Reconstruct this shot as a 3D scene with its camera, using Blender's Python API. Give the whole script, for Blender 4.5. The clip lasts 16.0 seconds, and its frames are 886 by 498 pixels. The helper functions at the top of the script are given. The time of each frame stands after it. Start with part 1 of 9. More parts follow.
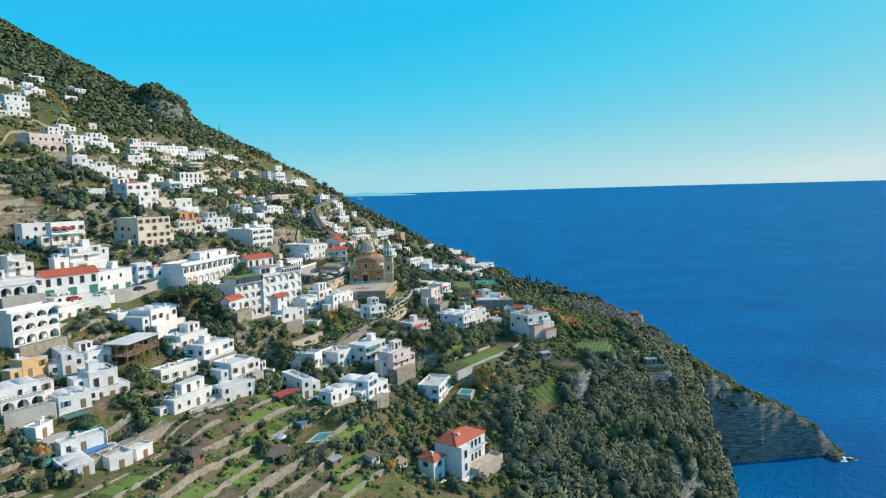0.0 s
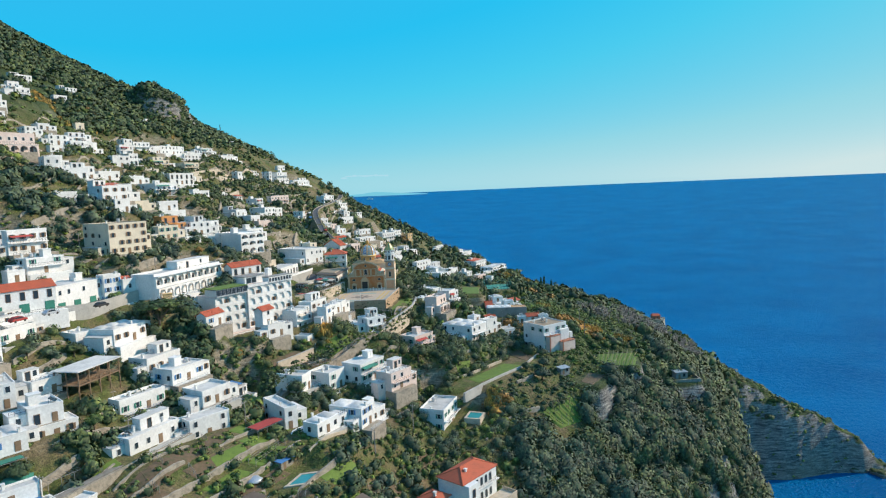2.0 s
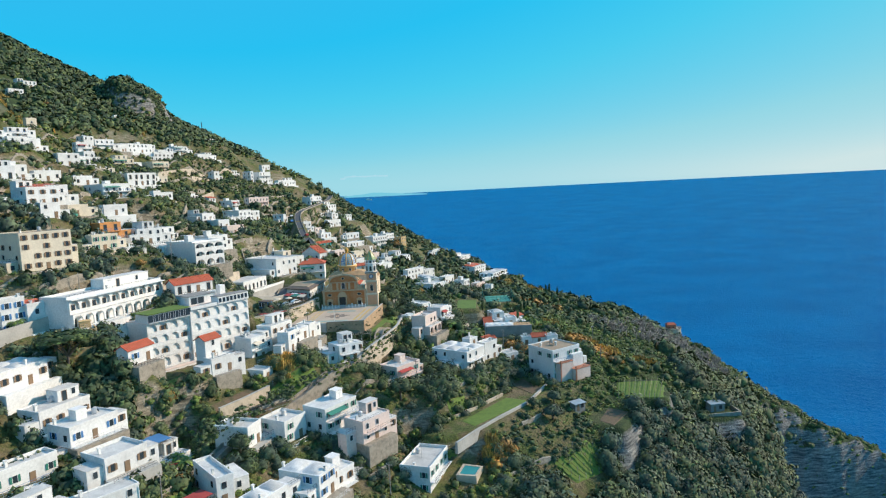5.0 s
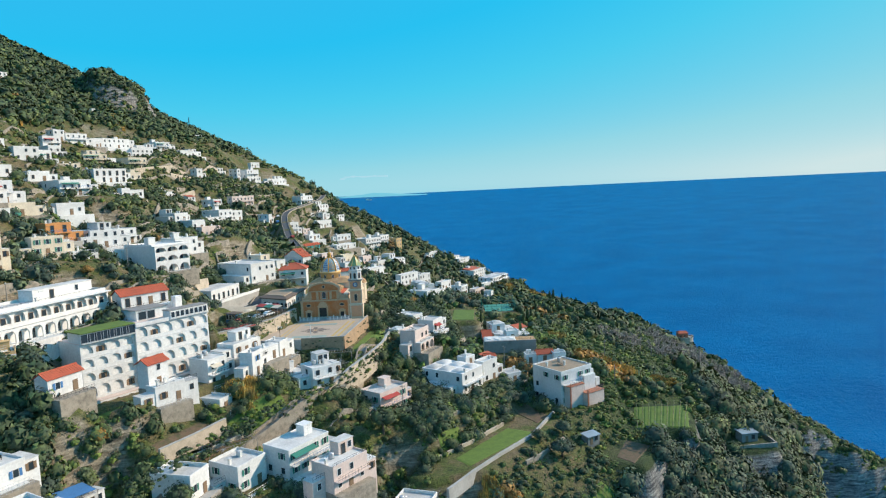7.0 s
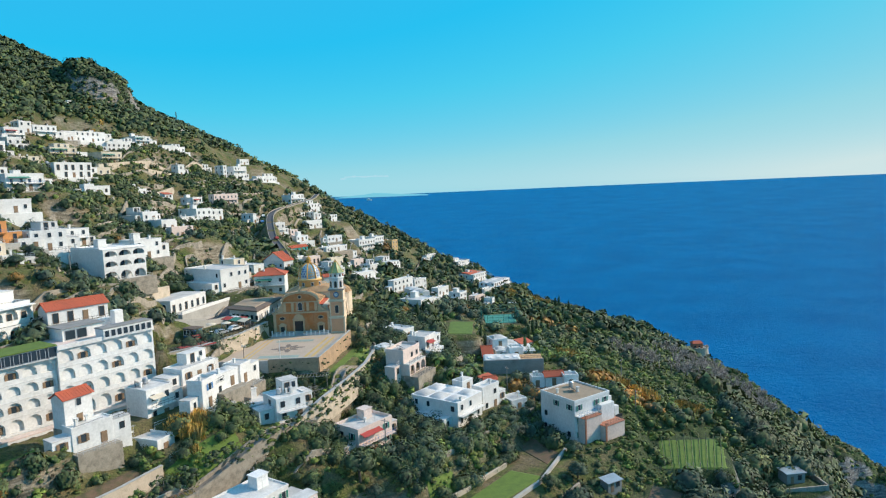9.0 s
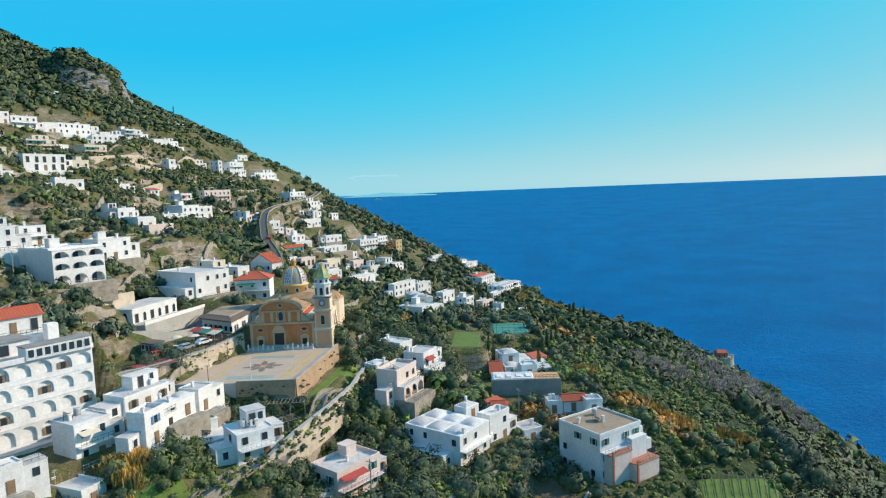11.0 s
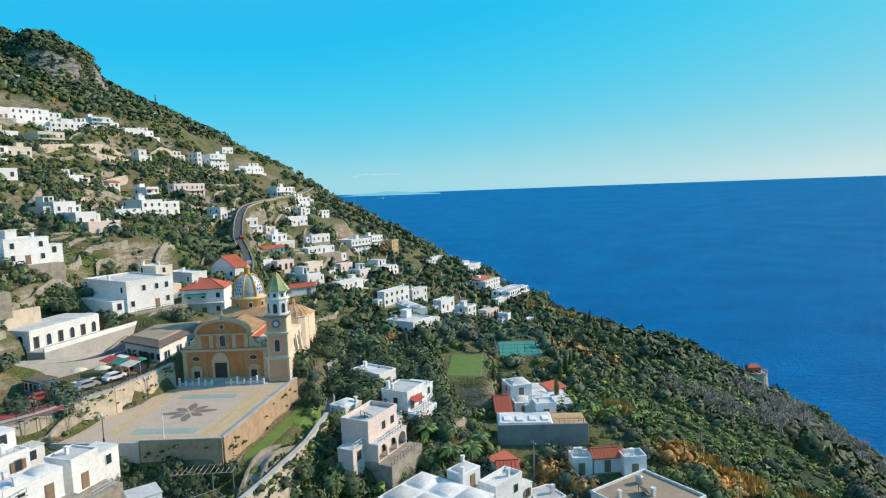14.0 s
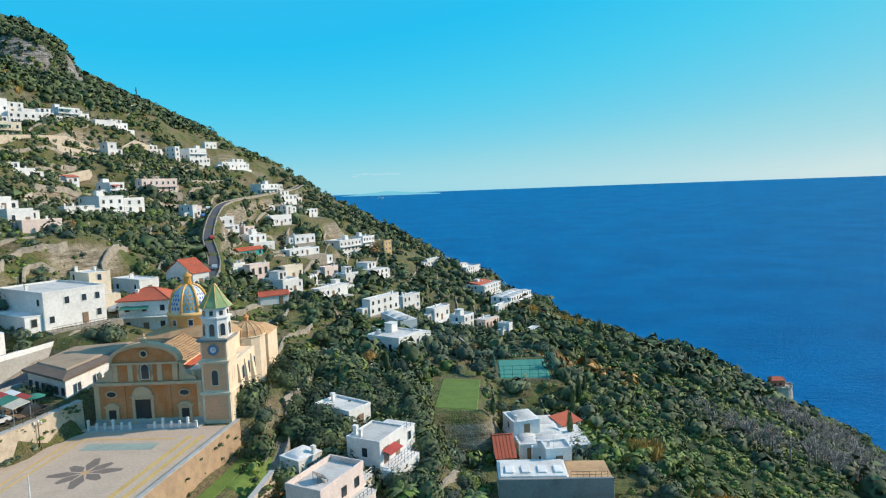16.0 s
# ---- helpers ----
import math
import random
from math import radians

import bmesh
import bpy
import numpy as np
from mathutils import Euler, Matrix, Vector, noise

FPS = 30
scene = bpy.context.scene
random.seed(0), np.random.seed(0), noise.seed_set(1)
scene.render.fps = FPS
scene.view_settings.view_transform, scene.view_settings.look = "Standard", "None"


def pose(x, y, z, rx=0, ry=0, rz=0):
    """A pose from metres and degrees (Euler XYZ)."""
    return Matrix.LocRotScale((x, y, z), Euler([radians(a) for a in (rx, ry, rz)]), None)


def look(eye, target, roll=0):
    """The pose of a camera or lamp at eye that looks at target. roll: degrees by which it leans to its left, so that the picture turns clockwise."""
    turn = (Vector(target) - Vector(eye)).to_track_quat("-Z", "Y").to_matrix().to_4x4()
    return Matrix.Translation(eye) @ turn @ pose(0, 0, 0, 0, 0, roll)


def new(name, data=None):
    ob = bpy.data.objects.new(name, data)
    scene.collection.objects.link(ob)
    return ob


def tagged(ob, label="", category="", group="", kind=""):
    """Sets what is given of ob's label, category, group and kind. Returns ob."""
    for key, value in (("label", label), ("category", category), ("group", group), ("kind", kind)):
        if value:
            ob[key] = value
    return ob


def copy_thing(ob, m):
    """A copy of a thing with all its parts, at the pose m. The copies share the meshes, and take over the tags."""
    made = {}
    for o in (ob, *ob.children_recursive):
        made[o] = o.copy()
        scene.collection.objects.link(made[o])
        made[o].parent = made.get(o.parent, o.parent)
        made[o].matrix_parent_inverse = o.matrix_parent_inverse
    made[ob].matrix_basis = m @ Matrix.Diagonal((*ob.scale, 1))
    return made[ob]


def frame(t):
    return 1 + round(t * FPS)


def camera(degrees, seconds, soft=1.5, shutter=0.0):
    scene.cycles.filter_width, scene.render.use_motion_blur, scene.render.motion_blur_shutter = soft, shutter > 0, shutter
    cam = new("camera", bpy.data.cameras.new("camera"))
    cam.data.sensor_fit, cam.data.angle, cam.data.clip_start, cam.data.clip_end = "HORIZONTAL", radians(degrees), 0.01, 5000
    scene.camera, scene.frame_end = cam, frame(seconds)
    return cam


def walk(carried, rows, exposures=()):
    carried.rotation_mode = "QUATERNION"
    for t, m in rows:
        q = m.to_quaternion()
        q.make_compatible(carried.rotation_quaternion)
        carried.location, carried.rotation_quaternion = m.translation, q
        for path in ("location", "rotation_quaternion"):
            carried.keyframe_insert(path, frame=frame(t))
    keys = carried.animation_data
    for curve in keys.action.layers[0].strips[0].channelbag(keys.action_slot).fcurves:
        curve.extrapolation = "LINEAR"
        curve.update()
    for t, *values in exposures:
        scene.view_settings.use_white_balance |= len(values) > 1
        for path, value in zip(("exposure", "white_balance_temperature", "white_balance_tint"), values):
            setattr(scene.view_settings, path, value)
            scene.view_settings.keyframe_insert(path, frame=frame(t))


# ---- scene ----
cam = camera(69.30, 16.0, 1.2)
# seconds, place of the lens, then yaw, pitch and roll in degrees
PATH = [
    (0.0, 0.71, -0.54, 166.79, 0.172, -5.490, -1.657),
    (0.5, 1.46, 6.26, 166.61, 0.775, -5.492, -1.848),
    (1.0, 2.19, 12.97, 166.43, 1.208, -5.499, -2.053),
    (1.5, 2.85, 19.68, 166.21, 1.270, -5.526, -2.276),
    (2.0, 3.50, 26.66, 166.23, 1.291, -5.560, -2.473),
    (2.5, 4.16, 33.71, 166.26, 1.311, -5.575, -2.669),
    (3.0, 4.75, 40.89, 166.17, 1.340, -5.578, -2.816),
    (3.5, 5.41, 48.08, 166.07, 1.369, -5.562, -2.903),
    (4.0, 5.89, 55.02, 165.83, 1.368, -5.553, -2.942),
    (6.5, 8.19, 90.16, 164.53, 1.414, -5.523, -2.841),
    (7.0, 8.61, 97.22, 164.08, 1.412, -5.493, -2.770),
    (7.5, 9.01, 104.47, 163.90, 1.403, -5.488, -2.710),
    (8.0, 9.38, 111.69, 163.59, 1.403, -5.483, -2.651),
    (8.5, 9.73, 118.94, 163.08, 1.392, -5.449, -2.581),
    (9.0, 9.99, 125.94, 162.58, 1.493, -5.430, -2.491),
    (11.5, 11.30, 157.83, 160.29, 2.484, -5.398, -2.280),
    (12.0, 11.39, 164.12, 160.00, 2.575, -5.432, -2.249),
    (12.5, 11.60, 170.52, 159.63, 2.584, -5.420, -2.210),
    (13.0, 11.78, 177.29, 159.17, 2.609, -5.444, -2.186),
    (13.5, 11.89, 184.13, 158.56, 2.643, -5.428, -2.152),
    (14.0, 12.05, 190.95, 157.96, 2.669, -5.462, -2.148),
    (14.5, 12.27, 197.88, 157.37, 2.683, -5.466, -2.132),
    (15.0, 12.51, 205.01, 156.76, 2.673, -5.462, -2.101),
    (15.5, 12.84, 212.12, 156.30, 2.673, -5.457, -2.102),
    (16.0, 13.16, 219.26, 155.90, 2.682, -5.442, -2.113),
]
walk(cam, [(t, pose(x, y, z, 90 + pitch, 0, yaw) @ pose(0, 0, 0, 0, 0, roll)) for t, x, y, z, yaw, pitch, roll in PATH])

# ---- daylight ----
SUN_AZ, SUN_EL = 17.0, 31.0      # degrees ahead of straight out to sea, degrees up
to_sun = Vector((math.cos(radians(SUN_AZ)) * math.cos(radians(SUN_EL)), math.sin(radians(SUN_AZ)) * math.cos(radians(SUN_EL)), math.sin(radians(SUN_EL))))
world = bpy.data.worlds.new("sky")
scene.world = world
world.use_nodes = True
wt = world.node_tree
sky = wt.nodes.new("ShaderNodeTexSky")
sky.sky_type, sky.sun_disc = "NISHITA", False
sky.sun_elevation, sky.sun_rotation = radians(SUN_EL), radians(90 - SUN_AZ)
sky.altitude, sky.air_density, sky.dust_density, sky.ozone_density = 0, 0.6, 0.3, 6.0
parts = wt.nodes.new("ShaderNodeSeparateColor")
wt.links.new(sky.outputs[0], parts.inputs[0])
gain = wt.nodes.new("ShaderNodeMath")
gain.operation = "MULTIPLY"
gain.inputs[1].default_value = 0.12
wt.links.new(parts.outputs[0], gain.inputs[0])
# the clear azure of the day: the sky's own red drives how pale it is
grade = wt.nodes.new("ShaderNodeValToRGB")
while len(grade.color_ramp.elements) < 6:
    grade.color_ramp.elements.new(0.5)
for e, (at, colour) in zip(grade.color_ramp.elements, ((0.055, (0.16, 0.42, 0.80)), (0.085, (0.03, 0.50, 0.87)), (0.11, (0.022, 0.53, 0.88)), (0.16, (0.07, 0.60, 0.86)), (0.34, (0.30, 0.68, 0.79)), (0.70, (0.62, 0.78, 0.79)))):
    e.position, e.color = at, (*colour, 1)
wt.links.new(gain.outputs[0], grade.inputs[0])
wt.links.new(grade.outputs[0], wt.nodes["Background"].inputs[0])
wt.nodes["Background"].inputs[1].default_value = 1.0
sun = new("sun", bpy.data.lights.new("sun", "SUN"))
sun.data.energy, sun.data.angle, sun.data.color = 4.9, radians(0.5), (1.0, 0.83, 0.67)
sun.matrix_world = look(to_sun * 500, (0, 0, 0))
scene.view_settings.exposure = 0.0

# ---- materials ----
def node(tree, kind, **values):
    n = tree.nodes.new(kind)
    for key, value in values.items():
        n.inputs[key].default_value = value
    return n


def noise_node(tree, scale, detail=4.0, rough=0.55):
    """Noise over the world's metres."""
    place = tree.nodes.new("ShaderNodeNewGeometry")
    n = node(tree, "ShaderNodeTexNoise", Scale=scale, Detail=detail, Roughness=rough)
    tree.links.new(place.outputs["Position"], n.inputs["Vector"])
    return n


def ramp(tree, source, *stops):
    r = tree.nodes.new("ShaderNodeValToRGB")
    while len(r.color_ramp.elements) < len(stops):
        r.color_ramp.elements.new(0.5)
    for e, (at, colour) in zip(r.color_ramp.elements, stops):
        e.position, e.color = at, (*colour, 1)
    tree.links.new(source, r.inputs[0])
    return r.outputs[0]


def blend(tree, factor, a, b, how="MIX"):
    m = tree.nodes.new("ShaderNodeMix")
    m.data_type, m.blend_type = "RGBA", how
    for socket, value in ((m.inputs[0], factor), (m.inputs[6], a), (m.inputs[7], b)):
        if isinstance(value, bpy.types.NodeSocket):
            tree.links.new(value, socket)
        elif isinstance(value, (int, float)):
            socket.default_value = value
        else:
            socket.default_value = (*value, 1)
    return m.outputs[2]


def bumped(tree, shader, source, strength, distance):
    b = node(tree, "ShaderNodeBump", Strength=strength, Distance=distance)
    tree.links.new(source, b.inputs["Height"])
    tree.links.new(b.outputs[0], shader.inputs["Normal"])


def blank(name):
    m = bpy.data.materials.new(name)
    m.use_nodes = True
    return m, m.node_tree, m.node_tree.nodes["Principled BSDF"]


def surface(name, colour, stain=None, amount=0.5, size=0.35, rough=0.85, relief=0.02, metal=0.0, vary=0.0):
    """A worn surface: a base colour, stains at two scales and a fine relief. vary: how far single things differ."""
    m, tree, shader = blank(name)
    stain = stain or tuple(c * 0.6 for c in colour)
    big, fine = noise_node(tree, size, 6, 0.65), noise_node(tree, size * 9, 4, 0.6)
    f = ramp(tree, big.outputs[0], (0.42, (0, 0, 0)), (0.72, (amount, amount, amount)))
    c = blend(tree, f, colour, stain)
    g = ramp(tree, fine.outputs[0], (0.3, (0.86, 0.86, 0.86)), (0.7, (1.08, 1.08, 1.08)))
    c = blend(tree, 1.0, c, g, "MULTIPLY")
    if vary:
        info = tree.nodes.new("ShaderNodeObjectInfo")
        v = ramp(tree, info.outputs["Random"], (0.0, (1 - vary,) * 3), (1.0, (1 + vary * 0.4,) * 3))
        c = blend(tree, 1.0, c, v, "MULTIPLY")
    tree.links.new(c, shader.inputs["Base Color"])
    shader.inputs["Roughness"].default_value, shader.inputs["Metallic"].default_value = rough, metal
    bumped(tree, shader, fine.outputs[0], 0.5, relief)
    return m


def leaves(name, dark, light, autumn=None, share=0.0):
    """Foliage: every clump has a tone of its own, with drifts of tone over the slope."""
    m, tree, shader = blank(name)
    geo = tree.nodes.new("ShaderNodeNewGeometry")
    c = ramp(tree, geo.outputs["Random Per Island"], (0.0, dark), (0.75, light), (1.0, tuple(v * 1.5 for v in light)))
    drift = noise_node(tree, 0.07, 3)
    c = blend(tree, 1.0, c, ramp(tree, drift.outputs[0], (0.35, (0.62, 0.7, 0.75)), (0.65, (1.25, 1.15, 0.95))), "MULTIPLY")
    tone = noise_node(tree, 0.36, 2, 0.5)
    c = blend(tree, 1.0, c, ramp(tree, tone.outputs[0], (0.36, (0.62, 0.68, 0.78)), (0.5, (1.1, 1.1, 1.05)), (0.63, (1.55, 1.42, 1.12))), "MULTIPLY")
    if autumn:
        patch = noise_node(tree, 0.05, 2)
        c = blend(tree, ramp(tree, patch.outputs[0], (0.62 - share, (0, 0, 0)), (0.72 - share, (0.8, 0.8, 0.8))), c, autumn)
    tree.links.new(c, shader.inputs["Base Color"])
    shader.inputs["Roughness"].default_value = 0.75
    return m


WHITE = surface("lime_plaster", (0.80, 0.79, 0.76), (0.52, 0.50, 0.46), 0.45, 0.22, vary=0.1)
CREAM = surface("cream_plaster", (0.74, 0.65, 0.50), (0.50, 0.42, 0.32), 0.5, 0.25, vary=0.1)
PINK = surface("pink_plaster", (0.74, 0.60, 0.53), (0.50, 0.40, 0.35), 0.5, 0.25)
OCHRE = surface("ochre_plaster", (0.62, 0.42, 0.20), (0.42, 0.28, 0.15), 0.6, 0.3)
ORANGE = surface("orange_plaster", (0.66, 0.30, 0.10), (0.45, 0.2, 0.09), 0.5, 0.3)
GREYWALL = surface("grey_render", (0.30, 0.29, 0.27), (0.16, 0.16, 0.15), 0.7, 0.3)
CHURCH_OCHRE = surface("church_ochre", (0.56, 0.19, 0.055), (0.60, 0.34, 0.19), 0.6, 0.45)
CHURCH_PINK = surface("tower_pink", (0.80, 0.40, 0.22), (0.62, 0.33, 0.2), 0.5, 0.4)
STUCCO = surface("cream_stucco", (0.80, 0.64, 0.46), (0.52, 0.40, 0.28), 0.5, 0.5)
TRIM = surface("ochre_trim", (0.64, 0.43, 0.26), (0.42, 0.28, 0.17), 0.6, 0.6)
DRUM = surface("warm_yellow_stucco", (0.80, 0.50, 0.20), (0.55, 0.33, 0.15), 0.5, 0.5)
ROOF = surface("roof_coating", (0.70, 0.68, 0.64), (0.36, 0.36, 0.34), 0.7, 0.3, vary=0.25)
BROWNROOF = surface("brown_roof", (0.36, 0.27, 0.18), (0.2, 0.15, 0.1), 0.7, 0.3)
TILE = surface("red_tile", (0.52, 0.115, 0.055), (0.32, 0.09, 0.05), 0.6, 0.4, relief=0.06)
OLDTILE = surface("old_tile", (0.55, 0.34, 0.17), (0.30, 0.17, 0.09), 0.7, 0.4, relief=0.06)
DARKTILE = surface("dark_tile", (0.16, 0.12, 0.09), (0.08, 0.06, 0.05), 0.6, 0.5, relief=0.05)
STONE = surface("dry_stone", (0.38, 0.33, 0.26), (0.13, 0.115, 0.09), 0.8, 0.8, relief=0.25)
CREAMWALL = surface("beige_stone", (0.56, 0.47, 0.36), (0.30, 0.25, 0.18), 0.7, 0.6, relief=0.1)
BRICKWALL = surface("warm_masonry", (0.46, 0.31, 0.19), (0.24, 0.17, 0.11), 0.8, 0.7, relief=0.12)
PAVING = surface("plaza_paving", (0.52, 0.41, 0.31), (0.38, 0.30, 0.22), 0.5, 0.3)
PATTERN = surface("dark_paving", (0.20, 0.16, 0.13), rough=0.8)
YELLOW = surface("yellow_paving", (0.62, 0.42, 0.14))
TEALPAVE = surface("green_paving", (0.30, 0.38, 0.33))
ASPHALT = surface("asphalt", (0.09, 0.09, 0.095), (0.05, 0.05, 0.05), 0.6, 0.3)
CONCRETE = surface("concrete", (0.46, 0.44, 0.40), (0.28, 0.27, 0.24), 0.7, 0.3)
LANE = surface("worn_lane", (0.26, 0.235, 0.20), (0.14, 0.125, 0.10), 0.8, 0.6)
WOOD = surface("weathered_wood", (0.26, 0.17, 0.10), (0.14, 0.1, 0.07), 0.6, 1.0)
DARKWOOD = surface("dark_timber", (0.05, 0.04, 0.035))
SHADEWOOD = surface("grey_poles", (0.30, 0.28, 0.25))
GREEN_PAINT = surface("green_paint", (0.04, 0.22, 0.16))
TEAL = surface("teal_paint", (0.05, 0.35, 0.34))
BLUE_PAINT = surface("blue_paint", (0.07, 0.22, 0.46))
RED_PAINT = surface("red_paint", (0.42, 0.06, 0.05))
IRON = surface("dark_iron", (0.06, 0.06, 0.06), rough=0.5, metal=0.6)
METAL = surface("light_metal", (0.55, 0.56, 0.57), rough=0.4, metal=0.5)
GREENROOF = surface("green_majolica", (0.26, 0.36, 0.14), (0.12, 0.2, 0.08), 0.6, 0.8, rough=0.35)
BLUETILE = surface("blue_majolica", (0.04, 0.13, 0.40), (0.10, 0.25, 0.5), 0.5, 1.3, rough=0.3)
WHITETILE = surface("white_majolica", (0.68, 0.70, 0.66), (0.4, 0.5, 0.55), 0.6, 1.6, rough=0.3)
TURQTILE = surface("turquoise_majolica", (0.20, 0.42, 0.52), (0.45, 0.55, 0.55), 0.6, 1.6, rough=0.3)
GOLD = surface("yellow_majolica", (0.68, 0.34, 0.06), rough=0.35)
SOIL = surface("garden_soil", (0.16, 0.10, 0.06), (0.06, 0.075, 0.025), 0.9, 0.7, relief=0.15)
DUST = surface("trodden_earth", (0.32, 0.26, 0.18), (0.15, 0.13, 0.07), 0.85, 0.6, relief=0.1)
RUBBLE = surface("pale_rubble", (0.52, 0.46, 0.38), (0.17, 0.15, 0.12), 0.9, 1.5, relief=0.3)
LAWN = surface("lawn", (0.13, 0.20, 0.03), (0.07, 0.12, 0.02), 0.7, 0.5, relief=0.08)
POOL = surface("pool_water", (0.05, 0.30, 0.32), (0.03, 0.22, 0.27), 0.5, 0.6, rough=0.1, relief=0.005)
COURT = surface("court_green", (0.05, 0.26, 0.20), (0.04, 0.19, 0.15), 0.5, 0.3)
BARK = surface("bark", (0.13, 0.10, 0.075), (0.07, 0.055, 0.04), 0.7, 2.0, relief=0.05)
GREYBARK = surface("grey_twigs", (0.30, 0.28, 0.26), (0.2, 0.185, 0.17), 0.6, 1.0)
LEAF = leaves("evergreen_leaves", (0.028, 0.048, 0.021), (0.080, 0.116, 0.048))
OLIVE = leaves("olive_leaves", (0.028, 0.050, 0.034), (0.082, 0.120, 0.075))
SCRUB = leaves("scrub_leaves", (0.03, 0.055, 0.014), (0.11, 0.15, 0.035), (0.20, 0.15, 0.045), -0.03)
FRESH = leaves("fresh_leaves", (0.05, 0.085, 0.02), (0.14, 0.20, 0.045))
RUST = leaves("rust_leaves", (0.14, 0.07, 0.02), (0.34, 0.19, 0.05))
REED = leaves("dry_reeds", (0.26, 0.17, 0.05), (0.46, 0.32, 0.10))
TERRA = surface("terracotta_render", (0.42, 0.17, 0.10), (0.28, 0.12, 0.08), 0.6, 0.4)
PINELEAF = leaves("pine_needles", (0.025, 0.045, 0.018), (0.075, 0.115, 0.035))
VINE = leaves("vine_leaves", (0.04, 0.06, 0.02), (0.11, 0.14, 0.04))

GLASS, tree, shader = blank("window_glass")
shader.inputs["Base Color"].default_value, shader.inputs["Roughness"].default_value = (0.03, 0.045, 0.055, 1), 0.12

GROUND, tree, shader = blank("hillside")
geo = tree.nodes.new("ShaderNodeNewGeometry")
split = tree.nodes.new("ShaderNodeSeparateXYZ")
tree.links.new(geo.outputs["Normal"], split.inputs[0])
big, mid, fine = noise_node(tree, 0.035, 5, 0.6), noise_node(tree, 0.16, 6, 0.65), noise_node(tree, 1.1, 5, 0.7)
grass = ramp(tree, mid.outputs[0], (0.3, (0.04, 0.06, 0.016)), (0.43, (0.10, 0.125, 0.028)), (0.52, (0.15, 0.135, 0.055)), (0.62, (0.18, 0.135, 0.075)), (0.76, (0.27, 0.22, 0.14)))
dry = ramp(tree, big.outputs[0], (0.50, (0, 0, 0)), (0.68, (0.6, 0.6, 0.6)))
grass = blend(tree, dry, grass, (0.14, 0.12, 0.055))
under = ramp(tree, mid.outputs[0], (0.35, (0.022, 0.04, 0.014)), (0.52, (0.04, 0.07, 0.018)), (0.68, (0.065, 0.095, 0.026)))
whereabouts = tree.nodes.new("ShaderNodeSeparateXYZ")
tree.links.new(geo.outputs["Position"], whereabouts.inputs[0])
seaward = node(tree, "ShaderNodeMapRange")
for key, value in ((1, 34.0), (2, 56.0)):
    seaward.inputs[key].default_value = value
tree.links.new(whereabouts.outputs[0], seaward.inputs[0])
upward = node(tree, "ShaderNodeMapRange")
for key, value in ((1, 205.0), (2, 232.0)):
    upward.inputs[key].default_value = value
tree.links.new(whereabouts.outputs[2], upward.inputs[0])
most = tree.nodes.new("ShaderNodeMath")
most.operation = "MAXIMUM"
tree.links.new(seaward.outputs[0], most.inputs[0])
tree.links.new(upward.outputs[0], most.inputs[1])
grass = blend(tree, most.outputs[0], grass, under)
grain = ramp(tree, fine.outputs[0], (0.28, (0.55, 0.55, 0.55)), (0.72, (1.25, 1.25, 1.2)))
tufts = noise_node(tree, 3.6, 4, 0.7)
grass = blend(tree, 1.0, grass, ramp(tree, tufts.outputs[0], (0.34, (0.38, 0.42, 0.38)), (0.5, (0.95, 0.95, 0.95)), (0.66, (1.4, 1.35, 1.2))), "MULTIPLY")
grass = blend(tree, 1.0, grass, grain, "MULTIPLY")
place = tree.nodes.new("ShaderNodeNewGeometry")
squeeze = tree.nodes.new("ShaderNodeMapping")
squeeze.inputs["Scale"].default_value = (0.12, 0.12, 0.9)
squeeze.inputs["Rotation"].default_value = (0.12, 0.08, 0)
tree.links.new(place.outputs["Position"], squeeze.inputs["Vector"])
strata = node(tree, "ShaderNodeTexNoise", Scale=1.5, Detail=10.0, Roughness=0.72)
tree.links.new(squeeze.outputs[0], strata.inputs["Vector"])
rock = ramp(tree, strata.outputs[0], (0.36, (0.05, 0.05, 0.052)), (0.45, (0.14, 0.138, 0.135)), (0.54, (0.27, 0.262, 0.245)), (0.66, (0.46, 0.44, 0.39)))
bank = ramp(tree, strata.outputs[0], (0.36, (0.10, 0.085, 0.06)), (0.5, (0.26, 0.22, 0.16)), (0.64, (0.42, 0.37, 0.29)))
rock = blend(tree, most.outputs[0], bank, rock)
rock = blend(tree, 1.0, rock, grain, "MULTIPLY")
rock = blend(tree, ramp(tree, big.outputs[0], (0.5, (0, 0, 0)), (0.66, (0.35, 0.35, 0.35))), rock, (0.34, 0.24, 0.15))
steep = ramp(tree, split.outputs[2], (0.46, (1, 1, 1)), (0.62, (0, 0, 0)))
tree.links.new(blend(tree, steep, grass, rock), shader.inputs["Base Color"])
shader.inputs["Roughness"].default_value = 0.95
lumps = blend(tree, 0.5, fine.outputs[0], strata.outputs[0], "ADD")
bumped(tree, shader, lumps, 0.9, 0.5)

SEA, tree, shader = blank("sea_water")
wave, chop, swells = noise_node(tree, 0.16, 6, 0.62), noise_node(tree, 0.7, 3, 0.5), noise_node(tree, 0.01, 4, 0.55)
tree.links.new(ramp(tree, swells.outputs[0], (0.35, (0.0003, 0.102, 0.275)), (0.65, (0.0005, 0.142, 0.355))), shader.inputs["Base Color"])
shader.inputs["Roughness"].default_value, shader.inputs["IOR"].default_value = 0.36, 1.25
shader.inputs["Specular IOR Level"].default_value = 0.06
bumped(tree, shader, blend(tree, 0.35, wave.outputs[0], chop.outputs[0]), 1.0, 2.8)

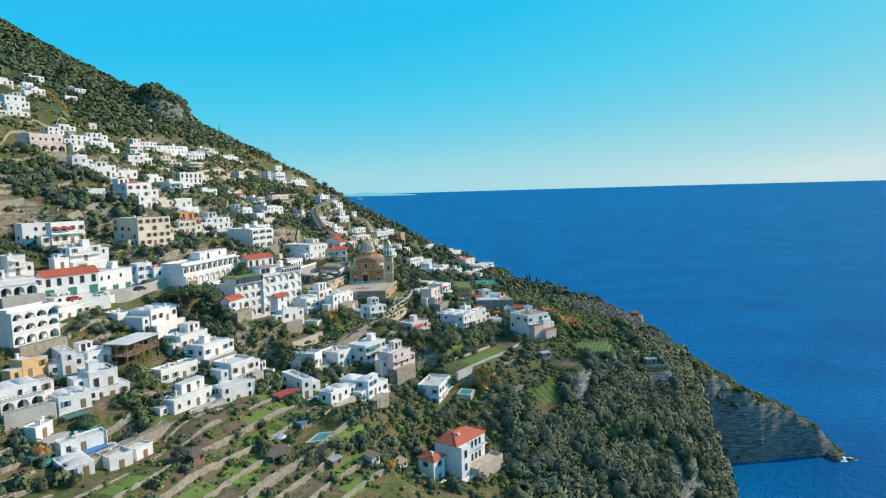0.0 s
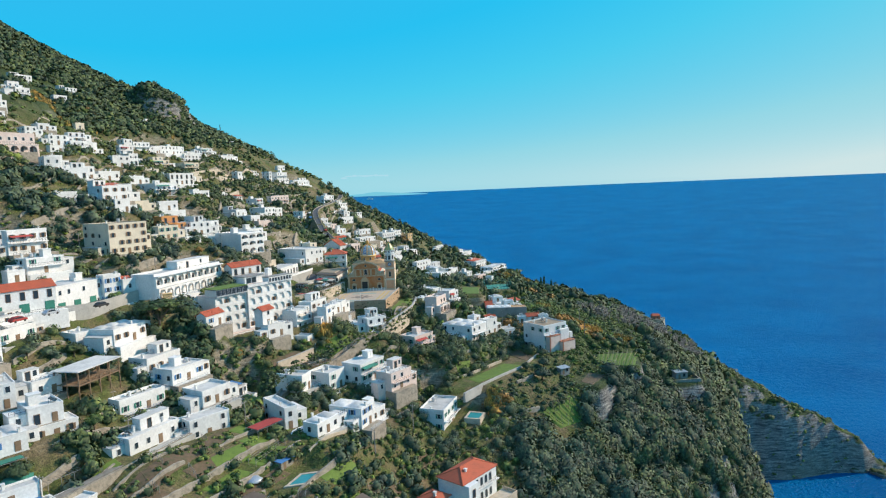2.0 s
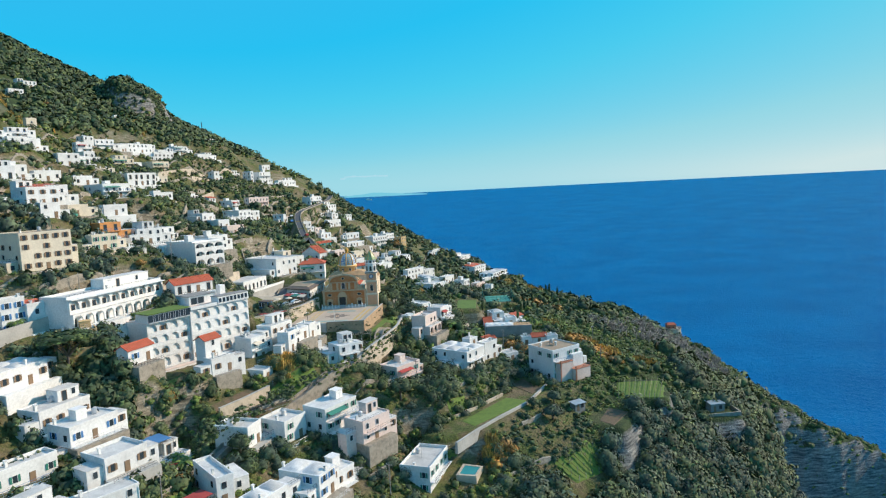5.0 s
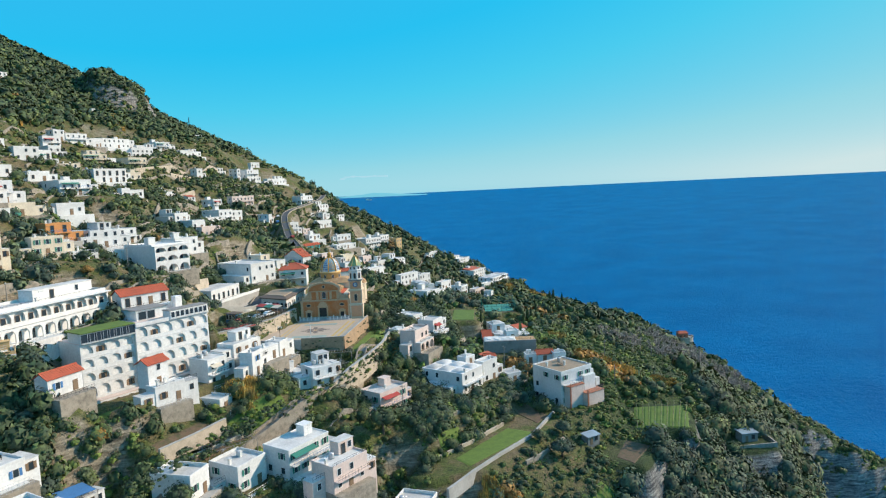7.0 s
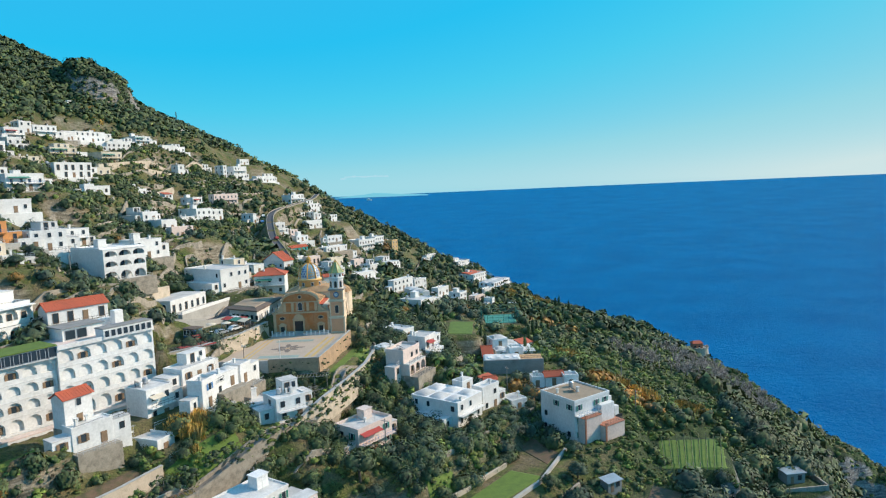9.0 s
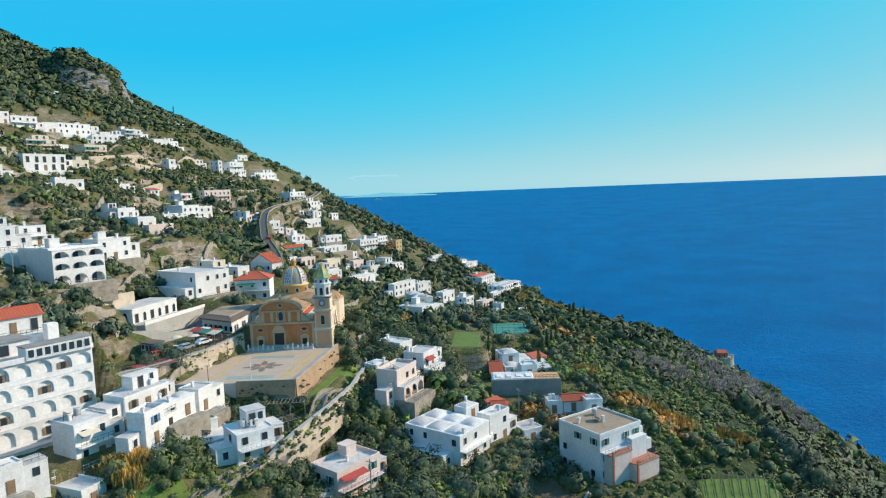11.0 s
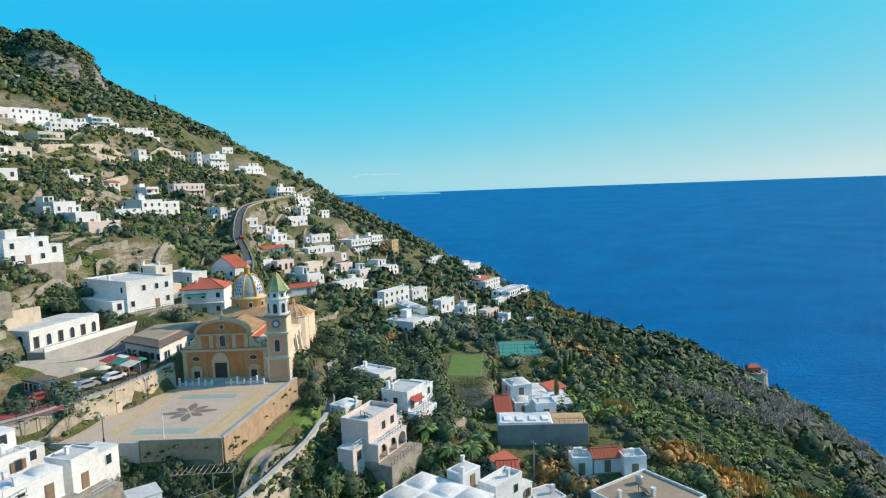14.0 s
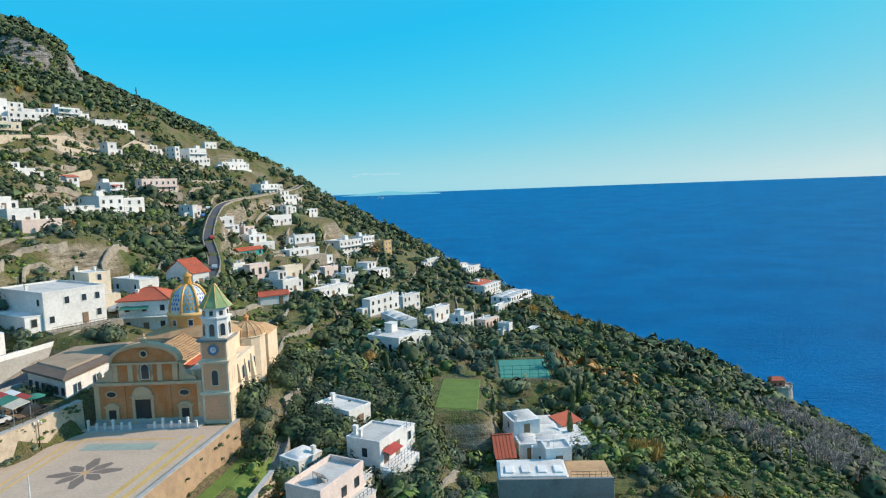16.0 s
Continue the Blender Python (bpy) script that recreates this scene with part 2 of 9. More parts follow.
# cloud backdrop glows by itself: its daylight is put into the emission colour
CLOUD, tree, shader = blank("far_cloud")
shader.inputs["Base Color"].default_value = (0, 0, 0, 1)
shader.inputs["Emission Color"].default_value, shader.inputs["Emission Strength"].default_value = (0.42, 0.70, 0.80, 1), 1.0
# coast backdrop glows too, distance haze painted into its emission colour
HAZE, tree, shader = blank("far_coast")
shader.inputs["Base Color"].default_value = (0, 0, 0, 1)
shader.inputs["Emission Color"].default_value, shader.inputs["Emission Strength"].default_value = (0.19, 0.575, 0.71, 1), 1.0
FOAM = surface("foam", (0.8, 0.82, 0.82), rough=0.6)

# ---- mesh helpers ----
class Shape:
    """Collects faces for one mesh."""

    def __init__(self):
        self.v, self.f, self.m, self.slot = [], [], [], 0

    def face(self, *points):
        k = len(self.v)
        self.v.extend(tuple(p) for p in points)
        self.f.append(tuple(range(k, k + len(points))))
        self.m.append(self.slot)

    def box(self, x0, y0, z0, x1, y1, z1, cut=0.0):
        """A box; cut chamfers its upright and upper edges."""
        c = cut
        if c <= 0:
            lo = [(x0, y0), (x1, y0), (x1, y1), (x0, y1)]
            rings = [(lo, z0), (lo, z1)]
        else:
            a = [(x0 + c, y0), (x1 - c, y0), (x1, y0 + c), (x1, y1 - c), (x1 - c, y1), (x0 + c, y1), (x0, y1 - c), (x0, y0 + c)]
            b = [(x0 + 2 * c, y0 + c), (x1 - 2 * c, y0 + c), (x1 - c, y0 + 2 * c), (x1 - c, y1 - 2 * c), (x1 - 2 * c, y1 - c), (x0 + 2 * c, y1 - c), (x0 + c, y1 - 2 * c), (x0 + c, y0 + 2 * c)]
            rings = [(a, z0), (a, z1 - c), (b, z1)]
        self.loft([[(x, y, z) for x, y in r] for r, z in rings])
        return self

    def loft(self, rings, caps=True):
        k, n = len(self.v), len(rings[0])
        for r in rings:
            self.v.extend(tuple(p) for p in r)
        for i in range(len(rings) - 1):
            for j in range(n):
                a, b = k + i * n + j, k + i * n + (j + 1) % n
                self.f.append((a, b, b + n, a + n))
                self.m.append(self.slot)
        if caps:
            self.f.append(tuple(k + j for j in reversed(range(n))))
            self.f.append(tuple(k + (len(rings) - 1) * n + j for j in range(n)))
            self.m += [self.slot] * 2
        return self

    def turned(self, x, y, profile, n=16, phase=0.0):
        """A turned body of (radius, height) steps."""
        return self.loft([[(x + r * math.cos(phase + 2 * math.pi * j / n), y + r * math.sin(phase + 2 * math.pi * j / n), z) for j in range(n)] for r, z in profile])

    def bar(self, p, q, r=0.05, n=5, r2=None):
        """A round bar from p to q."""
        p, q = Vector(p), Vector(q)
        d = (q - p).normalized()
        a = d.cross((0, 0, 1)) if abs(d.z) < 0.95 else d.cross((1, 0, 0))
        a.normalize()
        b = d.cross(a)
        ring = [(math.cos(2 * math.pi * j / n), math.sin(2 * math.pi * j / n)) for j in range(n)]
        return self.loft([[p + (a * c + b * s) * r for c, s in ring], [q + (a * c + b * s) * (r if r2 is None else r2) for c, s in ring]])

    def arcade(self, x0, z0, w, h, n, sill=0.9, pier=0.35, thick=0.3, y=0.0, top=0.4, flat=False):
        """A wall of n bays in the plane y, each with an arched opening right through it."""
        cell = w / n
        for i in range(n):
            a, b = x0 + i * cell, x0 + (i + 1) * cell
            l, r = a + pier, b - pier
            half = (r - l) / 2
            spring = max(z0 + sill + 0.3, z0 + h - top - (0.05 if flat else half))
            rise = min(half, z0 + h - top - spring)
            arch = [(l, z0 + sill)] + [((l + r) / 2 - half * math.cos(math.pi * k / 8), spring + (0 if flat and 0 else rise) * math.sin(math.pi * k / 8)) for k in range(9)] + [(r, z0 + sill)]
            for yy, turn in ((y, 1), (y + thick, -1)):
                quads = [[(a, z0), (l, z0), (l, z0 + h), (a, z0 + h)], [(r, z0), (b, z0), (b, z0 + h), (r, z0 + h)], [(l, z0), (r, z0), (r, z0 + sill), (l, z0 + sill)]]
                for p, q in zip(arch[1:-2], arch[2:-1]):
                    quads.append([p, q, (q[0], z0 + h), (p[0], z0 + h)])
                for q in quads:
                    self.face(*[(px, yy, pz) for px, pz in (q if turn > 0 else q[::-1])])
            for p, q in zip(arch, arch[1:] + arch[:1]):
                self.face((p[0], y, p[1]), (p[0], y + thick, p[1]), (q[0], y + thick, q[1]), (q[0], y, q[1]))
        self.face((x0, y, z0 + h), (x0 + w, y, z0 + h), (x0 + w, y + thick, z0 + h), (x0, y + thick, z0 + h))
        self.face((x0, y, z0), (x0, y, z0 + h), (x0, y + thick, z0 + h), (x0, y + thick, z0))
        self.face((x0 + w, y, z0), (x0 + w, y + thick, z0), (x0 + w, y + thick, z0 + h), (x0 + w, y, z0 + h))
        return self

    def mesh(self, name, materials, smooth=False):
        me = bpy.data.meshes.new(name)
        me.from_pydata(self.v, [], self.f)
        for m in materials if isinstance(materials, (list, tuple)) else [materials]:
            me.materials.append(m)
        if any(self.m):
            me.polygons.foreach_set("material_index", self.m)
        if smooth:
            me.polygons.foreach_set("use_smooth", [True] * len(self.f))
        me.update()
        return me


def part(name, shape, material, parent, label="", smooth=False):
    """Links a shape (or a ready mesh) as one mesh object under a thing or a part."""
    me = shape if isinstance(shape, bpy.types.Mesh) else shape.mesh(name, material, smooth)
    ob = new(name, me)
    ob.parent = parent
    return tagged(ob, label)


def thing(name, place, label, category, group="", kind="", shape=None, material=None, smooth=False):
    """A top-level thing: an empty at its base, or one mesh."""
    ob = new(name, shape.mesh(name, material, smooth) if shape else None)
    ob.matrix_world = place
    return tagged(ob, label, category, group, kind)
# ---- the shape of the hillside: where each height is met, walking in from the sea ----
LEVELS = np.array([-12.0, 0.0, 30.0, 60.0, 90.0, 110.0, 125.0, 145.0, 180.0, 240.0, 330.0, 450.0])
STATIONS = (
    (-250, (60, 40, 20, -10, -45, -75, -100, -130, -185, -270, -410, -620)),
    (60, (85, 64, 38, 0, -69, -123, -150, -175, -222, -291, -431, -620)),
    (140, (104, 84, 58, 16, -31, -89, -120, -146, -198, -281, -427, -620)),
    (195, (122, 101, 76, 38, -5, -67, -106, -136, -193, -279, -427, -620)),
    (225, (132, 112, 94, 62, 13, -49, -87, -130, -189, -276, -427, -620)),
    (255, (145, 126, 112, 94, 50, -20, -67, -116, -180, -272, -428, -620)),
    (285, (152, 134, 126, 114, 73, -2, -58, -107, -169, -270, -430, -620)),
    (310, (156, 138, 132, 124, 88, 18, -59, -106, -172, -272, -432, -620)),
    (345, (165, 148, 142, 134, 92, 23, -58, -106, -173, -275, -432, -620)),
    (361, (168, 152, 146, 138, 92, 21, -58, -103, -172, -270, -431, -620)),
    (372, (246, 234, 196, 136, 91, 17, -59, -109, -172, -267, -429, -620)),
    (385, (248, 238, 192, 137, 90, 11, -52, -104, -174, -269, -428, -620)),
    (450, (250, 233, 186, 151, 76, -23, -66, -112, -187, -286, -424, -620)),
    (540, (222, 206, 180, 136, 46, -27, -58, -96, -170, -276, -416, -620)),
    (620, (200, 183, 142, 98, 28, -26, -62, -97, -160, -252, -411, -620)),
    (750, (150, 130, 85, 44, 0, -36, -62, -94, -150, -272, -440, -650)),
    (1000, (0, -20, -50, -85, -130, -160, -185, -215, -275, -380, -540, -740)),
    (1500, (-300, -320, -360, -400, -450, -480, -510, -540, -600, -690, -820, -990)),
)


def rises(x, y):
    """Height of the bare slope at arrays x, y: monotone in x, gliding from station to station."""
    x, y = np.atleast_1d(np.asarray(x, float)), np.atleast_1d(np.asarray(y, float))
    ys = np.array([s[0] for s in STATIONS], float)
    table = np.array([s[1] for s in STATIONS], float)
    slope = np.gradient(table, ys, axis=0)
    i = np.clip(np.searchsorted(ys, y) - 1, 0, len(ys) - 2)
    h = ys[i + 1] - ys[i]
    s = np.clip((y - ys[i]) / h, 0, 1)[:, None]
    h = h[:, None]
    edge = ((2 * s**3 - 3 * s**2 + 1) * table[i] + (s**3 - 2 * s**2 + s) * h * slope[i] * 0.6
            + (3 * s**2 - 2 * s**3) * table[i + 1] + (s**3 - s**2) * h * slope[i + 1] * 0.6)
    z = np.full(len(x), LEVELS[0])
    for k in range(len(LEVELS) - 1):
        a, b = edge[:, k], edge[:, k + 1]
        f = np.clip((a - x) / np.maximum(a - b, 1.0), 0, 1)
        z += f * (LEVELS[k + 1] - LEVELS[k])
    return z


def swell(x, y, scale, seed):
    """Cheap rolling noise from a few sines."""
    r = np.random.RandomState(seed)
    z = np.zeros_like(x)
    for k in range(5):
        a, b, c = r.uniform(0, 2 * np.pi, 3)
        f = (1.0 + 0.7 * k) / scale
        z += np.sin(f * (x * np.cos(a) + y * np.sin(a)) + b) * np.cos(f * 0.8 * (y * np.cos(a) - x * np.sin(a)) + c) / (1 + 0.7 * k)
    return z / 2.2


def smooth(a, b, v):
    s = np.clip((v - a) / (b - a), 0, 1)
    return s * s * (3 - 2 * s)


PLOTS = []


def plot(kind, x, y, z, yaw, w, d, h):
    PLOTS.append((kind, x, y, z, yaw, w, d, h))


# buildings: near corner, turn of the seaward front, its length, the depth, the height
plot("f", -73.2, 166.7, 107.8, 67, 14.2, 5.3, 3.6)
plot("f", -64.7, 179.5, 105.5, 51, 11.0, 4.9, 5.2)
plot("f", -61.6, 205.1, 101.5, 68, 8.6, 6.4, 5.2)
plot("f,w", -82.8, 181.3, 111.7, 62, 13.2, 4.5, 3.8)
plot("f", -92.7, 162.1, 117.1, 48, 7.1, 8.6, 3.9)
plot("v", -94.5, 151.3, 114.5, 51, 7.6, 8.2, 3.8)
plot("f", -91.6, 161.4, 113.5, 50, 9.4, 6.0, 3.2)
plot("f", -102.4, 166.9, 119.8, 44, 3.4, 13.4, 5.5)
plot("f", -99.5, 174.1, 119.8, 63, 7.2, 6.1, 3.6)
plot("f", -84.4, 200.1, 116.9, 69, 12.3, 6.9, 4.5)
plot("f,w", -75.9, 196.5, 115.1, 66, 11.4, 7.3, 3.9)
plot("f", -65.2, 189.8, 110.9, 61, 9.3, 8.0, 3.6)
plot("f", -44.8, 193.3, 102.6, 42, 3.7, 12.9, 5.4)
plot("f", -44.9, 214.3, 106.1, 76, 5.8, 9.1, 4.5)
plot("f", -38.1, 220.9, 103.9, 63, 7.9, 8.1, 5.2)
plot("f,w", -29.0, 226.2, 104.3, 58, 12.0, 7.9, 6.1)
plot("f,p,w", -18.8, 221.3, 103.2, 54, 9.8, 6.6, 5.2)
plot("f", -23.8, 207.8, 94.3, 58, 6.9, 6.2, 7.3)
plot("v", -25.0, 198.6, 100.2, 67, 6.2, 10.6, 5.6)
plot("v", -34.9, 187.9, 102.4, 61, 8.7, 5.0, 3.5)
plot("f", -2.9, 220.7, 89.7, 72, 13.6, 8.0, 6.4)
plot("f,p,w", -13.8, 260.8, 104.6, 53, 10.8, 7.3, 5.6)
plot("f,w", -30.8, 259.1, 113.6, 40, 6.9, 6.9, 5.0)
plot("f", -37.6, 262.3, 112.2, 46, 6.7, 11.1, 3.8)
plot("f", -45.1, 255.6, 118.2, 79, 5.2, 3.6, 5.6)
plot("f", -52.1, 262.2, 121.7, 68, 10.1, 5.5, 3.3)
plot("f", -42.3, 270.9, 119.0, 75, 4.4, 4.6, 4.4)
plot("v", -44.9, 261.9, 120.1, 68, 7.5, 3.5, 3.6)
plot("f", -55.1, 251.8, 116.8, 63, 6.3, 6.6, 7.0)
plot("f", -49.7, 244.0, 113.3, 70, 4.4, 8.3, 2.8)
plot("g", -62.6, 236.9, 121.9, 65, 5.5, 3.5, 5.6)
plot("f", -60.4, 234.9, 118.3, 57, 7.5, 3.5, 4.2)
plot("v", 7.9, 278.0, 103.6, 55, 10.9, 14.6, 6.5)
plot("f", 14.4, 288.7, 103.6, 50, 7.1, 3.5, 6.1)
plot("v", 9.2, 290.3, 108.8, 50, 4.5, 3.5, 2.8)
plot("f", 22.3, 293.9, 101.7, 30, 5.0, 5.3, 2.9)
plot("f", -23.1, 437.1, 112.5, 60, 16.8, 3.5, 5.5)
plot("f", -8.1, 424.0, 104.2, 73, 12.5, 9.9, 5.4)
plot("f", -4.0, 489.5, 98.1, 60, 10.8, 3.5, 4.9)
plot("f", 11.1, 489.2, 94.4, 60, 3.9, 10.2, 4.4)
plot("f", 19.6, 493.9, 93.4, 60, 5.0, 6.5, 4.2)
plot("f", 27.9, 483.2, 92.2, 60, 2.5, 6.4, 4.6)
plot("f", 33.2, 482.3, 91.3, 60, 16.2, 3.5, 2.8)
plot("f", 24.7, 529.3, 93.5, 60, 14.6, 3.5, 3.2)
plot("f", 42.3, 597.6, 83.6, 60, 14.1, 5.8, 2.8)
plot("f", 24.3, 323.5, 108.2, 8, 4.4, 3.8, 3.1)
plot("v", 19.8, 337.6, 108.3, 18, 5.4, 5.8, 2.8)
plot("v", 20.6, 333.7, 105.4, 8, 3.9, 5.7, 2.9)
plot("f,w", -1.1, 307.3, 116.3, 66, 6.9, 5.7, 3.5)
plot("f", -0.1, 310.3, 110.9, 64, 4.1, 3.5, 4.0)
plot("f", -71.5, 340.0, 130.8, 60, 12.5, 19.0, 7.0)
plot("h", -65.1, 355.0, 126.5, 8, 10.9, 9.0, 7.2)
plot("f,c", -73.1, 358.2, 134.7, 60, 5.0, 7.9, 4.8)
plot("f", -72.5, 378.4, 131.4, 60, 5.4, 12.0, 3.6)
plot("g", -63.2, 388.9, 131.4, 60, 5.4, 11.8, 4.0)
plot("f,p", -65.1, 438.8, 124.0, 60, 9.1, 3.5, 7.2)
plot("f", -52.0, 433.5, 121.7, 60, 7.5, 10.5, 4.2)
plot("f,c", -55.0, 446.8, 124.7, 60, 8.9, 3.5, 4.2)
plot("f", -57.1, 515.8, 115.6, 60, 6.4, 16.0, 10.4)
plot("f", -58.7, 561.9, 119.9, 60, 18.1, 11.0, 8.9)
plot("f,o", -41.2, 610.2, 115.1, 60, 7.3, 15.2, 9.1)
plot("g,t", -83.3, 478.4, 130.2, 60, 12.9, 3.5, 2.8)
plot("f", -41.7, 441.3, 118.0, 60, 15.3, 3.5, 3.6)
plot("f", -98.1, 523.9, 139.4, 60, 3.4, 12.4, 3.1)
plot("f,c", -189.4, 486.2, 184.9, 60, 12.2, 14.4, 5.7)
plot("f", -169.5, 539.0, 177.9, 60, 4.8, 6.8, 6.8)
plot("f", -174.1, 589.6, 181.5, 60, 5.8, 8.6, 5.1)
plot("f", -154.9, 600.7, 172.9, 60, 12.3, 8.9, 11.9)
plot("f", -159.5, 591.9, 177.0, 60, 3.2, 8.9, 8.2)
plot("f", -112.6, 387.8, 149.9, 60, 6.7, 16.0, 4.3)
plot("f,a", -122.6, 448.3, 149.2, 60, 9.4, 14.2, 7.9)
plot("f", -139.3, 485.2, 157.4, 60, 6.5, 10.6, 5.3)
plot("f", -121.1, 462.4, 150.5, 60, 8.5, 3.5, 5.3)
plot("f,p", -131.9, 497.8, 158.5, 60, 17.6, 4.8, 5.5)
plot("f,p", -113.1, 511.5, 145.1, 60, 7.3, 12.5, 4.4)
plot("f", -211.0, 643.2, 212.4, 60, 7.7, 12.7, 5.4)
plot("f", -149.9, 638.2, 173.3, 60, 20.1, 5.2, 4.6)
plot("f", -133.3, 663.8, 155.8, 60, 20.0, 3.5, 6.5)
plot("f", -110.2, 570.0, 142.9, 60, 19.2, 8.1, 6.2)
plot("f", -106.9, 652.4, 145.9, 60, 6.7, 6.1, 6.7)
plot("f,a,p", -184.5, 291.0, 188.5, 60, 14.8, 12.1, 7.3)
plot("f", -172.6, 305.2, 180.9, 60, 5.7, 6.1, 5.9)
plot("f", -210.4, 347.8, 200.2, 60, 5.8, 11.2, 4.7)
plot("f,r", -140.8, 287.5, 166.0, 60, 11.2, 10.3, 6.1)
plot("f", -134.4, 284.5, 161.5, 60, 6.6, 3.6, 5.1)
plot("f", -165.4, 315.4, 176.4, 60, 6.7, 12.7, 5.3)
plot("f", -219.0, 473.8, 199.8, 60, 12.7, 3.5, 6.4)
plot("f", -281.1, 489.3, 236.8, 60, 9.6, 4.6, 6.6)
plot("f", -288.2, 516.1, 247.8, 60, 8.9, 13.5, 5.2)
plot("f,c", -292.0, 435.9, 230.6, 60, 15.0, 3.5, 6.6)
plot("f,c", -119.8, 251.1, 146.8, 60, 14.9, 15.9, 11.1)
plot("f,O", -122.2, 298.0, 152.5, 60, 8.0, 6.0, 5.8)
plot("f", -149.3, 226.7, 148.7, 60, 9.2, 5.0, 8.7)
plot("f", -138.5, 226.0, 150.5, 60, 12.1, 3.5, 7.3)
plot("f", -129.5, 220.6, 144.6, 60, 11.4, 6.6, 4.7)
plot("f", -108.8, 225.5, 133.6, 60, 5.8, 3.8, 8.5)
plot("f,w", -146.0, 345.6, 168.0, 60, 12.7, 15.2, 5.4)
plot("f", -161.9, 398.6, 174.2, 60, 16.4, 9.8, 6.1)
plot("f,a", -194.3, 417.4, 188.6, 60, 6.2, 12.2, 5.6)
plot("f", -217.9, 526.0, 200.6, 60, 14.3, 8.9, 5.4)
plot("A", -92.0, 304.5, 140.5, 60, 13.0, 15.0, 8.8)
plot("f", -113.7, 325.1, 149.3, 60, 7.2, 16.0, 5.2)
plot("f,p,a", -6.2, 292.7, 113.3, 66, 9.3, 5.4, 6.0)
plot("f", -8.8, 324.1, 115.2, 56, 5.4, 8.4, 3.1)
plot("v", -12.9, 307.1, 114.2, 57, 4.6, 4.1, 3.2)
plot("v", -94.7, 203.1, 125.2, 75, 12.6, 8.4, 4.6)
plot("f", -73.7, 145.9, 103.9, 69, 5.0, 7.6, 2.8)
plot("f", -76.9, 139.8, 104.2, 55, 5.5, 8.9, 2.8)
plot("v", -83.0, 133.0, 105.5, 47, 6.0, 8.7, 2.8)
plot("f", -94.7, 142.3, 111.2, 80, 5.2, 3.5, 2.8)
plot("f", -88.1, 140.4, 107.9, 51, 10.3, 3.5, 2.8)
plot("f", -207.3, 557.8, 202.3, 60, 6.9, 6.0, 3.7)
plot("f", -202.9, 561.9, 200.3, 60, 7.8, 3.5, 4.1)
plot("f", -203.6, 526.6, 197.5, 60, 6.3, 3.5, 3.7)
plot("f", -201.8, 532.7, 197.1, 60, 9.5, 5.7, 3.5)
plot("f", -171.2, 663.7, 189.3, 60, 9.9, 3.8, 4.4)
plot("f", -87.6, 535.7, 140.0, 60, 14.6, 3.5, 4.4)
plot("f", -94.8, 589.2, 143.9, 60, 4.7, 7.2, 4.8)
plot("f", -89.8, 607.1, 140.7, 60, 12.8, 3.9, 5.0)
plot("f", -68.5, 500.5, 127.6, 60, 18.9, 6.3, 2.8)
plot("f,p", -90.6, 506.0, 138.6, 60, 6.3, 3.5, 2.8)
plot("f", -70.8, 438.0, 127.7, 60, 5.4, 3.5, 3.8)
plot("f,p", -50.9, 491.1, 119.4, 60, 8.5, 3.5, 3.6)
plot("f", -15.1, 468.4, 107.4, 60, 11.7, 3.5, 6.0)
plot("g", -49.7, 402.7, 123.3, 30, 8.5, 3.5, 2.8)
plot("f", -74.3, 360.3, 131.1, 60, 5.1, 3.5, 2.8)
plot("f", -211.6, 440.5, 195.4, 60, 9.7, 4.0, 5.8)
plot("f", -175.7, 379.0, 181.8, 60, 6.6, 8.6, 6.6)
plot("f,c", -171.5, 390.8, 178.3, 60, 8.0, 3.5, 4.9)
plot("f", -214.3, 489.3, 198.7, 60, 6.7, 3.5, 4.0)
plot("f", -204.1, 555.7, 200.3, 60, 11.4, 3.8, 5.4)
plot("f", -199.5, 511.3, 193.2, 60, 15.4, 3.5, 4.9)
plot("f", -146.9, 393.8, 166.0, 60, 11.2, 3.5, 3.5)
plot("f,p", -108.1, 386.9, 146.7, 60, 10.5, 3.5, 4.2)
plot("f,c", -115.6, 284.1, 149.1, 60, 3.1, 5.4, 5.8)
plot("f", -116.9, 293.4, 149.9, 60, 4.6, 3.5, 2.8)
plot("f", -291.1, 456.2, 243.0, 60, 7.3, 3.5, 5.0)
plot("f", -251.8, 396.0, 228.0, 60, 4.8, 11.8, 4.6)
plot("f", -224.4, 337.6, 210.1, 60, 7.2, 3.5, 5.6)
plot("f,c", -235.3, 434.6, 210.7, 60, 5.7, 3.5, 5.1)
plot("f", -201.8, 369.7, 198.4, 60, 9.1, 3.5, 5.0)
plot("f", -200.1, 349.9, 195.8, 60, 9.6, 3.5, 4.7)
plot("f,a", -193.4, 357.0, 192.5, 60, 8.5, 3.8, 4.8)
plot("f", -191.8, 337.2, 190.8, 60, 6.6, 3.5, 3.4)
plot("f", -289.6, 536.5, 248.0, 60, 7.5, 3.5, 4.5)
plot("f,c", -137.2, 302.8, 161.4, 60, 8.7, 3.5, 3.9)
plot("f", -147.1, 394.3, 166.1, 60, 4.1, 3.5, 4.0)
plot("f", -165.9, 331.3, 176.1, 60, 10.7, 3.5, 4.2)
plot("f", -215.0, 492.4, 199.4, 60, 8.2, 3.5, 4.6)
plot("f,c", -116.3, 281.7, 149.4, 60, 9.3, 3.5, 5.3)
plot("f", -130.3, 212.9, 143.1, 60, 4.9, 3.5, 3.2)
plot("f,r", -104.9, 229.7, 133.2, 60, 4.6, 3.5, 6.9)
plot("f", -98.5, 336.9, 143.2, 60, 10.2, 8.7, 6.0)
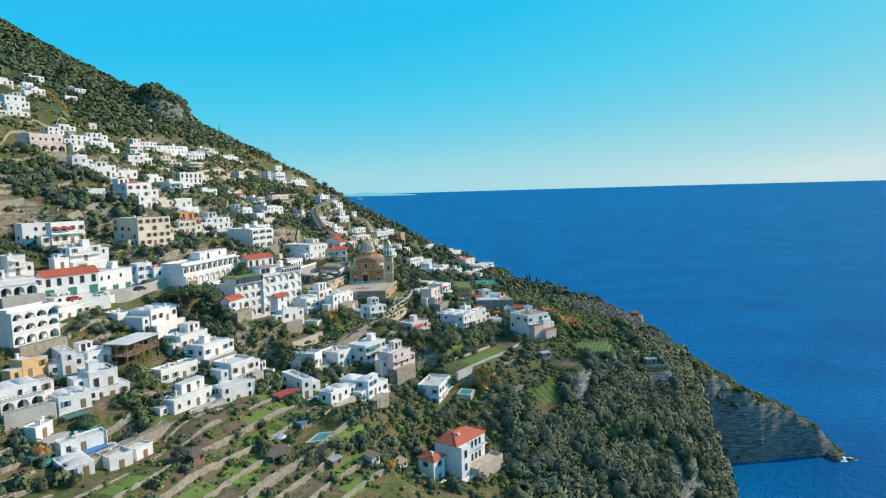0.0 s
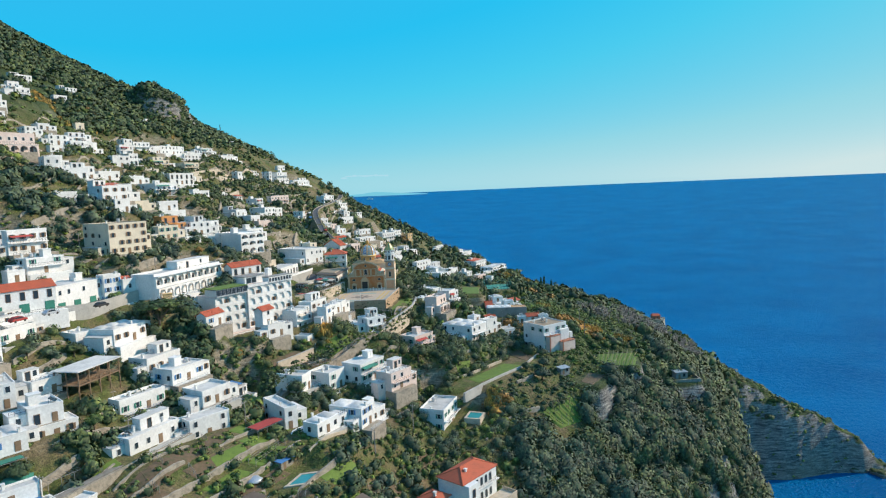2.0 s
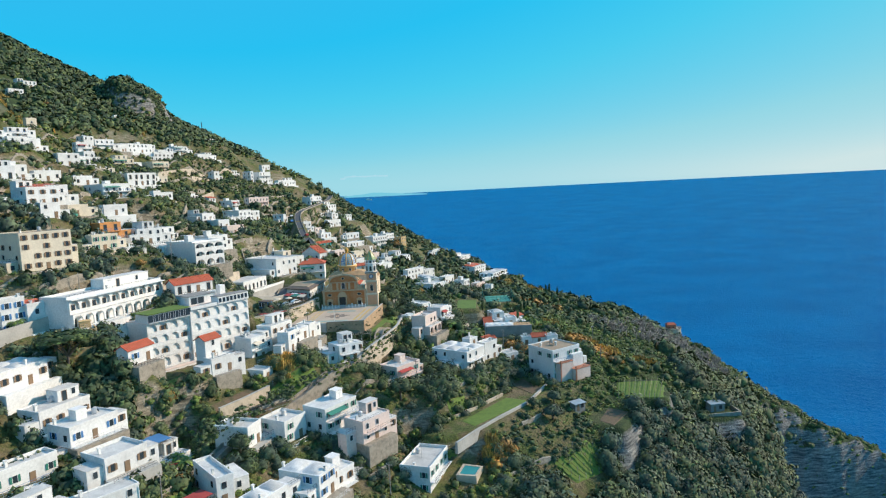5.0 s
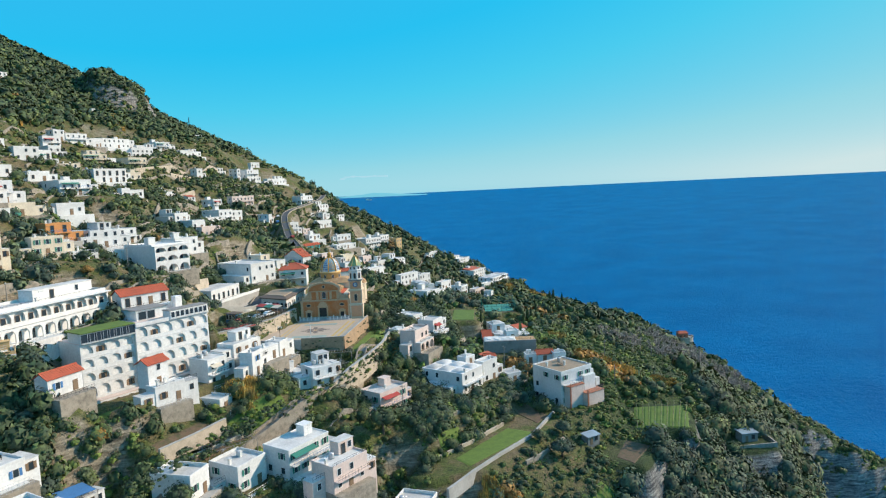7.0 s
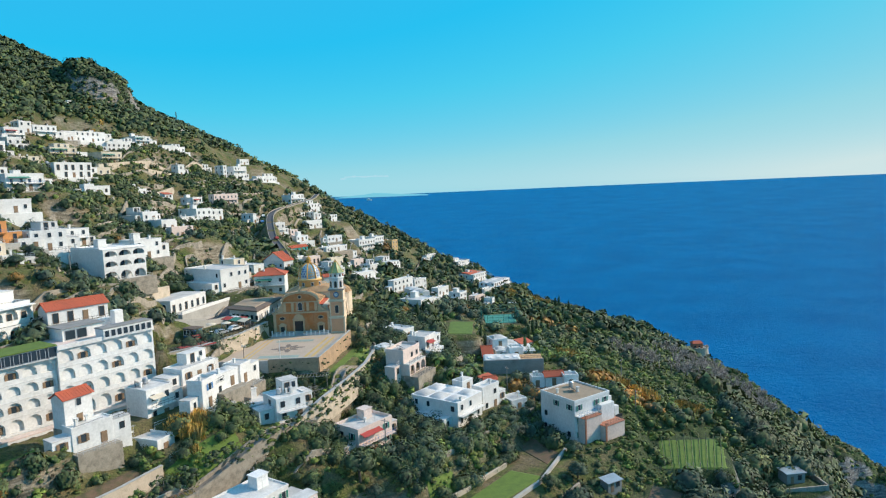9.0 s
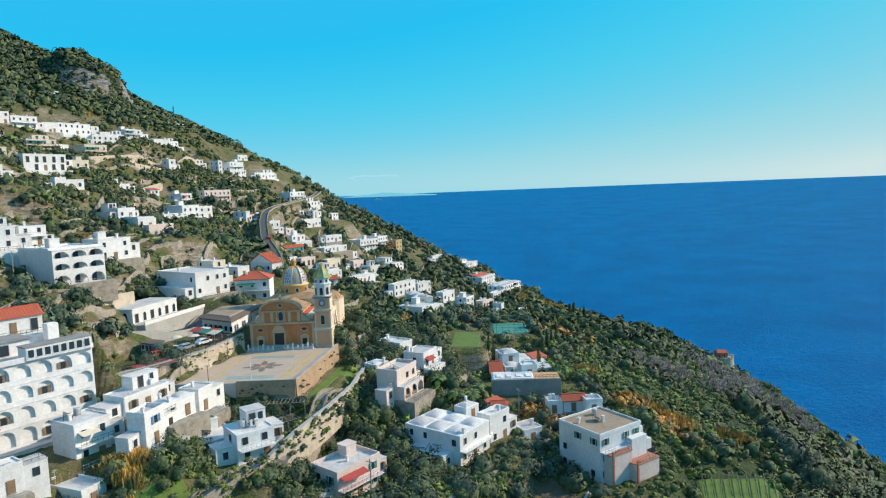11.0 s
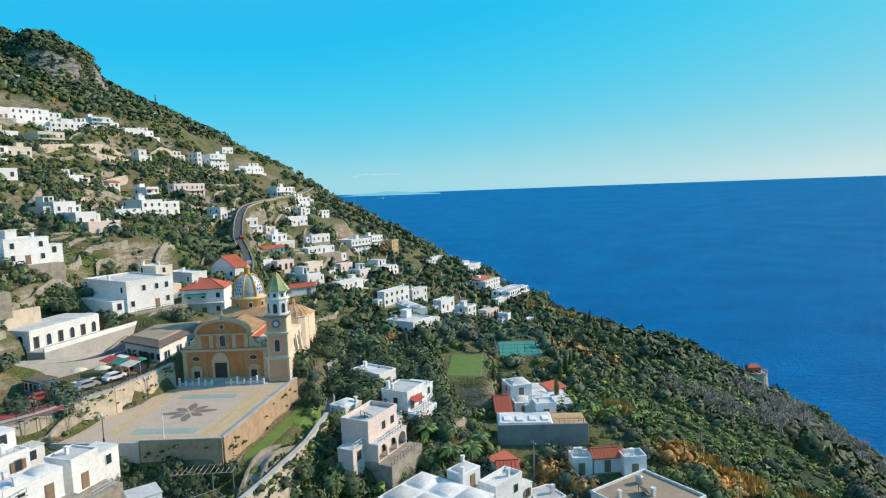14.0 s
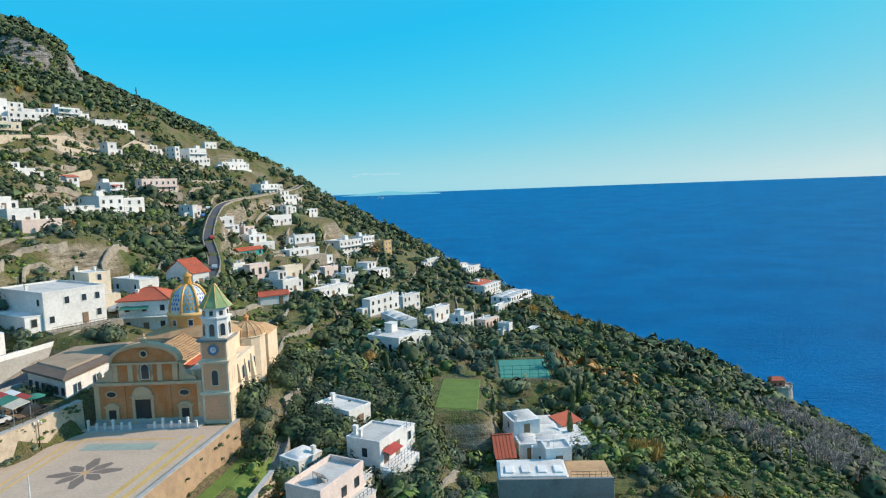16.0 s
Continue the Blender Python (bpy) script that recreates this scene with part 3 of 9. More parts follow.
plot("f", -34.8, 520.0, 113.1, 60, 11.9, 14.2, 4.8)
plot("f", -16.2, 625.9, 106.0, 60, 17.0, 3.9, 4.1)
plot("f", -109.2, 496.1, 146.7, 60, 2.6, 9.8, 5.1)
plot("f", -122.3, 392.1, 154.0, 60, 7.1, 11.3, 3.3)
plot("v", 22.8, 332.9, 103.6, 6, 6.9, 16.0, 4.4)
plot("g", 16.3, 330.0, 104.7, 6, 3.2, 8.7, 2.8)
plot("g", 15.3, 296.5, 106.7, 6, 3.3, 3.5, 2.8)
plot("f", 29.1, 304.6, 104.7, 6, 3.6, 3.5, 2.8)
plot("g", 32.9, 304.7, 105.1, 6, 5.3, 3.5, 2.8)
plot("f", 38.0, 303.3, 105.0, 6, 4.1, 3.5, 2.8)
plot("f", -6.3, 377.1, 113.9, 59, 10.0, 10.3, 4.3)
plot("f", -2.3, 460.6, 105.0, 60, 10.9, 4.1, 4.6)
plot("f", 9.1, 453.5, 103.0, 60, 7.1, 6.5, 4.7)
plot("f", 25.7, 455.4, 99.6, 60, 2.9, 4.5, 4.3)
plot("f,p", 17.0, 462.0, 101.1, 60, 9.6, 3.9, 3.5)
plot("f", -40.2, 462.3, 115.1, 60, 7.8, 6.2, 4.0)
plot("L", -95.5, 231.5, 133.5, 75, 35.0, 9.0, 7.5)
plot("g", -81.0, 262.5, 136.2, 53, 13.0, 5.0, 3.3)
plot("f,o,a", -95.5, 226.0, 129.8, 35, 9.0, 6.0, 2.9)
plot("P", -90.5, 178.0, 118.5, 78, 13.8, 7.0, 6.6)
plot("V", -76.9, 312.9, 128.6, 78, 17.9, 8.9, 3.6)
plot("H", 2.4, 187.6, 78.4, 51, 14.9, 8.6, 10.0)
plot("h", -4.5, 183.5, 78.6, 53, 5.5, 6.0, 7.0)
plot("g,d", -123.2, 194.4, 136.1, 52, 16.7, 5.7, 6.7)
plot("f,d", -114.3, 209.8, 134.4, 76, 17.7, 12.1, 7.1)
plot("f", -133.6, 194.9, 143.2, 54, 4.9, 8.2, 5.6)
plot("f,a", -129.2, 182.8, 138.8, 52, 10.1, 14.3, 4.4)
plot("A", -117.0, 168.4, 127.5, 70, 13.9, 4.2, 9.0)
plot("f,w", -115.7, 186.4, 129.8, 76, 11.5, 9.2, 4.0)
plot("f", -114.0, 308.1, 149.2, 52, 9.8, 14.6, 5.8)
plot("g", -75.5, 221.6, 125.4, 71, 8.1, 3.7, 3.9)
plot("f,o", -107.6, 158.8, 121.2, 76, 4.4, 4.2, 4.6)
plot("v,a", -104.4, 144.4, 117.7, 54, 9.3, 7.6, 4.9)
plot("f,r", -144.8, 303.9, 165.7, 54, 8.1, 16.0, 7.3)
plot("f", -272.3, 435.6, 233.0, 62, 9.1, 7.8, 7.3)
plot("f", -233.9, 350.5, 216.3, 55, 10.4, 8.3, 6.7)
plot("f", -303.4, 482.1, 252.1, 62, 12.1, 9.8, 5.4)
plot("f", -261.9, 386.5, 235.3, 61, 6.5, 7.1, 3.8)
plot("f", -169.4, 296.6, 179.5, 52, 6.4, 6.2, 5.9)
plot("f", -163.4, 297.7, 176.3, 52, 11.1, 8.9, 4.4)
plot("f", -178.9, 369.4, 184.3, 61, 10.3, 4.4, 5.8)
plot("f", -212.2, 361.3, 204.5, 59, 5.9, 7.0, 3.4)
plot("f", -211.5, 500.0, 198.9, 62, 18.3, 12.3, 5.9)
plot("f,c,a", -164.9, 420.7, 172.0, 62, 16.1, 5.3, 6.8)
plot("f", -191.7, 578.9, 196.2, 62, 12.8, 10.3, 3.6)
plot("f", -196.3, 468.0, 186.3, 62, 9.6, 7.7, 3.5)
plot("f", -94.1, 488.1, 139.2, 56, 6.9, 4.6, 7.4)
plot("W", 16.0, 316.2, 105.4, 0, 18.0, 11.0, 4.6)
plot("f,G", 36.8, 281.0, 98.0, 36, 12.8, 12.0, 10.2)
plot("v", -8.6, 401.9, 113.2, 29, 5.3, 15.5, 4.6)
plot("v", 31.7, 542.2, 93.8, 62, 25.8, 11.4, 5.2)
plot("f,r", 18.9, 568.2, 96.2, 62, 20.2, 11.7, 5.0)
plot("f", 8.3, 656.8, 95.4, 62, 20.5, 11.3, 4.7)
plot("f", -52.9, 601.9, 121.4, 62, 11.6, 9.3, 6.7)
plot("f", -192.4, 568.9, 195.3, 62, 12.5, 10.0, 4.5)
plot("f,c", -197.6, 453.0, 186.4, 62, 14.1, 11.3, 5.5)
plot("f", -115.3, 304.8, 150.0, 52, 6.0, 3.7, 3.1)
plot("f", -104.4, 201.1, 125.7, 68, 5.7, 6.7, 3.2)
plot("f", -117.4, 188.7, 131.5, 76, 10.9, 8.8, 3.2)
plot("f", -84.3, 494.7, 135.2, 54, 8.9, 7.2, 3.0)
plot("f", -72.4, 523.5, 131.7, 53, 12.5, 3.1, 3.7)
plot("f", -52.7, 458.4, 120.1, 62, 9.6, 7.7, 3.5)
plot("f", -41.8, 490.4, 116.0, 59, 8.2, 6.6, 4.2)
plot("f", -190.7, 365.7, 191.5, 60, 6.3, 6.9, 5.4)
plot("f", -103.1, 607.7, 148.4, 62, 13.7, 11.0, 6.4)
plot("f", -222.5, 467.9, 202.0, 62, 6.5, 7.6, 5.9)
plot("f", -249.3, 557.6, 227.0, 62, 6.5, 6.1, 3.2)
plot("f", -116.9, 614.1, 156.0, 62, 14.1, 9.5, 6.1)
plot("f", -92.5, 472.0, 137.1, 60, 7.7, 6.2, 3.2)
plot("f", -105.6, 311.9, 144.6, 53, 6.5, 3.4, 3.0)
plot("f", -155.0, 448.5, 165.0, 62, 8.7, 7.1, 3.5)
plot("f", -119.3, 422.8, 150.3, 62, 10.2, 3.5, 3.8)
plot("f", -109.0, 289.3, 146.0, 54, 4.9, 4.8, 3.7)
plot("f", -161.8, 351.0, 174.3, 57, 8.4, 6.8, 3.4)
plot("f", -148.9, 270.0, 165.9, 56, 7.6, 3.6, 3.9)
plot("f", -136.2, 326.8, 160.6, 56, 9.9, 4.0, 3.7)

# flat places cut into the slope: middle x, y, height, half sizes, turn
STEP = 2.0
PADS = [(-37.5, 300.0, 120.6, 15.0, 16.5, 0.0), (-36.0, 333.0, 120.6, 14.0, 18.0, 0.0), (-64.0, 318.0, 124.9, 13.0, 16.0, 0.0), (-60.3, 297.0, 124.8, 5.0, 17.0, -22.0), (-35.1, 172.8, 98.3, 4.0, 5.0, -20.0),
        (-22.3, 298.0, 117.0, 2.6, 16.0, -6.5), (-68.0, 252.0, 118.4, 12.0, 22.0, -30.0), (15.0, 256.0, 98.1, 6.0, 25.0, -35.5), (6.0, 230.0, 90.4, 6.0, 4.5, 20.0), (93.5, 286.0, 83.6, 6.0, 4.5, 8.0), (52.3, 261.0, 92.8, 5.0, 8.0, -33.0), (24.7, 379.0, 109.7, 7.5, 10.5, 0.0), (9.0, 350.0, 113.2, 5.0, 12.0, 0.0), (66.0, 285.0, 93.4, 9.0, 9.5, -15.0),
        (-69.4, 233.2, 117.2, 3.5, 6.5, -25.0), (-53.7, 232.0, 112.8, 3.4, 8.5, -25.0), (-48.0, 231.5, 110.1, 2.6, 8.5, -33.0)]


def land(x, y):
    """Height of the finished ground at arrays x, y."""
    x, y = np.atleast_1d(np.asarray(x, float)), np.atleast_1d(np.asarray(y, float))
    # buttresses and gullies of the seaward cliffs
    out = smooth(118, 150, x) * smooth(335, 352, y) * (1 - smooth(385, 410, y))
    z = rises(x, y + out * (swell(x, 0 * y, 17, 71) * 4.0 + swell(x, 0 * y, 4.5, 72) * 1.6))
    z = z + out * smooth(2, 6, z) * np.sin(0.85 * z + 2.2 * swell(x, y, 16, 73)) * 0.95
    wild = smooth(30, 70, x) + smooth(185, 205, z) + smooth(560, 620, y)
    wild = np.clip(wild, 0, 1)
    cliff = smooth(2, 20, z) * (1 - smooth(70, 88, z))
    z = z + swell(x, y, 22, 3) * (1.6 + 2.5 * wild * (z > 3)) + swell(x, y, 6, 5) * (0.3 + 0.6 * wild)
    z = z + cliff * (swell(x, y, 9, 8) * 4.0 + swell(x, y * 1.0, 3.5, 9) * 1.6)
    # the crag on the shoulder
    r = np.hypot((x + 261) / 26, (y - 622) / 34)
    z = z + 17.5 * (1 - smooth(0.62, 1.0, r)) + 3 * swell(x, y, 7, 12) * (1 - smooth(0.7, 1.2, r))
    # the knob at the end of the spur
    z = z + 6.5 * (1 - smooth(0.45, 1.0, np.hypot((x - 216) / 13, (y - 374) / 10)))
    # terraces: level treads between the heights k * STEP
    base = rises(x, y)
    k = np.floor(base / STEP)
    f = base / STEP - k
    flight = (k + 0.5 + np.clip((f - 0.5) * 0.55, -0.5, 0.5)) * STEP + swell(x, y, 9, 6) * 0.3
    tame = (1 - wild) * smooth(86, 90, base) * (1 - smooth(165, 185, base))
    z = z * (1 - tame) + flight * tame
    # each building stands on its own level
    num, den = np.zeros_like(z), np.full_like(z, 0.06)
    for kind, hx, hy, hz, yaw, w, d, h in PLOTS:
        c, s = math.cos(radians(yaw)), math.sin(radians(yaw))
        u, v = (x - hx) * c + (y - hy) * s, -(x - hx) * s + (y - hy) * c
        du, dv = np.maximum(np.maximum(-u, u - w), 0), np.maximum(np.maximum(-v, v - d), 0)
        far = np.hypot(du, dv)
        k = np.exp(-(far / 7.0) ** 2) * np.where(far < 0.6, 6.0, 1.0)
        num += k * (hz - z)
        den += k
    z = z + num / den
    for px, py, pz, a, b, turn in PADS:
        c, s = math.cos(radians(turn)), math.sin(radians(turn))
        u, v = (x - px) * c + (y - py) * s, -(x - px) * s + (y - py) * c
        far = np.hypot(np.maximum(np.abs(u) - a, 0), np.maximum(np.abs(v) - b, 0))
        k = 1 - smooth(0.0, 2.0 if pz > 115 else 4.5, far)
        z = z * (1 - k) + (pz - 0.15) * k
    return z


def line(a, b, step):
    return list(np.arange(a, b, step))


XS = np.array(line(-1000, -330, 20) + line(-330, -200, 5) + line(-200, -150, 2.2) + line(-150, 60, 1.4) + line(60, 130, 1.9) + line(130, 262, 1.6) + line(262, 500, 20))
YS = np.array(line(-400, 60, 14) + line(60, 110, 4.0) + line(110, 346, 1.5) + line(346, 384, 0.7) + line(384, 420, 1.5) + line(420, 640, 3.0) + line(640, 900, 6) + line(900, 1700, 25))
gx, gy = np.meshgrid(XS, YS)
LAND = land(gx.ravel(), gy.ravel()).reshape(gx.shape)

# the garden slope above the villa has weathered to an even fall
even = ((smooth(-34, -22, gx) * (1 - smooth(36, 48, gx))) * smooth(172, 182, gy) * (1 - smooth(222, 236, gy)))
for _ in range(40):
    mean = LAND.copy()
    mean[1:-1, 1:-1] = (LAND[:-2, 1:-1] + LAND[2:, 1:-1] + LAND[1:-1, :-2] + LAND[1:-1, 2:]) / 4
    LAND = LAND * (1 - even) + mean * even

# the road that climbs away behind the church lies in a bed of its own
ROAD = [(-65, 322, 125.2), (-67, 345, 127.4), (-63, 372, 129.0), (-64, 398, 130.6), (-71.5, 424, 133.0), (-79, 441, 136.4), (-86.5, 456.5, 140.0), (-93, 475, 144.2), (-98.9, 494, 147.8), (-103, 512, 151.2), (-105.5, 535, 153.2), (-107, 570, 154.6), (-109, 615, 156.4), (-112, 665, 158.6), (-120, 720, 162)]
for (ax_, ay_, az_), (bx_, by_, bz_) in zip(ROAD[4:], ROAD[5:]):
    ll = (bx_ - ax_) ** 2 + (by_ - ay_) ** 2
    along = np.clip(((gx - ax_) * (bx_ - ax_) + (gy - ay_) * (by_ - ay_)) / ll, 0, 1)
    away = np.hypot(gx - ax_ - along * (bx_ - ax_), gy - ay_ - along * (by_ - ay_))
    bed = az_ + along * (bz_ - az_) - 0.1
    k = (1 - smooth(2.5, 7.0, away))
    LAND = LAND * (1 - k) + bed * k


def ground_at(x, y):
    """Height of the ground mesh at one place."""
    i = int(np.clip(np.searchsorted(XS, x) - 1, 0, len(XS) - 2))
    j = int(np.clip(np.searchsorted(YS, y) - 1, 0, len(YS) - 2))
    s, t = (x - XS[i]) / (XS[i + 1] - XS[i]), (y - YS[j]) / (YS[j + 1] - YS[j])
    return float((LAND[j, i] * (1 - s) + LAND[j, i + 1] * s) * (1 - t) + (LAND[j + 1, i] * (1 - s) + LAND[j + 1, i + 1] * s) * t)


def grounds_at(x, y):
    """The same for arrays."""
    i = np.clip(np.searchsorted(XS, x) - 1, 0, len(XS) - 2)
    j = np.clip(np.searchsorted(YS, y) - 1, 0, len(YS) - 2)
    s, t = (x - XS[i]) / (XS[i + 1] - XS[i]), (y - YS[j]) / (YS[j + 1] - YS[j])
    return (LAND[j, i] * (1 - s) + LAND[j, i + 1] * s) * (1 - t) + (LAND[j + 1, i] * (1 - s) + LAND[j + 1, i + 1] * s) * t


def grid_mesh(name, x, y, z, material, soft=False):
    rows, cols = z.shape
    me = bpy.data.meshes.new(name)
    k = np.arange(rows * cols).reshape(rows, cols)
    q = np.stack([k[:-1, :-1], k[:-1, 1:], k[1:, 1:], k[1:, :-1]], -1).reshape(-1, 4)
    me.vertices.add(rows * cols)
    me.vertices.foreach_set("co", np.stack([x, y, z], -1).astype(np.float32).ravel())
    me.loops.add(q.size)
    me.loops.foreach_set("vertex_index", q.ravel().astype(np.int32))
    me.polygons.add(len(q))
    me.polygons.foreach_set("loop_start", np.arange(0, q.size, 4, dtype=np.int32))
    me.update(calc_edges=True)
    me.validate()
    me.materials.append(material)
    if soft:
        me.polygons.foreach_set("use_smooth", [True] * len(me.polygons))
    return me


tagged(new("ground", grid_mesh("ground", gx, gy, LAND, GROUND)), "terraced green hillside with stone banks and limestone cliffs", "hillside", kind="structure")

# the sea: one sheet, lifted a little towards its rim so that it meets the horizon where it does
rr = np.concatenate([np.linspace(0, 700, 20), np.linspace(760, 4880, 60)])
aa = np.linspace(0, 2 * np.pi, 145)
ra, an = np.meshgrid(rr, aa)
sea = new("sea", grid_mesh("sea", ra * np.cos(an), 100 + ra * np.sin(an), 131.0 * np.clip((ra - 900) / 3980, 0, 1) ** 1.6, SEA, True))
tagged(sea, "deep blue open sea with small ripples", "sea", kind="structure")

# ---- houses ----
def window_meshes(w, h, frame_material, shutter=None, arch=False):
    """Frame, pane and shutter of one kind of window, facing -y, its sill's middle at the origin."""
    f, p, leaf = Shape(), Shape(), None
    t = 0.10
    inner = [(-w / 2, 0), (w / 2, 0), (w / 2, h)]
    outer = [(-w / 2 - t, -t), (w / 2 + t, -t), (w / 2 + t, h)]
    if arch:
        inner += [(w / 2 * math.cos(math.pi * j / 8), h + w / 2 * math.sin(math.pi * j / 8)) for j in range(1, 8)]
        outer += [((w / 2 + t) * math.cos(math.pi * j / 8), h + (w / 2 + t) * math.sin(math.pi * j / 8)) for j in range(1, 8)]
    else:
        outer[2] = (w / 2 + t, h + t)
    inner.append((-w / 2, h))
    outer.append((-w / 2 - t, h if arch else h + t))
    f.loft([[(x, y, z) for x, z in ring] for ring, y in ((inner, 0.0), (inner, -0.09), (outer, -0.09), (outer, 0.0))], False)
    p.loft([[(x, y, z) for x, z in inner] for y in (-0.02, -0.04)])
    if shutter:
        leaf = Shape().box(0.1, -0.14, 0.02, 0.1 + w / 2, -0.095, h, 0.01).mesh("shutter", shutter)
    return f.mesh("window", frame_material), p.mesh("pane", GLASS), leaf, w


WINDOWS = {
    "plain": window_meshes(0.95, 1.35, WHITE),
    "brown": window_meshes(0.9, 1.4, WOOD, WOOD),
    "green": window_meshes(0.9, 1.4, WHITE, GREEN_PAINT),
    "blue": window_meshes(1.0, 1.4, WHITE, BLUE_PAINT),
    "tall": window_meshes(1.1, 2.2, WOOD),
    "wide": window_meshes(2.0, 1.9, METAL),
    "arch": window_meshes(1.2, 1.7, WHITE, None, True),
    "dark": window_meshes(0.8, 1.1, DARKWOOD),
}
gd = Shape().box(-1.25, -0.12, 0, 1.25, 0.0, 2.5, 0.02)
for k in range(6):
    gd.box(-1.2, -0.15, 0.1 + k * 0.4, 1.2, -0.10, 0.38 + k * 0.4)
GARAGE = gd.mesh("garage_door", GREEN_PAINT)
dr = Shape().box(-0.5, -0.1, 0, 0.5, 0, 2.1, 0.02)
dr.box(-0.6, -0.07, 0, -0.5, 0, 2.2).box(0.5, -0.07, 0, 0.6, 0, 2.2).box(-0.6, -0.07, 2.1, 0.6, 0, 2.2)
DOOR = dr.mesh("door", WOOD)
tank = Shape().turned(0, 0, [(0.55, 0.25), (0.6, 0.3), (0.6, 1.2), (0.45, 1.35), (0.1, 1.4)], 12)
for a in (-0.4, 0.4):
    tank.box(a - 0.05, -0.45, 0, a + 0.05, 0.45, 0.26)
TANK = tank.mesh("water_tank", METAL)
sol = Shape()
sol.loft([[(-0.9, -0.7, 0.25 + k), (0.9, -0.7, 0.25 + k), (0.9, 0.7, 1.1 + k), (-0.9, 0.7, 1.1 + k)] for k in (0, 0.08)])
for a in (-0.8, 0.8):
    sol.bar((a, 0.65, 0), (a, 0.65, 1.05), 0.04)
    sol.bar((a, -0.65, 0), (a, -0.65, 0.25), 0.04)
SOLAR = sol.mesh("solar_panel", GLASS)
ch = Shape().box(-0.3, -0.3, -0.2, 0.3, 0.3, 1.1, 0.03).box(-0.4, -0.4, 1.1, 0.4, 0.4, 1.22)
for a in (-0.22, 0.22):
    ch.box(a - 0.06, -0.3, 1.22, a + 0.06, 0.3, 1.4)
ch.box(-0.4, -0.4, 1.4, 0.4, 0.4, 1.5)
CHIMNEY = ch.mesh("chimney", WHITE)
an = Shape().bar((0, 0, 0), (0, 0, 2.6), 0.03)
for k in range(5):
    an.bar((-0.45 + 0.05 * k, -0.5 + 0.25 * k, 2.4), (0.45 - 0.05 * k, -0.5 + 0.25 * k, 2.4), 0.015, 4)
an.bar((0, -0.6, 2.4), (0, 0.6, 2.4), 0.02, 4)
ANTENNA = an.mesh("antenna", METAL)


def put(name, mesh, parent, x, y, z, turn=0.0, scale=1.0):
    ob = part(name, mesh, None, parent)
    ob.matrix_local = pose(x, y, z, 0, 0, turn) @ Matrix.Diagonal((scale, scale, scale, 1))
    return ob


def put_window(kind, parent, x, y, z, turn=0.0):
    frame_mesh, pane_mesh, leaf, w = WINDOWS[kind]
    win = put("window", frame_mesh, parent, x, y, z, turn)
    part("pane", pane_mesh, None, win)
    if leaf and not (parent and parent.location.y > 290):
        for side in (-w - 0.2, w / 2):
            put("shutter", leaf, win, side, 0, 0)


def railing(parent, x0, y0, x1, y1, z, material=IRON, high=1.0):
    s = Shape()
    n = max(2, int(math.hypot(x1 - x0, y1 - y0) / 0.9))
    for k in range(n + 1):
        x, y = x0 + (x1 - x0) * k / n, y0 + (y1 - y0) * k / n
        s.bar((x, y, z), (x, y, z + high), 0.03, 4)
    for hgt in (0.5, 1.0):
        s.bar((x0, y0, z + high * hgt), (x1, y1, z + high * hgt), 0.035, 4)
    part("railing", s, material, parent)


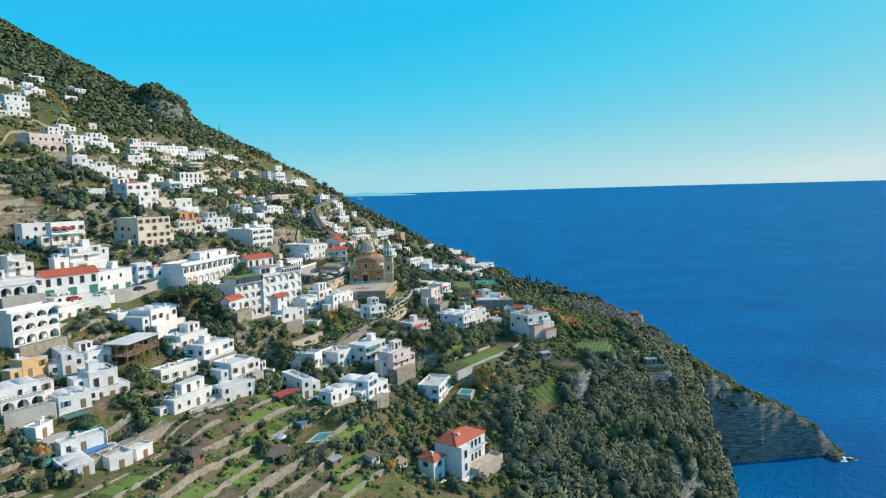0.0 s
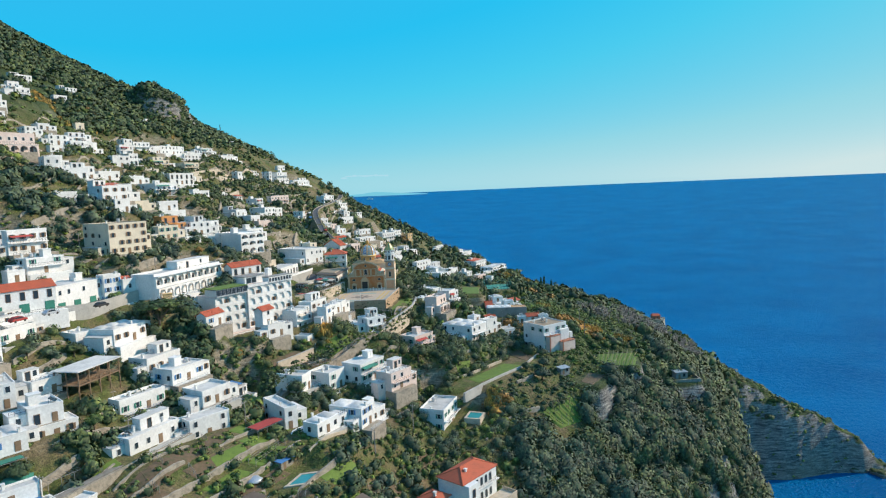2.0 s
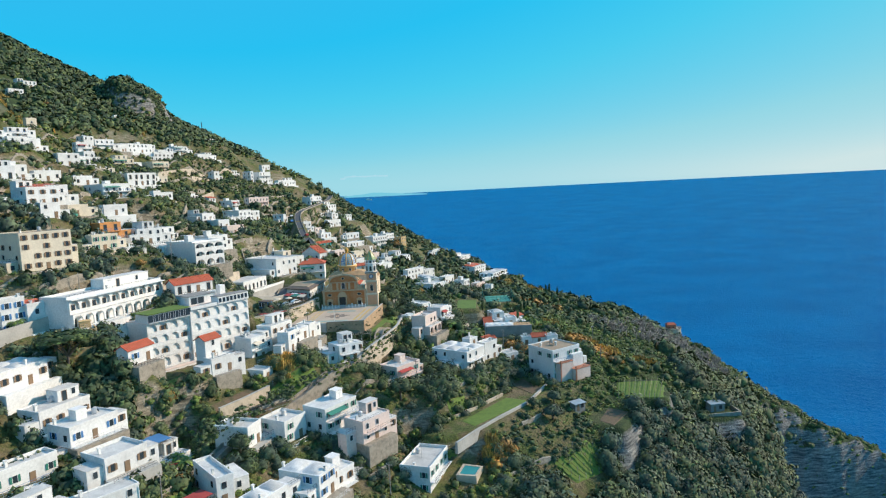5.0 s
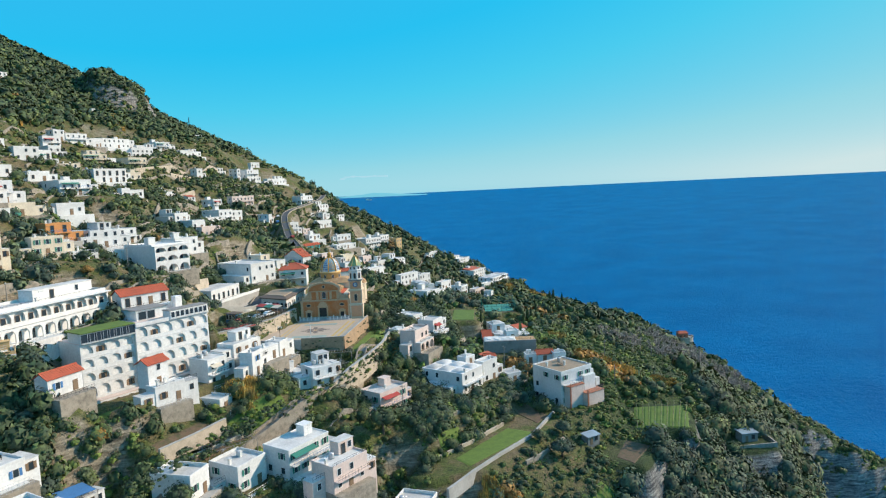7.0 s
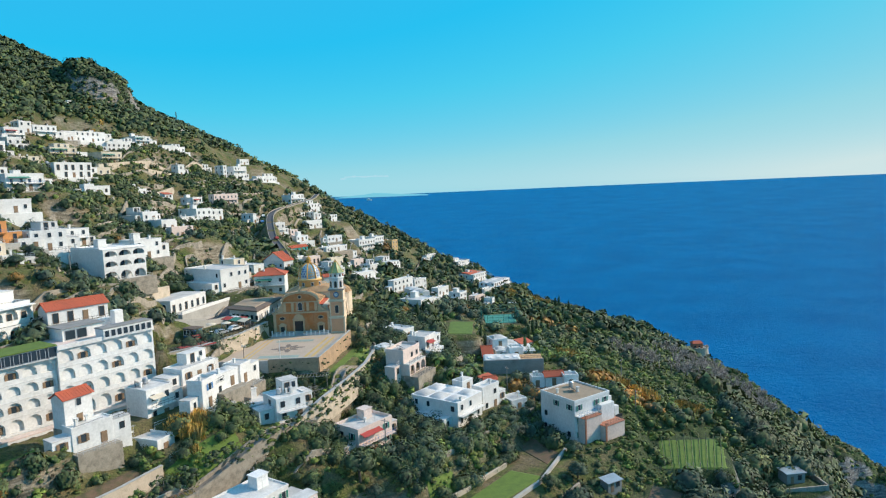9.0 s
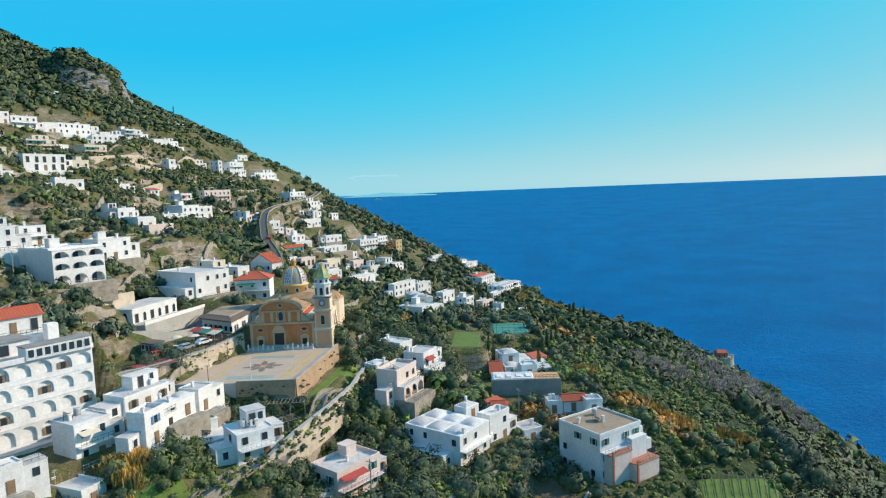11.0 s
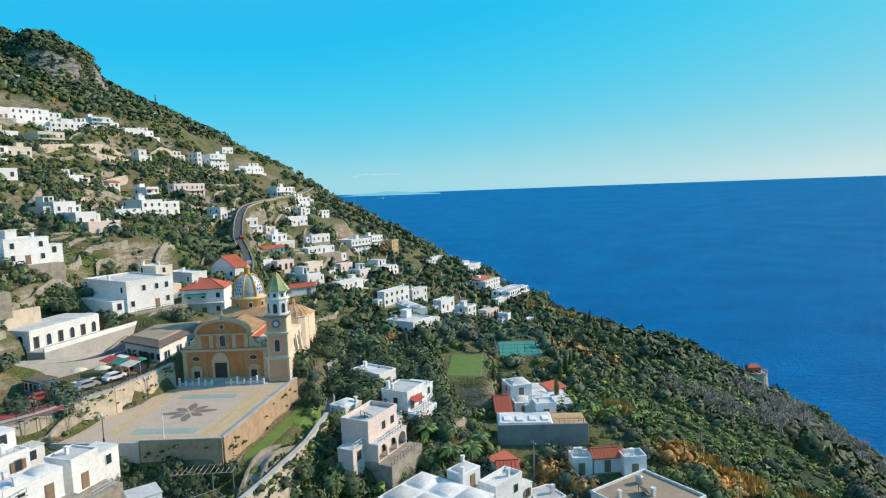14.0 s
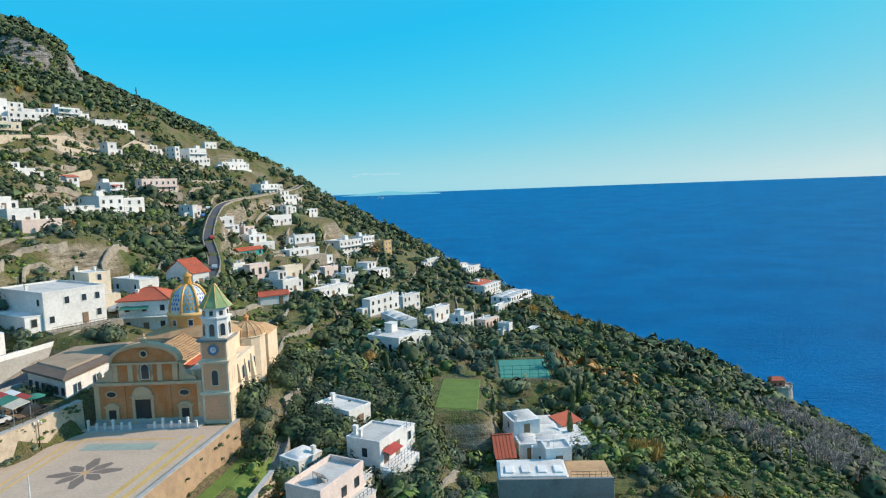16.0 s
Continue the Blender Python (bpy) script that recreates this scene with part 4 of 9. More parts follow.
def roof_flat(home, w, d, h, rng, material, deck=ROOF):
    part("roof", Shape().box(0.0, 0.0, h - 0.02, w, d, h + 0.12), deck, home)
    rim = Shape()
    top = h + rng.choice((0.35, 0.5, 0.8))
    for a, b, c, e in ((-0.05, -0.05, w + 0.05, 0.2), (-0.05, d - 0.2, w + 0.05, d + 0.05), (-0.05, 0.2, 0.2, d - 0.2), (w - 0.2, 0.2, w + 0.05, d - 0.2)):
        rim.box(a, b, h - 0.1, c, e, top, 0.03)
    part("parapet", rim, material, home)
    if w > 6 and d > 5:
        if rng.random() < 0.35 and h < 8:
            uw, ud, uh = w * rng.uniform(0.4, 0.62), d * rng.uniform(0.4, 0.6), rng.uniform(2.5, 2.9)
            ux = rng.choice((0.02, w - uw - 0.02))
            room = Shape().box(ux, d - ud - 0.02, h, ux + uw, d - 0.02, h + uh, 0.05)
            room.slot = 1
            part("upper_room", room.box(ux - 0.1, d - ud - 0.12, h + uh, ux + uw + 0.1, d + 0.08, h + uh + 0.14, 0.03), [material, ROOF], home)
            put_window("tall", home, ux + uw * 0.3, d - ud - 0.025, h + 0.12)
            put_window("plain", home, ux + uw * 0.72, d - ud - 0.025, h + 1.0)
            if rng.random() < 0.6:
                railing(home, 0.05, 0.02, w - 0.05, 0.02, h + 0.3, rng.choice((IRON, METAL)), 0.8)
        elif rng.random() < 0.5:
            a, b = rng.uniform(0.8, w - 3.6), rng.uniform(d * 0.35, d - 3.0)
            part("stair_hut", Shape().box(a, b, h + 0.1, a + 2.6, b + 2.4, h + 2.4, 0.05).box(a - 0.15, b - 0.15, h + 2.4, a + 2.75, b + 2.55, h + 2.52), material, home)
        if rng.random() < 0.45:
            put("water_tank", TANK, home, rng.uniform(1, w - 1), rng.uniform(d * 0.5, d - 1), h + 0.12, rng.uniform(0, 90))
        if rng.random() < 0.3:
            put("solar_panel", SOLAR, home, rng.uniform(1.5, w - 1.5), rng.uniform(1.5, d - 1.5), h + 0.12, 60)
    for k in range(rng.choice((0, 1, 1, 2))):
        put("chimney", CHIMNEY, home, rng.uniform(0.6, w - 0.6), rng.uniform(d * 0.3, d - 0.5), h + 0.1, 0, rng.uniform(0.7, 1.0))
    if rng.random() < 0.4:
        put("antenna", ANTENNA, home, rng.uniform(0.6, w - 0.6), rng.uniform(0.6, d - 0.6), h + 0.1, rng.uniform(0, 180))


def roof_vault(home, w, d, h, rng, material):
    """Low domed lime vaults, one over each room, within a low rim."""
    n, m = max(1, round(w / 5.0)), max(1, round(d / 5.5))
    part("parapet", Shape().box(-0.05, -0.05, h - 0.15, w + 0.05, d + 0.05, h + 0.12, 0.04), material, home)
    for i in range(n):
        for j in range(m):
            s, g = Shape(), 8
            a, b = w / n, d / m
            x0, y0 = i * a + 0.25, j * b + 0.25
            grid = [[(x0 + (a - 0.5) * p / g, y0 + (b - 0.5) * q / g, h + 0.1 + 0.16 * min(a, b) * (math.sin(math.pi * p / g) * math.sin(math.pi * q / g)) ** 0.7) for p in range(g + 1)] for q in range(g + 1)]
            for q in range(g):
                for p in range(g):
                    s.face(grid[q][p], grid[q][p + 1], grid[q + 1][p + 1], grid[q + 1][p])
            part("roof_vault", s, ROOF, home, smooth=True)
    for k in range(rng.choice((1, 1, 2))):
        put("chimney", CHIMNEY, home, rng.uniform(0.3, w - 0.3), rng.choice((0.3, d - 0.3)), h + 0.1, 0, 0.8)


def roof_gable(home, w, d, h, material, wall, rise=0.28, over=0.35):
    s = Shape()
    r = d / 2 * rise * 2
    n = max(4, int((w + 2 * over) / 0.6))
    comb = [(-over, -0.05)]
    for i in range(n):
        a, b, c = (-over + (w + 2 * over) * (i + q) / n for q in (0, 0.7, 1))
        comb += [(a, 0.16), (b, 0.16), (b, 0.09), (c, 0.09)]
    comb.append((w + over, -0.05))
    low = h - over * rise * 2
    s.loft([[(x, y, z + k) for x, k in comb] for y, z in ((-over, low), (d / 2, h + r), (d + over, low))])
    s.box(-over, d / 2 - 0.15, h + r + 0.02, w + over, d / 2 + 0.15, h + r + 0.26, 0.05)
    part("roof", s, material, home)
    for x in (0.0, w):
        part("gable", Shape().loft([[(a, 0, h - 0.1), (a, d, h - 0.1), (a, d / 2, h + r - 0.06)] for a in (abs(x - 0.25), x)]), wall, home)


def roof_hip(home, w, d, h, material, rise=0.5, over=0.4):
    r = min(w, d) / 2 * rise
    x0, x1, y0, y1 = -over, w + over, -over, d + over
    if w >= d:
        a, b = (d / 2, d / 2), (w - d / 2, d / 2)
    else:
        a, b = (w / 2, w / 2), (w / 2, d - w / 2)
    s = Shape()
    A, B = (*a, h + r), (*b, h + r)
    c = [(x0, y0, h), (x1, y0, h), (x1, y1, h), (x0, y1, h)]
    if w >= d:
        for q in ((c[0], c[1], B, A), (c[1], c[2], B), (c[2], c[3], A, B), (c[3], c[0], A)):
            s.face(*q)
    else:
        for q in ((c[0], c[1], A), (c[1], c[2], B, A), (c[2], c[3], B), (c[3], c[0], A, B)):
            s.face(*q)
    s.box(x0, y0, h - 0.18, x1, y1, h)
    for p, q in ((A, B), (A, c[0]), (B if w >= d else A, c[1]), (B, c[2]), (A if w >= d else B, c[3])):
        s.bar(p, q, 0.14, 6)
    part("roof", s, material, home)


def fronts(home, w, d, h, rng, kinds, floors, arches, doors):
    """Windows and doors on the seaward front and on the end that faces down the coast."""
    fh = h / floors
    kind = rng.choice(("brown", "green", "plain", "plain", "dark", "blue", "tall"))
    for f in range(floors):
        n = max(1, int(w / 2.9))
        for i in range(n):
            if arches and f == 0:
                continue
            x = w * (i + 0.5) / n + rng.uniform(-0.25, 0.25)
            if doors and f == 0:
                if i % 2 == 0:
                    put("garage_door", GARAGE, home, x, -0.005, 0.02)
                continue
            if f == 0 and i == n // 2:
                put("door", DOOR, home, x, -0.005, 0.02)
            elif rng.random() < 0.86:
                put_window("tall" if kind == "tall" and fh > 2.8 else ("plain" if kind == "tall" else kind), home, x, -0.005, f * fh + (0.25 if kind == "tall" else fh * 0.34))
        n = int(d / 3.6)
        for i in range(n):
            if rng.random() < 0.6:
                put_window(rng.choice((kind, "dark")) if kind != "tall" else "plain", home, -0.005, d * (i + 0.5) / n + rng.uniform(-0.4, 0.4), f * fh + fh * 0.34, -90)


COLOURS = {"k": (GREYWALL, "grey"), "t": (TEAL, "teal"), "c": (CREAM, "cream"), "o": (OCHRE, "ochre"), "O": (ORANGE, "orange"), "p": (PINK, "pale pink")}


def house(kind, x, y, z, yaw, w, d, h, seed):
    rng = random.Random(seed)
    flags = kind.split(",")
    wall, tone = next((COLOURS[f] for f in flags if f in COLOURS), (WHITE, "white"))
    floors = max(1, round(h / 3.1))
    form = flags[0]
    roofs = {"f": "a flat parapet roof", "v": "low domed roof vaults", "g": "a red tiled gable roof", "h": "a red tiled hip roof", "H": "red tiled hip roofs", "A": "rows of arched balconies", "L": "two tiers of loggias", "V": "a rounded end", "W": "a walled roof terrace"}
    extra = ", ground-floor arcade" if "a" in flags else (", green doors" if "d" in flags else (", railed balcony" if "w" in flags else ""))
    home = thing("house", pose(x, y, z, 0, 0, yaw), f"{'two-storey' if floors == 2 else 'low' if floors == 1 else 'tall'} {tone} house with {roofs.get(form, 'a flat roof')}{extra}", "house", "village houses")
    body = Shape().box(0, 0, -1.2, w, d, h, 0.04)
    part("wall", body, wall, home)
    part("plinth", Shape().box(-0.12, -0.12, -7.0, w + 0.12, d + 0.12, -0.1, 0.05), STONE if rng.random() < 0.6 else wall, home, "rough stone plinth")
    arches = "a" in flags or form in "AL"
    if form == "v":
        roof_vault(home, w, d, h, rng, wall)
    elif form == "g":
        roof_gable(home, w, d, h, TILE, wall)
    elif form in "hH":
        roof_hip(home, w, d, h, TILE)
        put("chimney", CHIMNEY, home, w * 0.3, d * 0.3, h + 0.6)
    else:
        roof_flat(home, w, d, h, rng, wall, BROWNROOF if "G" in flags or (form == "f" and "c" in flags and h > 7) else ROOF)
    if "G" in flags:
        part("upper_terrace", Shape().box(1.0, -2.4, -9, w * 0.55, -0.01, h * 0.62, 0.05), PINK, home, "pink stepped terrace block")
        part("lower_terrace", Shape().box(w * 0.5, -4.2, -9, w + 0.8, -0.01, h * 0.36, 0.05), PINK, home, "pink stepped terrace block")
        part("side_block", Shape().box(w - 0.02, 1.5, -9, w + 2.6, d * 0.9, h * 0.82, 0.05), wall, home)
        part("side_block", Shape().box(w + 2.58, 0.5, -9, w + 4.2, d * 0.7, h * 0.55, 0.05), wall, home)
        part("terrace_deck", Shape().box(0.9, -2.55, h * 0.62, w * 0.55 + 0.1, -0.02, h * 0.62 + 0.14, 0.03), TERRA, home, "terracotta terrace deck")
        part("terrace_deck", Shape().box(w * 0.5 - 0.1, -4.35, h * 0.36, w + 0.9, -0.02, h * 0.36 + 0.14, 0.03), TERRA, home, "terracotta terrace deck")
        part("corner_pier", Shape().box(1.0, -2.62, -6, 1.5, -2.4, h * 0.62 + 1.0, 0.03), TERRA, home)
        part("corner_pier", Shape().box(w * 0.5, -4.42, -6, w * 0.5 + 0.5, -4.2, h * 0.36 + 1.0, 0.03), TERRA, home)
        part("corner_room", Shape().box(w * 0.62, -1.6, h * 0.36, w, 0.01, h * 0.8, 0.05), wall, home)
        part("garage", Shape().box(w * 0.6, -4.26, -4.6, w + 0.4, -4.2, -2.0), GREEN_PAINT, home, "pale green garage gate")
        railing(home, w * 0.5, -4.1, w + 0.7, -4.1, h * 0.36 + 0.14, IRON)
        railing(home, 1.1, -2.3, w * 0.55, -2.3, h * 0.62 + 0.14, IRON)
        for i in range(3):
            put_window("dark", home, w + 3.2 + i * 0.9, 0.495, h * 0.2)
    if form == "H":
        part("terrace", Shape().box(w * 0.3, -5.2, -10, w + 2.5, -0.15, 2.2, 0.05), CREAMWALL, home, "pale stone terrace wall")
        part("terrace_rail", Shape().box(w * 0.3, -5.2, 2.2, w + 2.5, -5.0, 3.0).box(w + 2.3, -5.0, 2.2, w + 2.5, -0.2, 3.0), CREAMWALL, home)
        part("bay", Shape().box(-0.02, -2.0, -4, w * 0.28, 0.3, h * 0.98, 0.05), WHITE, home)
        put_window("tall", home, w * 0.14, -2.005, h * 0.62)
        put_window("arch", home, w * 0.14, -2.005, h * 0.22)
        for i in range(4):
            put_window("arch", home, w * 0.4 + i * 2.0, -0.02, h * 0.68)
            put_window("arch", home, w * 0.4 + i * 2.0, -0.02, 2.6)
    if "r" in flags:
        s = Shape()
        s.loft([[(w * 0.1, d * 0.3, h + 0.2 + k), (w * 0.9, d * 0.3, h + 0.2 + k), (w * 0.9, d * 0.9, h + 1.3 + k), (w * 0.1, d * 0.9, h + 1.3 + k)] for k in (0, 0.18)])
        s.box(w * 0.12, d * 0.86, h, w * 0.88, d * 0.9, h + 1.3)
        part("lean_to_roof", s, TILE, home, "red tiled lean-to")
    if form in "AL":
        fh = h / floors
        for f in range(floors):
            back = 0.0 if form == "A" else 0.9 * f
            s = Shape().arcade(0, f * fh, w, fh - 0.18, max(2, int(w / 3.4)), 0.85 if f else 0.05, 0.3, 0.3, -1.6 + back, 0.35)
            s.box(0, -1.6 + back, f * fh - 0.18, w, 0.0, f * fh)
            s.box(0, -1.3 + back, f * fh, 0.25, 0.0, (f + 1) * fh - 0.18).box(w - 0.25, -1.3 + back, f * fh, w, 0.0, (f + 1) * fh - 0.18)
            part("arcade", s, wall, home)
            for i in range(max(2, int(w / 3.4))):
                put_window("tall", home, (i + 0.5) * w / max(2, int(w / 3.4)), -0.005, f * fh + 0.02)
        part("canopy", Shape().box(-0.1, -1.7, h - 0.18, w + 0.1, 0.0, h + 0.05), wall, home)
        part("arcade_base", Shape().box(0, -1.6, -6, w, -0.12, -0.18), STONE, home)
    elif arches:
        fh = min(3.0, h / floors)
        n = max(2, int(w / 3.0))
        s = Shape().arcade(0, 0, w, fh - 0.15, n, 0.05, 0.28, 0.3, -1.8, 0.3)
        s.box(0, -1.5, 0, 0.25, 0, fh - 0.15).box(w - 0.25, -1.5, 0, w, 0, fh - 0.15)
        part("arcade", s, wall, home)
        part("terrace_slab", Shape().box(-0.1, -1.9, fh - 0.15, w + 0.1, 0.0, fh + 0.08, 0.02), ROOF, home)
        part("arcade_base", Shape().box(0, -1.8, -6, w, -0.12, -0.02), STONE, home)
        if floors > 1:
            railing(home, 0.1, -1.8, w - 0.1, -1.8, fh + 0.08)
        for i in range(n):
            put_window("tall", home, (i + 0.5) * w / n, -0.005, 0.02)
    if form not in "ALH":
        fronts(home, w, d, h, rng, kind, floors, arches, "d" in flags)
    if ("w" in flags or (floors > 1 and rng.random() < 0.45)) and not arches:
        fh = h / floors
        top = fh * (floors - 1)
        part("balcony", Shape().box(0.2, -1.3, top - 0.16, w - 0.2, 0, top, 0.02), wall, home)
        railing(home, 0.25, -1.25, w - 0.25, -1.25, top, rng.choice((IRON, METAL, BLUE_PAINT)))
        if rng.random() < 0.3:
            part("awning", Shape().loft([[(0.6, 0, top + 2.3), (w * 0.6, 0, top + 2.3), (w * 0.6, 0, top + 2.36), (0.6, 0, top + 2.36)], [(0.6, -1.5, top + 1.8), (w * 0.6, -1.5, top + 1.8), (w * 0.6, -1.5, top + 1.86), (0.6, -1.5, top + 1.86)]]), rng.choice((RED_PAINT, CREAM, GREEN_PAINT)), home)
    # lower rooms built against the house
    if form in "fv" and x < 60 and h > 3.2:
        for side in range(2):
            if rng.random() < (0.8 if y < 400 else 0.45):
                a_w, a_d, a_h = rng.uniform(2.6, 4.6), d * rng.uniform(0.45, 0.9), h * rng.uniform(0.45, 0.78) if h > 5 else h - rng.uniform(0.5, 0.9)
                a_x = w - 0.01 if side == 0 else -a_w + 0.01
                if side == 1:
                    a_w, a_h = min(a_w, 3.4), min(a_h, 3.0)
                    a_x = -a_w + 0.01
                a_y = rng.uniform(0.1, d - a_d)
                wing = Shape().box(a_x, a_y, -5, a_x + a_w, a_y + a_d, a_h, 0.04)
                wing.slot = 1
                part("annex", wing.box(a_x - 0.08, a_y - 0.08, a_h, a_x + a_w + 0.08, a_y + a_d + 0.08, a_h + 0.14, 0.03), [wall, ROOF], home)
                put_window(rng.choice(("plain", "dark", "brown")), home, a_x + a_w / 2, a_y - 0.005, max(0.9, a_h - 2.0))
                if rng.random() < 0.5:
                    railing(home, a_x + 0.1, a_y, a_x + a_w - 0.1, a_y, a_h + 0.14, rng.choice((IRON, METAL)))
    # a terrace in front, held by a wall
    if rng.random() < 0.85 and x < 40:
        t = rng.uniform(2.0, 3.6)
        part("terrace", Shape().box(-0.3, -t - (1.8 if arches else 0), -5.5, w + rng.uniform(0, 2), -0.14 - (1.8 if arches else 0), -0.12, 0.04), rng.choice((STONE, CONCRETE, wall)), home)
        if rng.random() < 0.5:
            railing(home, -0.2, -t + 0.1 - (1.8 if arches else 0), w, -t + 0.1 - (1.8 if arches else 0), -0.12, rng.choice((IRON, METAL)))
    return home


def open_frame(x, y, z, yaw, w, d, h):
    """A roofed timber frame with an open floor."""
    home = thing("timber_shelter", pose(x, y, z, 0, 0, yaw), "open brown timber frame shelter under a flat pale roof", "shelter")
    part("roof", Shape().box(-0.6, -0.6, h - 0.25, w + 0.6, d + 0.6, h, 0.04), ROOF, home)
    part("floor", Shape().box(-0.2, -0.2, h * 0.42, w + 0.2, d + 0.2, h * 0.42 + 0.2), WOOD, home)
    for i in range(5):
        for j in range(3):
            a, b = w * i / 4, d * j / 2
            part("post", Shape().box(a - 0.12, b - 0.12, -3, a + 0.12, b + 0.12, h - 0.25, 0.02), WOOD, home)
    for i in range(4):
        part("brace", Shape().bar((w * i / 4, 0, h * 0.45), (w * (i + 1) / 4, 0, h * 0.75), 0.07), WOOD, home)
    for j in (0, d):
        railing(home, 0, j, w, j, h * 0.42 + 0.2, WOOD)


def rounded_hall(x, y, z, yaw, w, d, h):
    """The low white building with a half-round end and arched doors."""
    home = thing("hall", pose(x, y, z, 0, 0, yaw), "long low white building with arched doors and terrace", "building")
    part("wall", Shape().box(0, 0, -6, w, d, h, 0.05), WHITE, home)
    part("parapet", Shape().box(-0.06, -0.06, h - 0.1, w + 0.06, d + 0.06, h + 0.35, 0.05), WHITE, home)
    part("roof", Shape().box(0.3, 0.3, h, w - 0.3, d - 0.3, h + 0.37), ROOF, home)
    n = int(w / 2.6)
    for i in range(n):
        put_window("arch" if i % 2 else "tall", home, (i + 0.5) * w / n, -0.005, 0.2)
    for i in range(2):
        put_window("arch", home, -0.005, d * (i + 0.5) / 2, 0.6, -90)
    part("terrace", Shape().box(-1, -4.5, -6, w + 8, -0.02, -0.05, 0.05), CONCRETE, home)
    part("terrace_wall", Shape().box(-1, -4.5, -0.05, w + 8, -4.2, 0.85, 0.04), WHITE, home)
    end = [(w + 0.02, d * 0.1), (w + 0.02, d * 0.9)] + [(w + 3.2 * math.sin(math.pi * k / 10), d / 2 + 0.4 * d * math.cos(math.pi * k / 10)) for k in range(1, 10)][::1]
    part("apse", Shape().loft([[(a, b, -5) for a, b in reversed(end)], [(a, b, h * 0.95) for a, b in reversed(end)]]), WHITE, home)


def walled_terrace(x, y, z, yaw, w, d, h):
    home = thing("house", pose(x, y, z, 0, 0, yaw), "low house behind a tall dark grey retaining wall", "house", "village houses")
    part("wall", Shape().box(0, 0, -6, w, 0.6, h, 0.06), GREYWALL, home, "dark weathered render")
    part("body", Shape().box(0, 0.62, -5, w * 0.62, d * 0.7, h - 0.2, 0.05), WHITE, home)
    part("roof", Shape().box(0.4, 1.0, h - 0.2, w * 0.6, d * 0.66, h + 0.05, 0.03), ROOF, home)
    part("terrace", Shape().box(w * 0.63, 0.62, -5, w, d * 0.7, h - 0.5), OLDTILE, home, "terracotta terrace")
    for i in range(4):
        part("skylight", Shape().box(1.2 + i * 2.6, 2.0, h + 0.05, 2.6 + i * 2.6, 4.5, h + 0.3, 0.06), WHITE, home)
    railing(home, w * 0.63, 0.3, w, 0.3, h)


for seed, (kind, hx, hy, hz, yaw, hw, hd, hh) in enumerate(PLOTS):
    if kind == "P":
        open_frame(hx, hy, hz, yaw, hw, hd, hh)
    elif kind == "V":
        rounded_hall(hx, hy, hz, yaw, hw, hd, hh)
    elif kind == "W":
        walled_terrace(hx, hy, hz, yaw, hw, hd, hh)
    else:
        house(kind, hx, hy, hz, yaw, hw, hd, hh, seed)

# ---- the church with its bell tower ----
church = thing("church", pose(-46.8, 314.6, 120.7, 0, 0, 2.2), "ochre baroque church with a majolica dome and bell tower", "church")
f = Shape().box(0, 0, -3, 17, 1.2, 6.4, 0.03)
part("lower_front", f, CHURCH_OCHRE, church, "flaking ochre plaster front")
up = [(3.0, 6.4), (13.4, 6.4), (13.4, 10.0)] + [(8.2 + 5.2 * math.cos(math.pi * k / 14), 10.0 + 2.5 * math.sin(math.pi * k / 14)) for k in range(1, 14)] + [(3.0, 10.0)]
part("upper_front", Shape().loft([[(x, y, z) for x, z in up] for y in (1.1, 0.12)]), CHURCH_OCHRE, church)
arc = [(8.2 + 5.6 * math.cos(math.pi * k / 18), 10.0 + 2.85 * math.sin(math.pi * k / 18)) for k in range(19)]
arc2 = [(8.2 + 5.1 * math.cos(math.pi * k / 18), 9.9 + 2.4 * math.sin(math.pi * k / 18)) for k in range(18, -1, -1)]
part("pediment_moulding", Shape().loft([[(x, y, z) for x, z in arc + arc2] for y in (1.3, -0.2)]), TRIM, church)
for z, out, high, x0, x1 in ((6.3, 0.35, 0.45, -0.2, 17.1), (9.55, 0.25, 0.3, 2.8, 13.6), (0.0, 0.2, 0.9, -0.1, 17.0)):
    c = Shape().box(x0, -out, z, x1, 0.1, z + high, 0.06)
    part("cornice", c, TRIM if z else CONCRETE, church)
for x in (0.0, 4.1, 11.3, 16.2):
    part("pilaster", Shape().box(x, -0.16, 0.9, x + 0.8, 0.05, 6.3, 0.04), CHURCH_OCHRE if x in (4.1, 11.3) else TRIM, church)
for x in (3.1, 5.5, 10.1, 12.5):
    part("pilaster", Shape().box(x, -0.04, 6.85, x + 0.8, 0.2, 9.5, 0.04), TRIM, church)
for s in (-1, 1):
    x0 = 8.2 + s * 5.2
    curl = [(x0, 6.8), (x0 + s * 2.6, 6.8)] + [(x0 + s * (2.5 - 2.4 * k / 6), 7.3 + 2.4 * (k / 6) ** 2.2) for k in range(7)]
    part("volute", Shape().loft([[(x, y, z) for x, z in (curl if s > 0 else curl[::-1])] for y in (0.9, 0.2)]), TRIM, church)
    part("urn", Shape().turned(x0 + s * 2.2, 0.5, [(0.2, 6.8), (0.3, 7.0), (0.15, 7.3), (0.35, 7.7), (0.3, 8.0), (0.05, 8.4)], 10), TRIM, church)
part("finial", Shape().box(7.7, 0.2, 12.6, 8.7, 0.8, 13.1, 0.1).turned(8.2, 0.5, [(0.25, 13.1), (0.4, 13.4), (0.12, 13.8), (0.2, 14.0), (0.05, 14.3)], 10), TRIM, church)


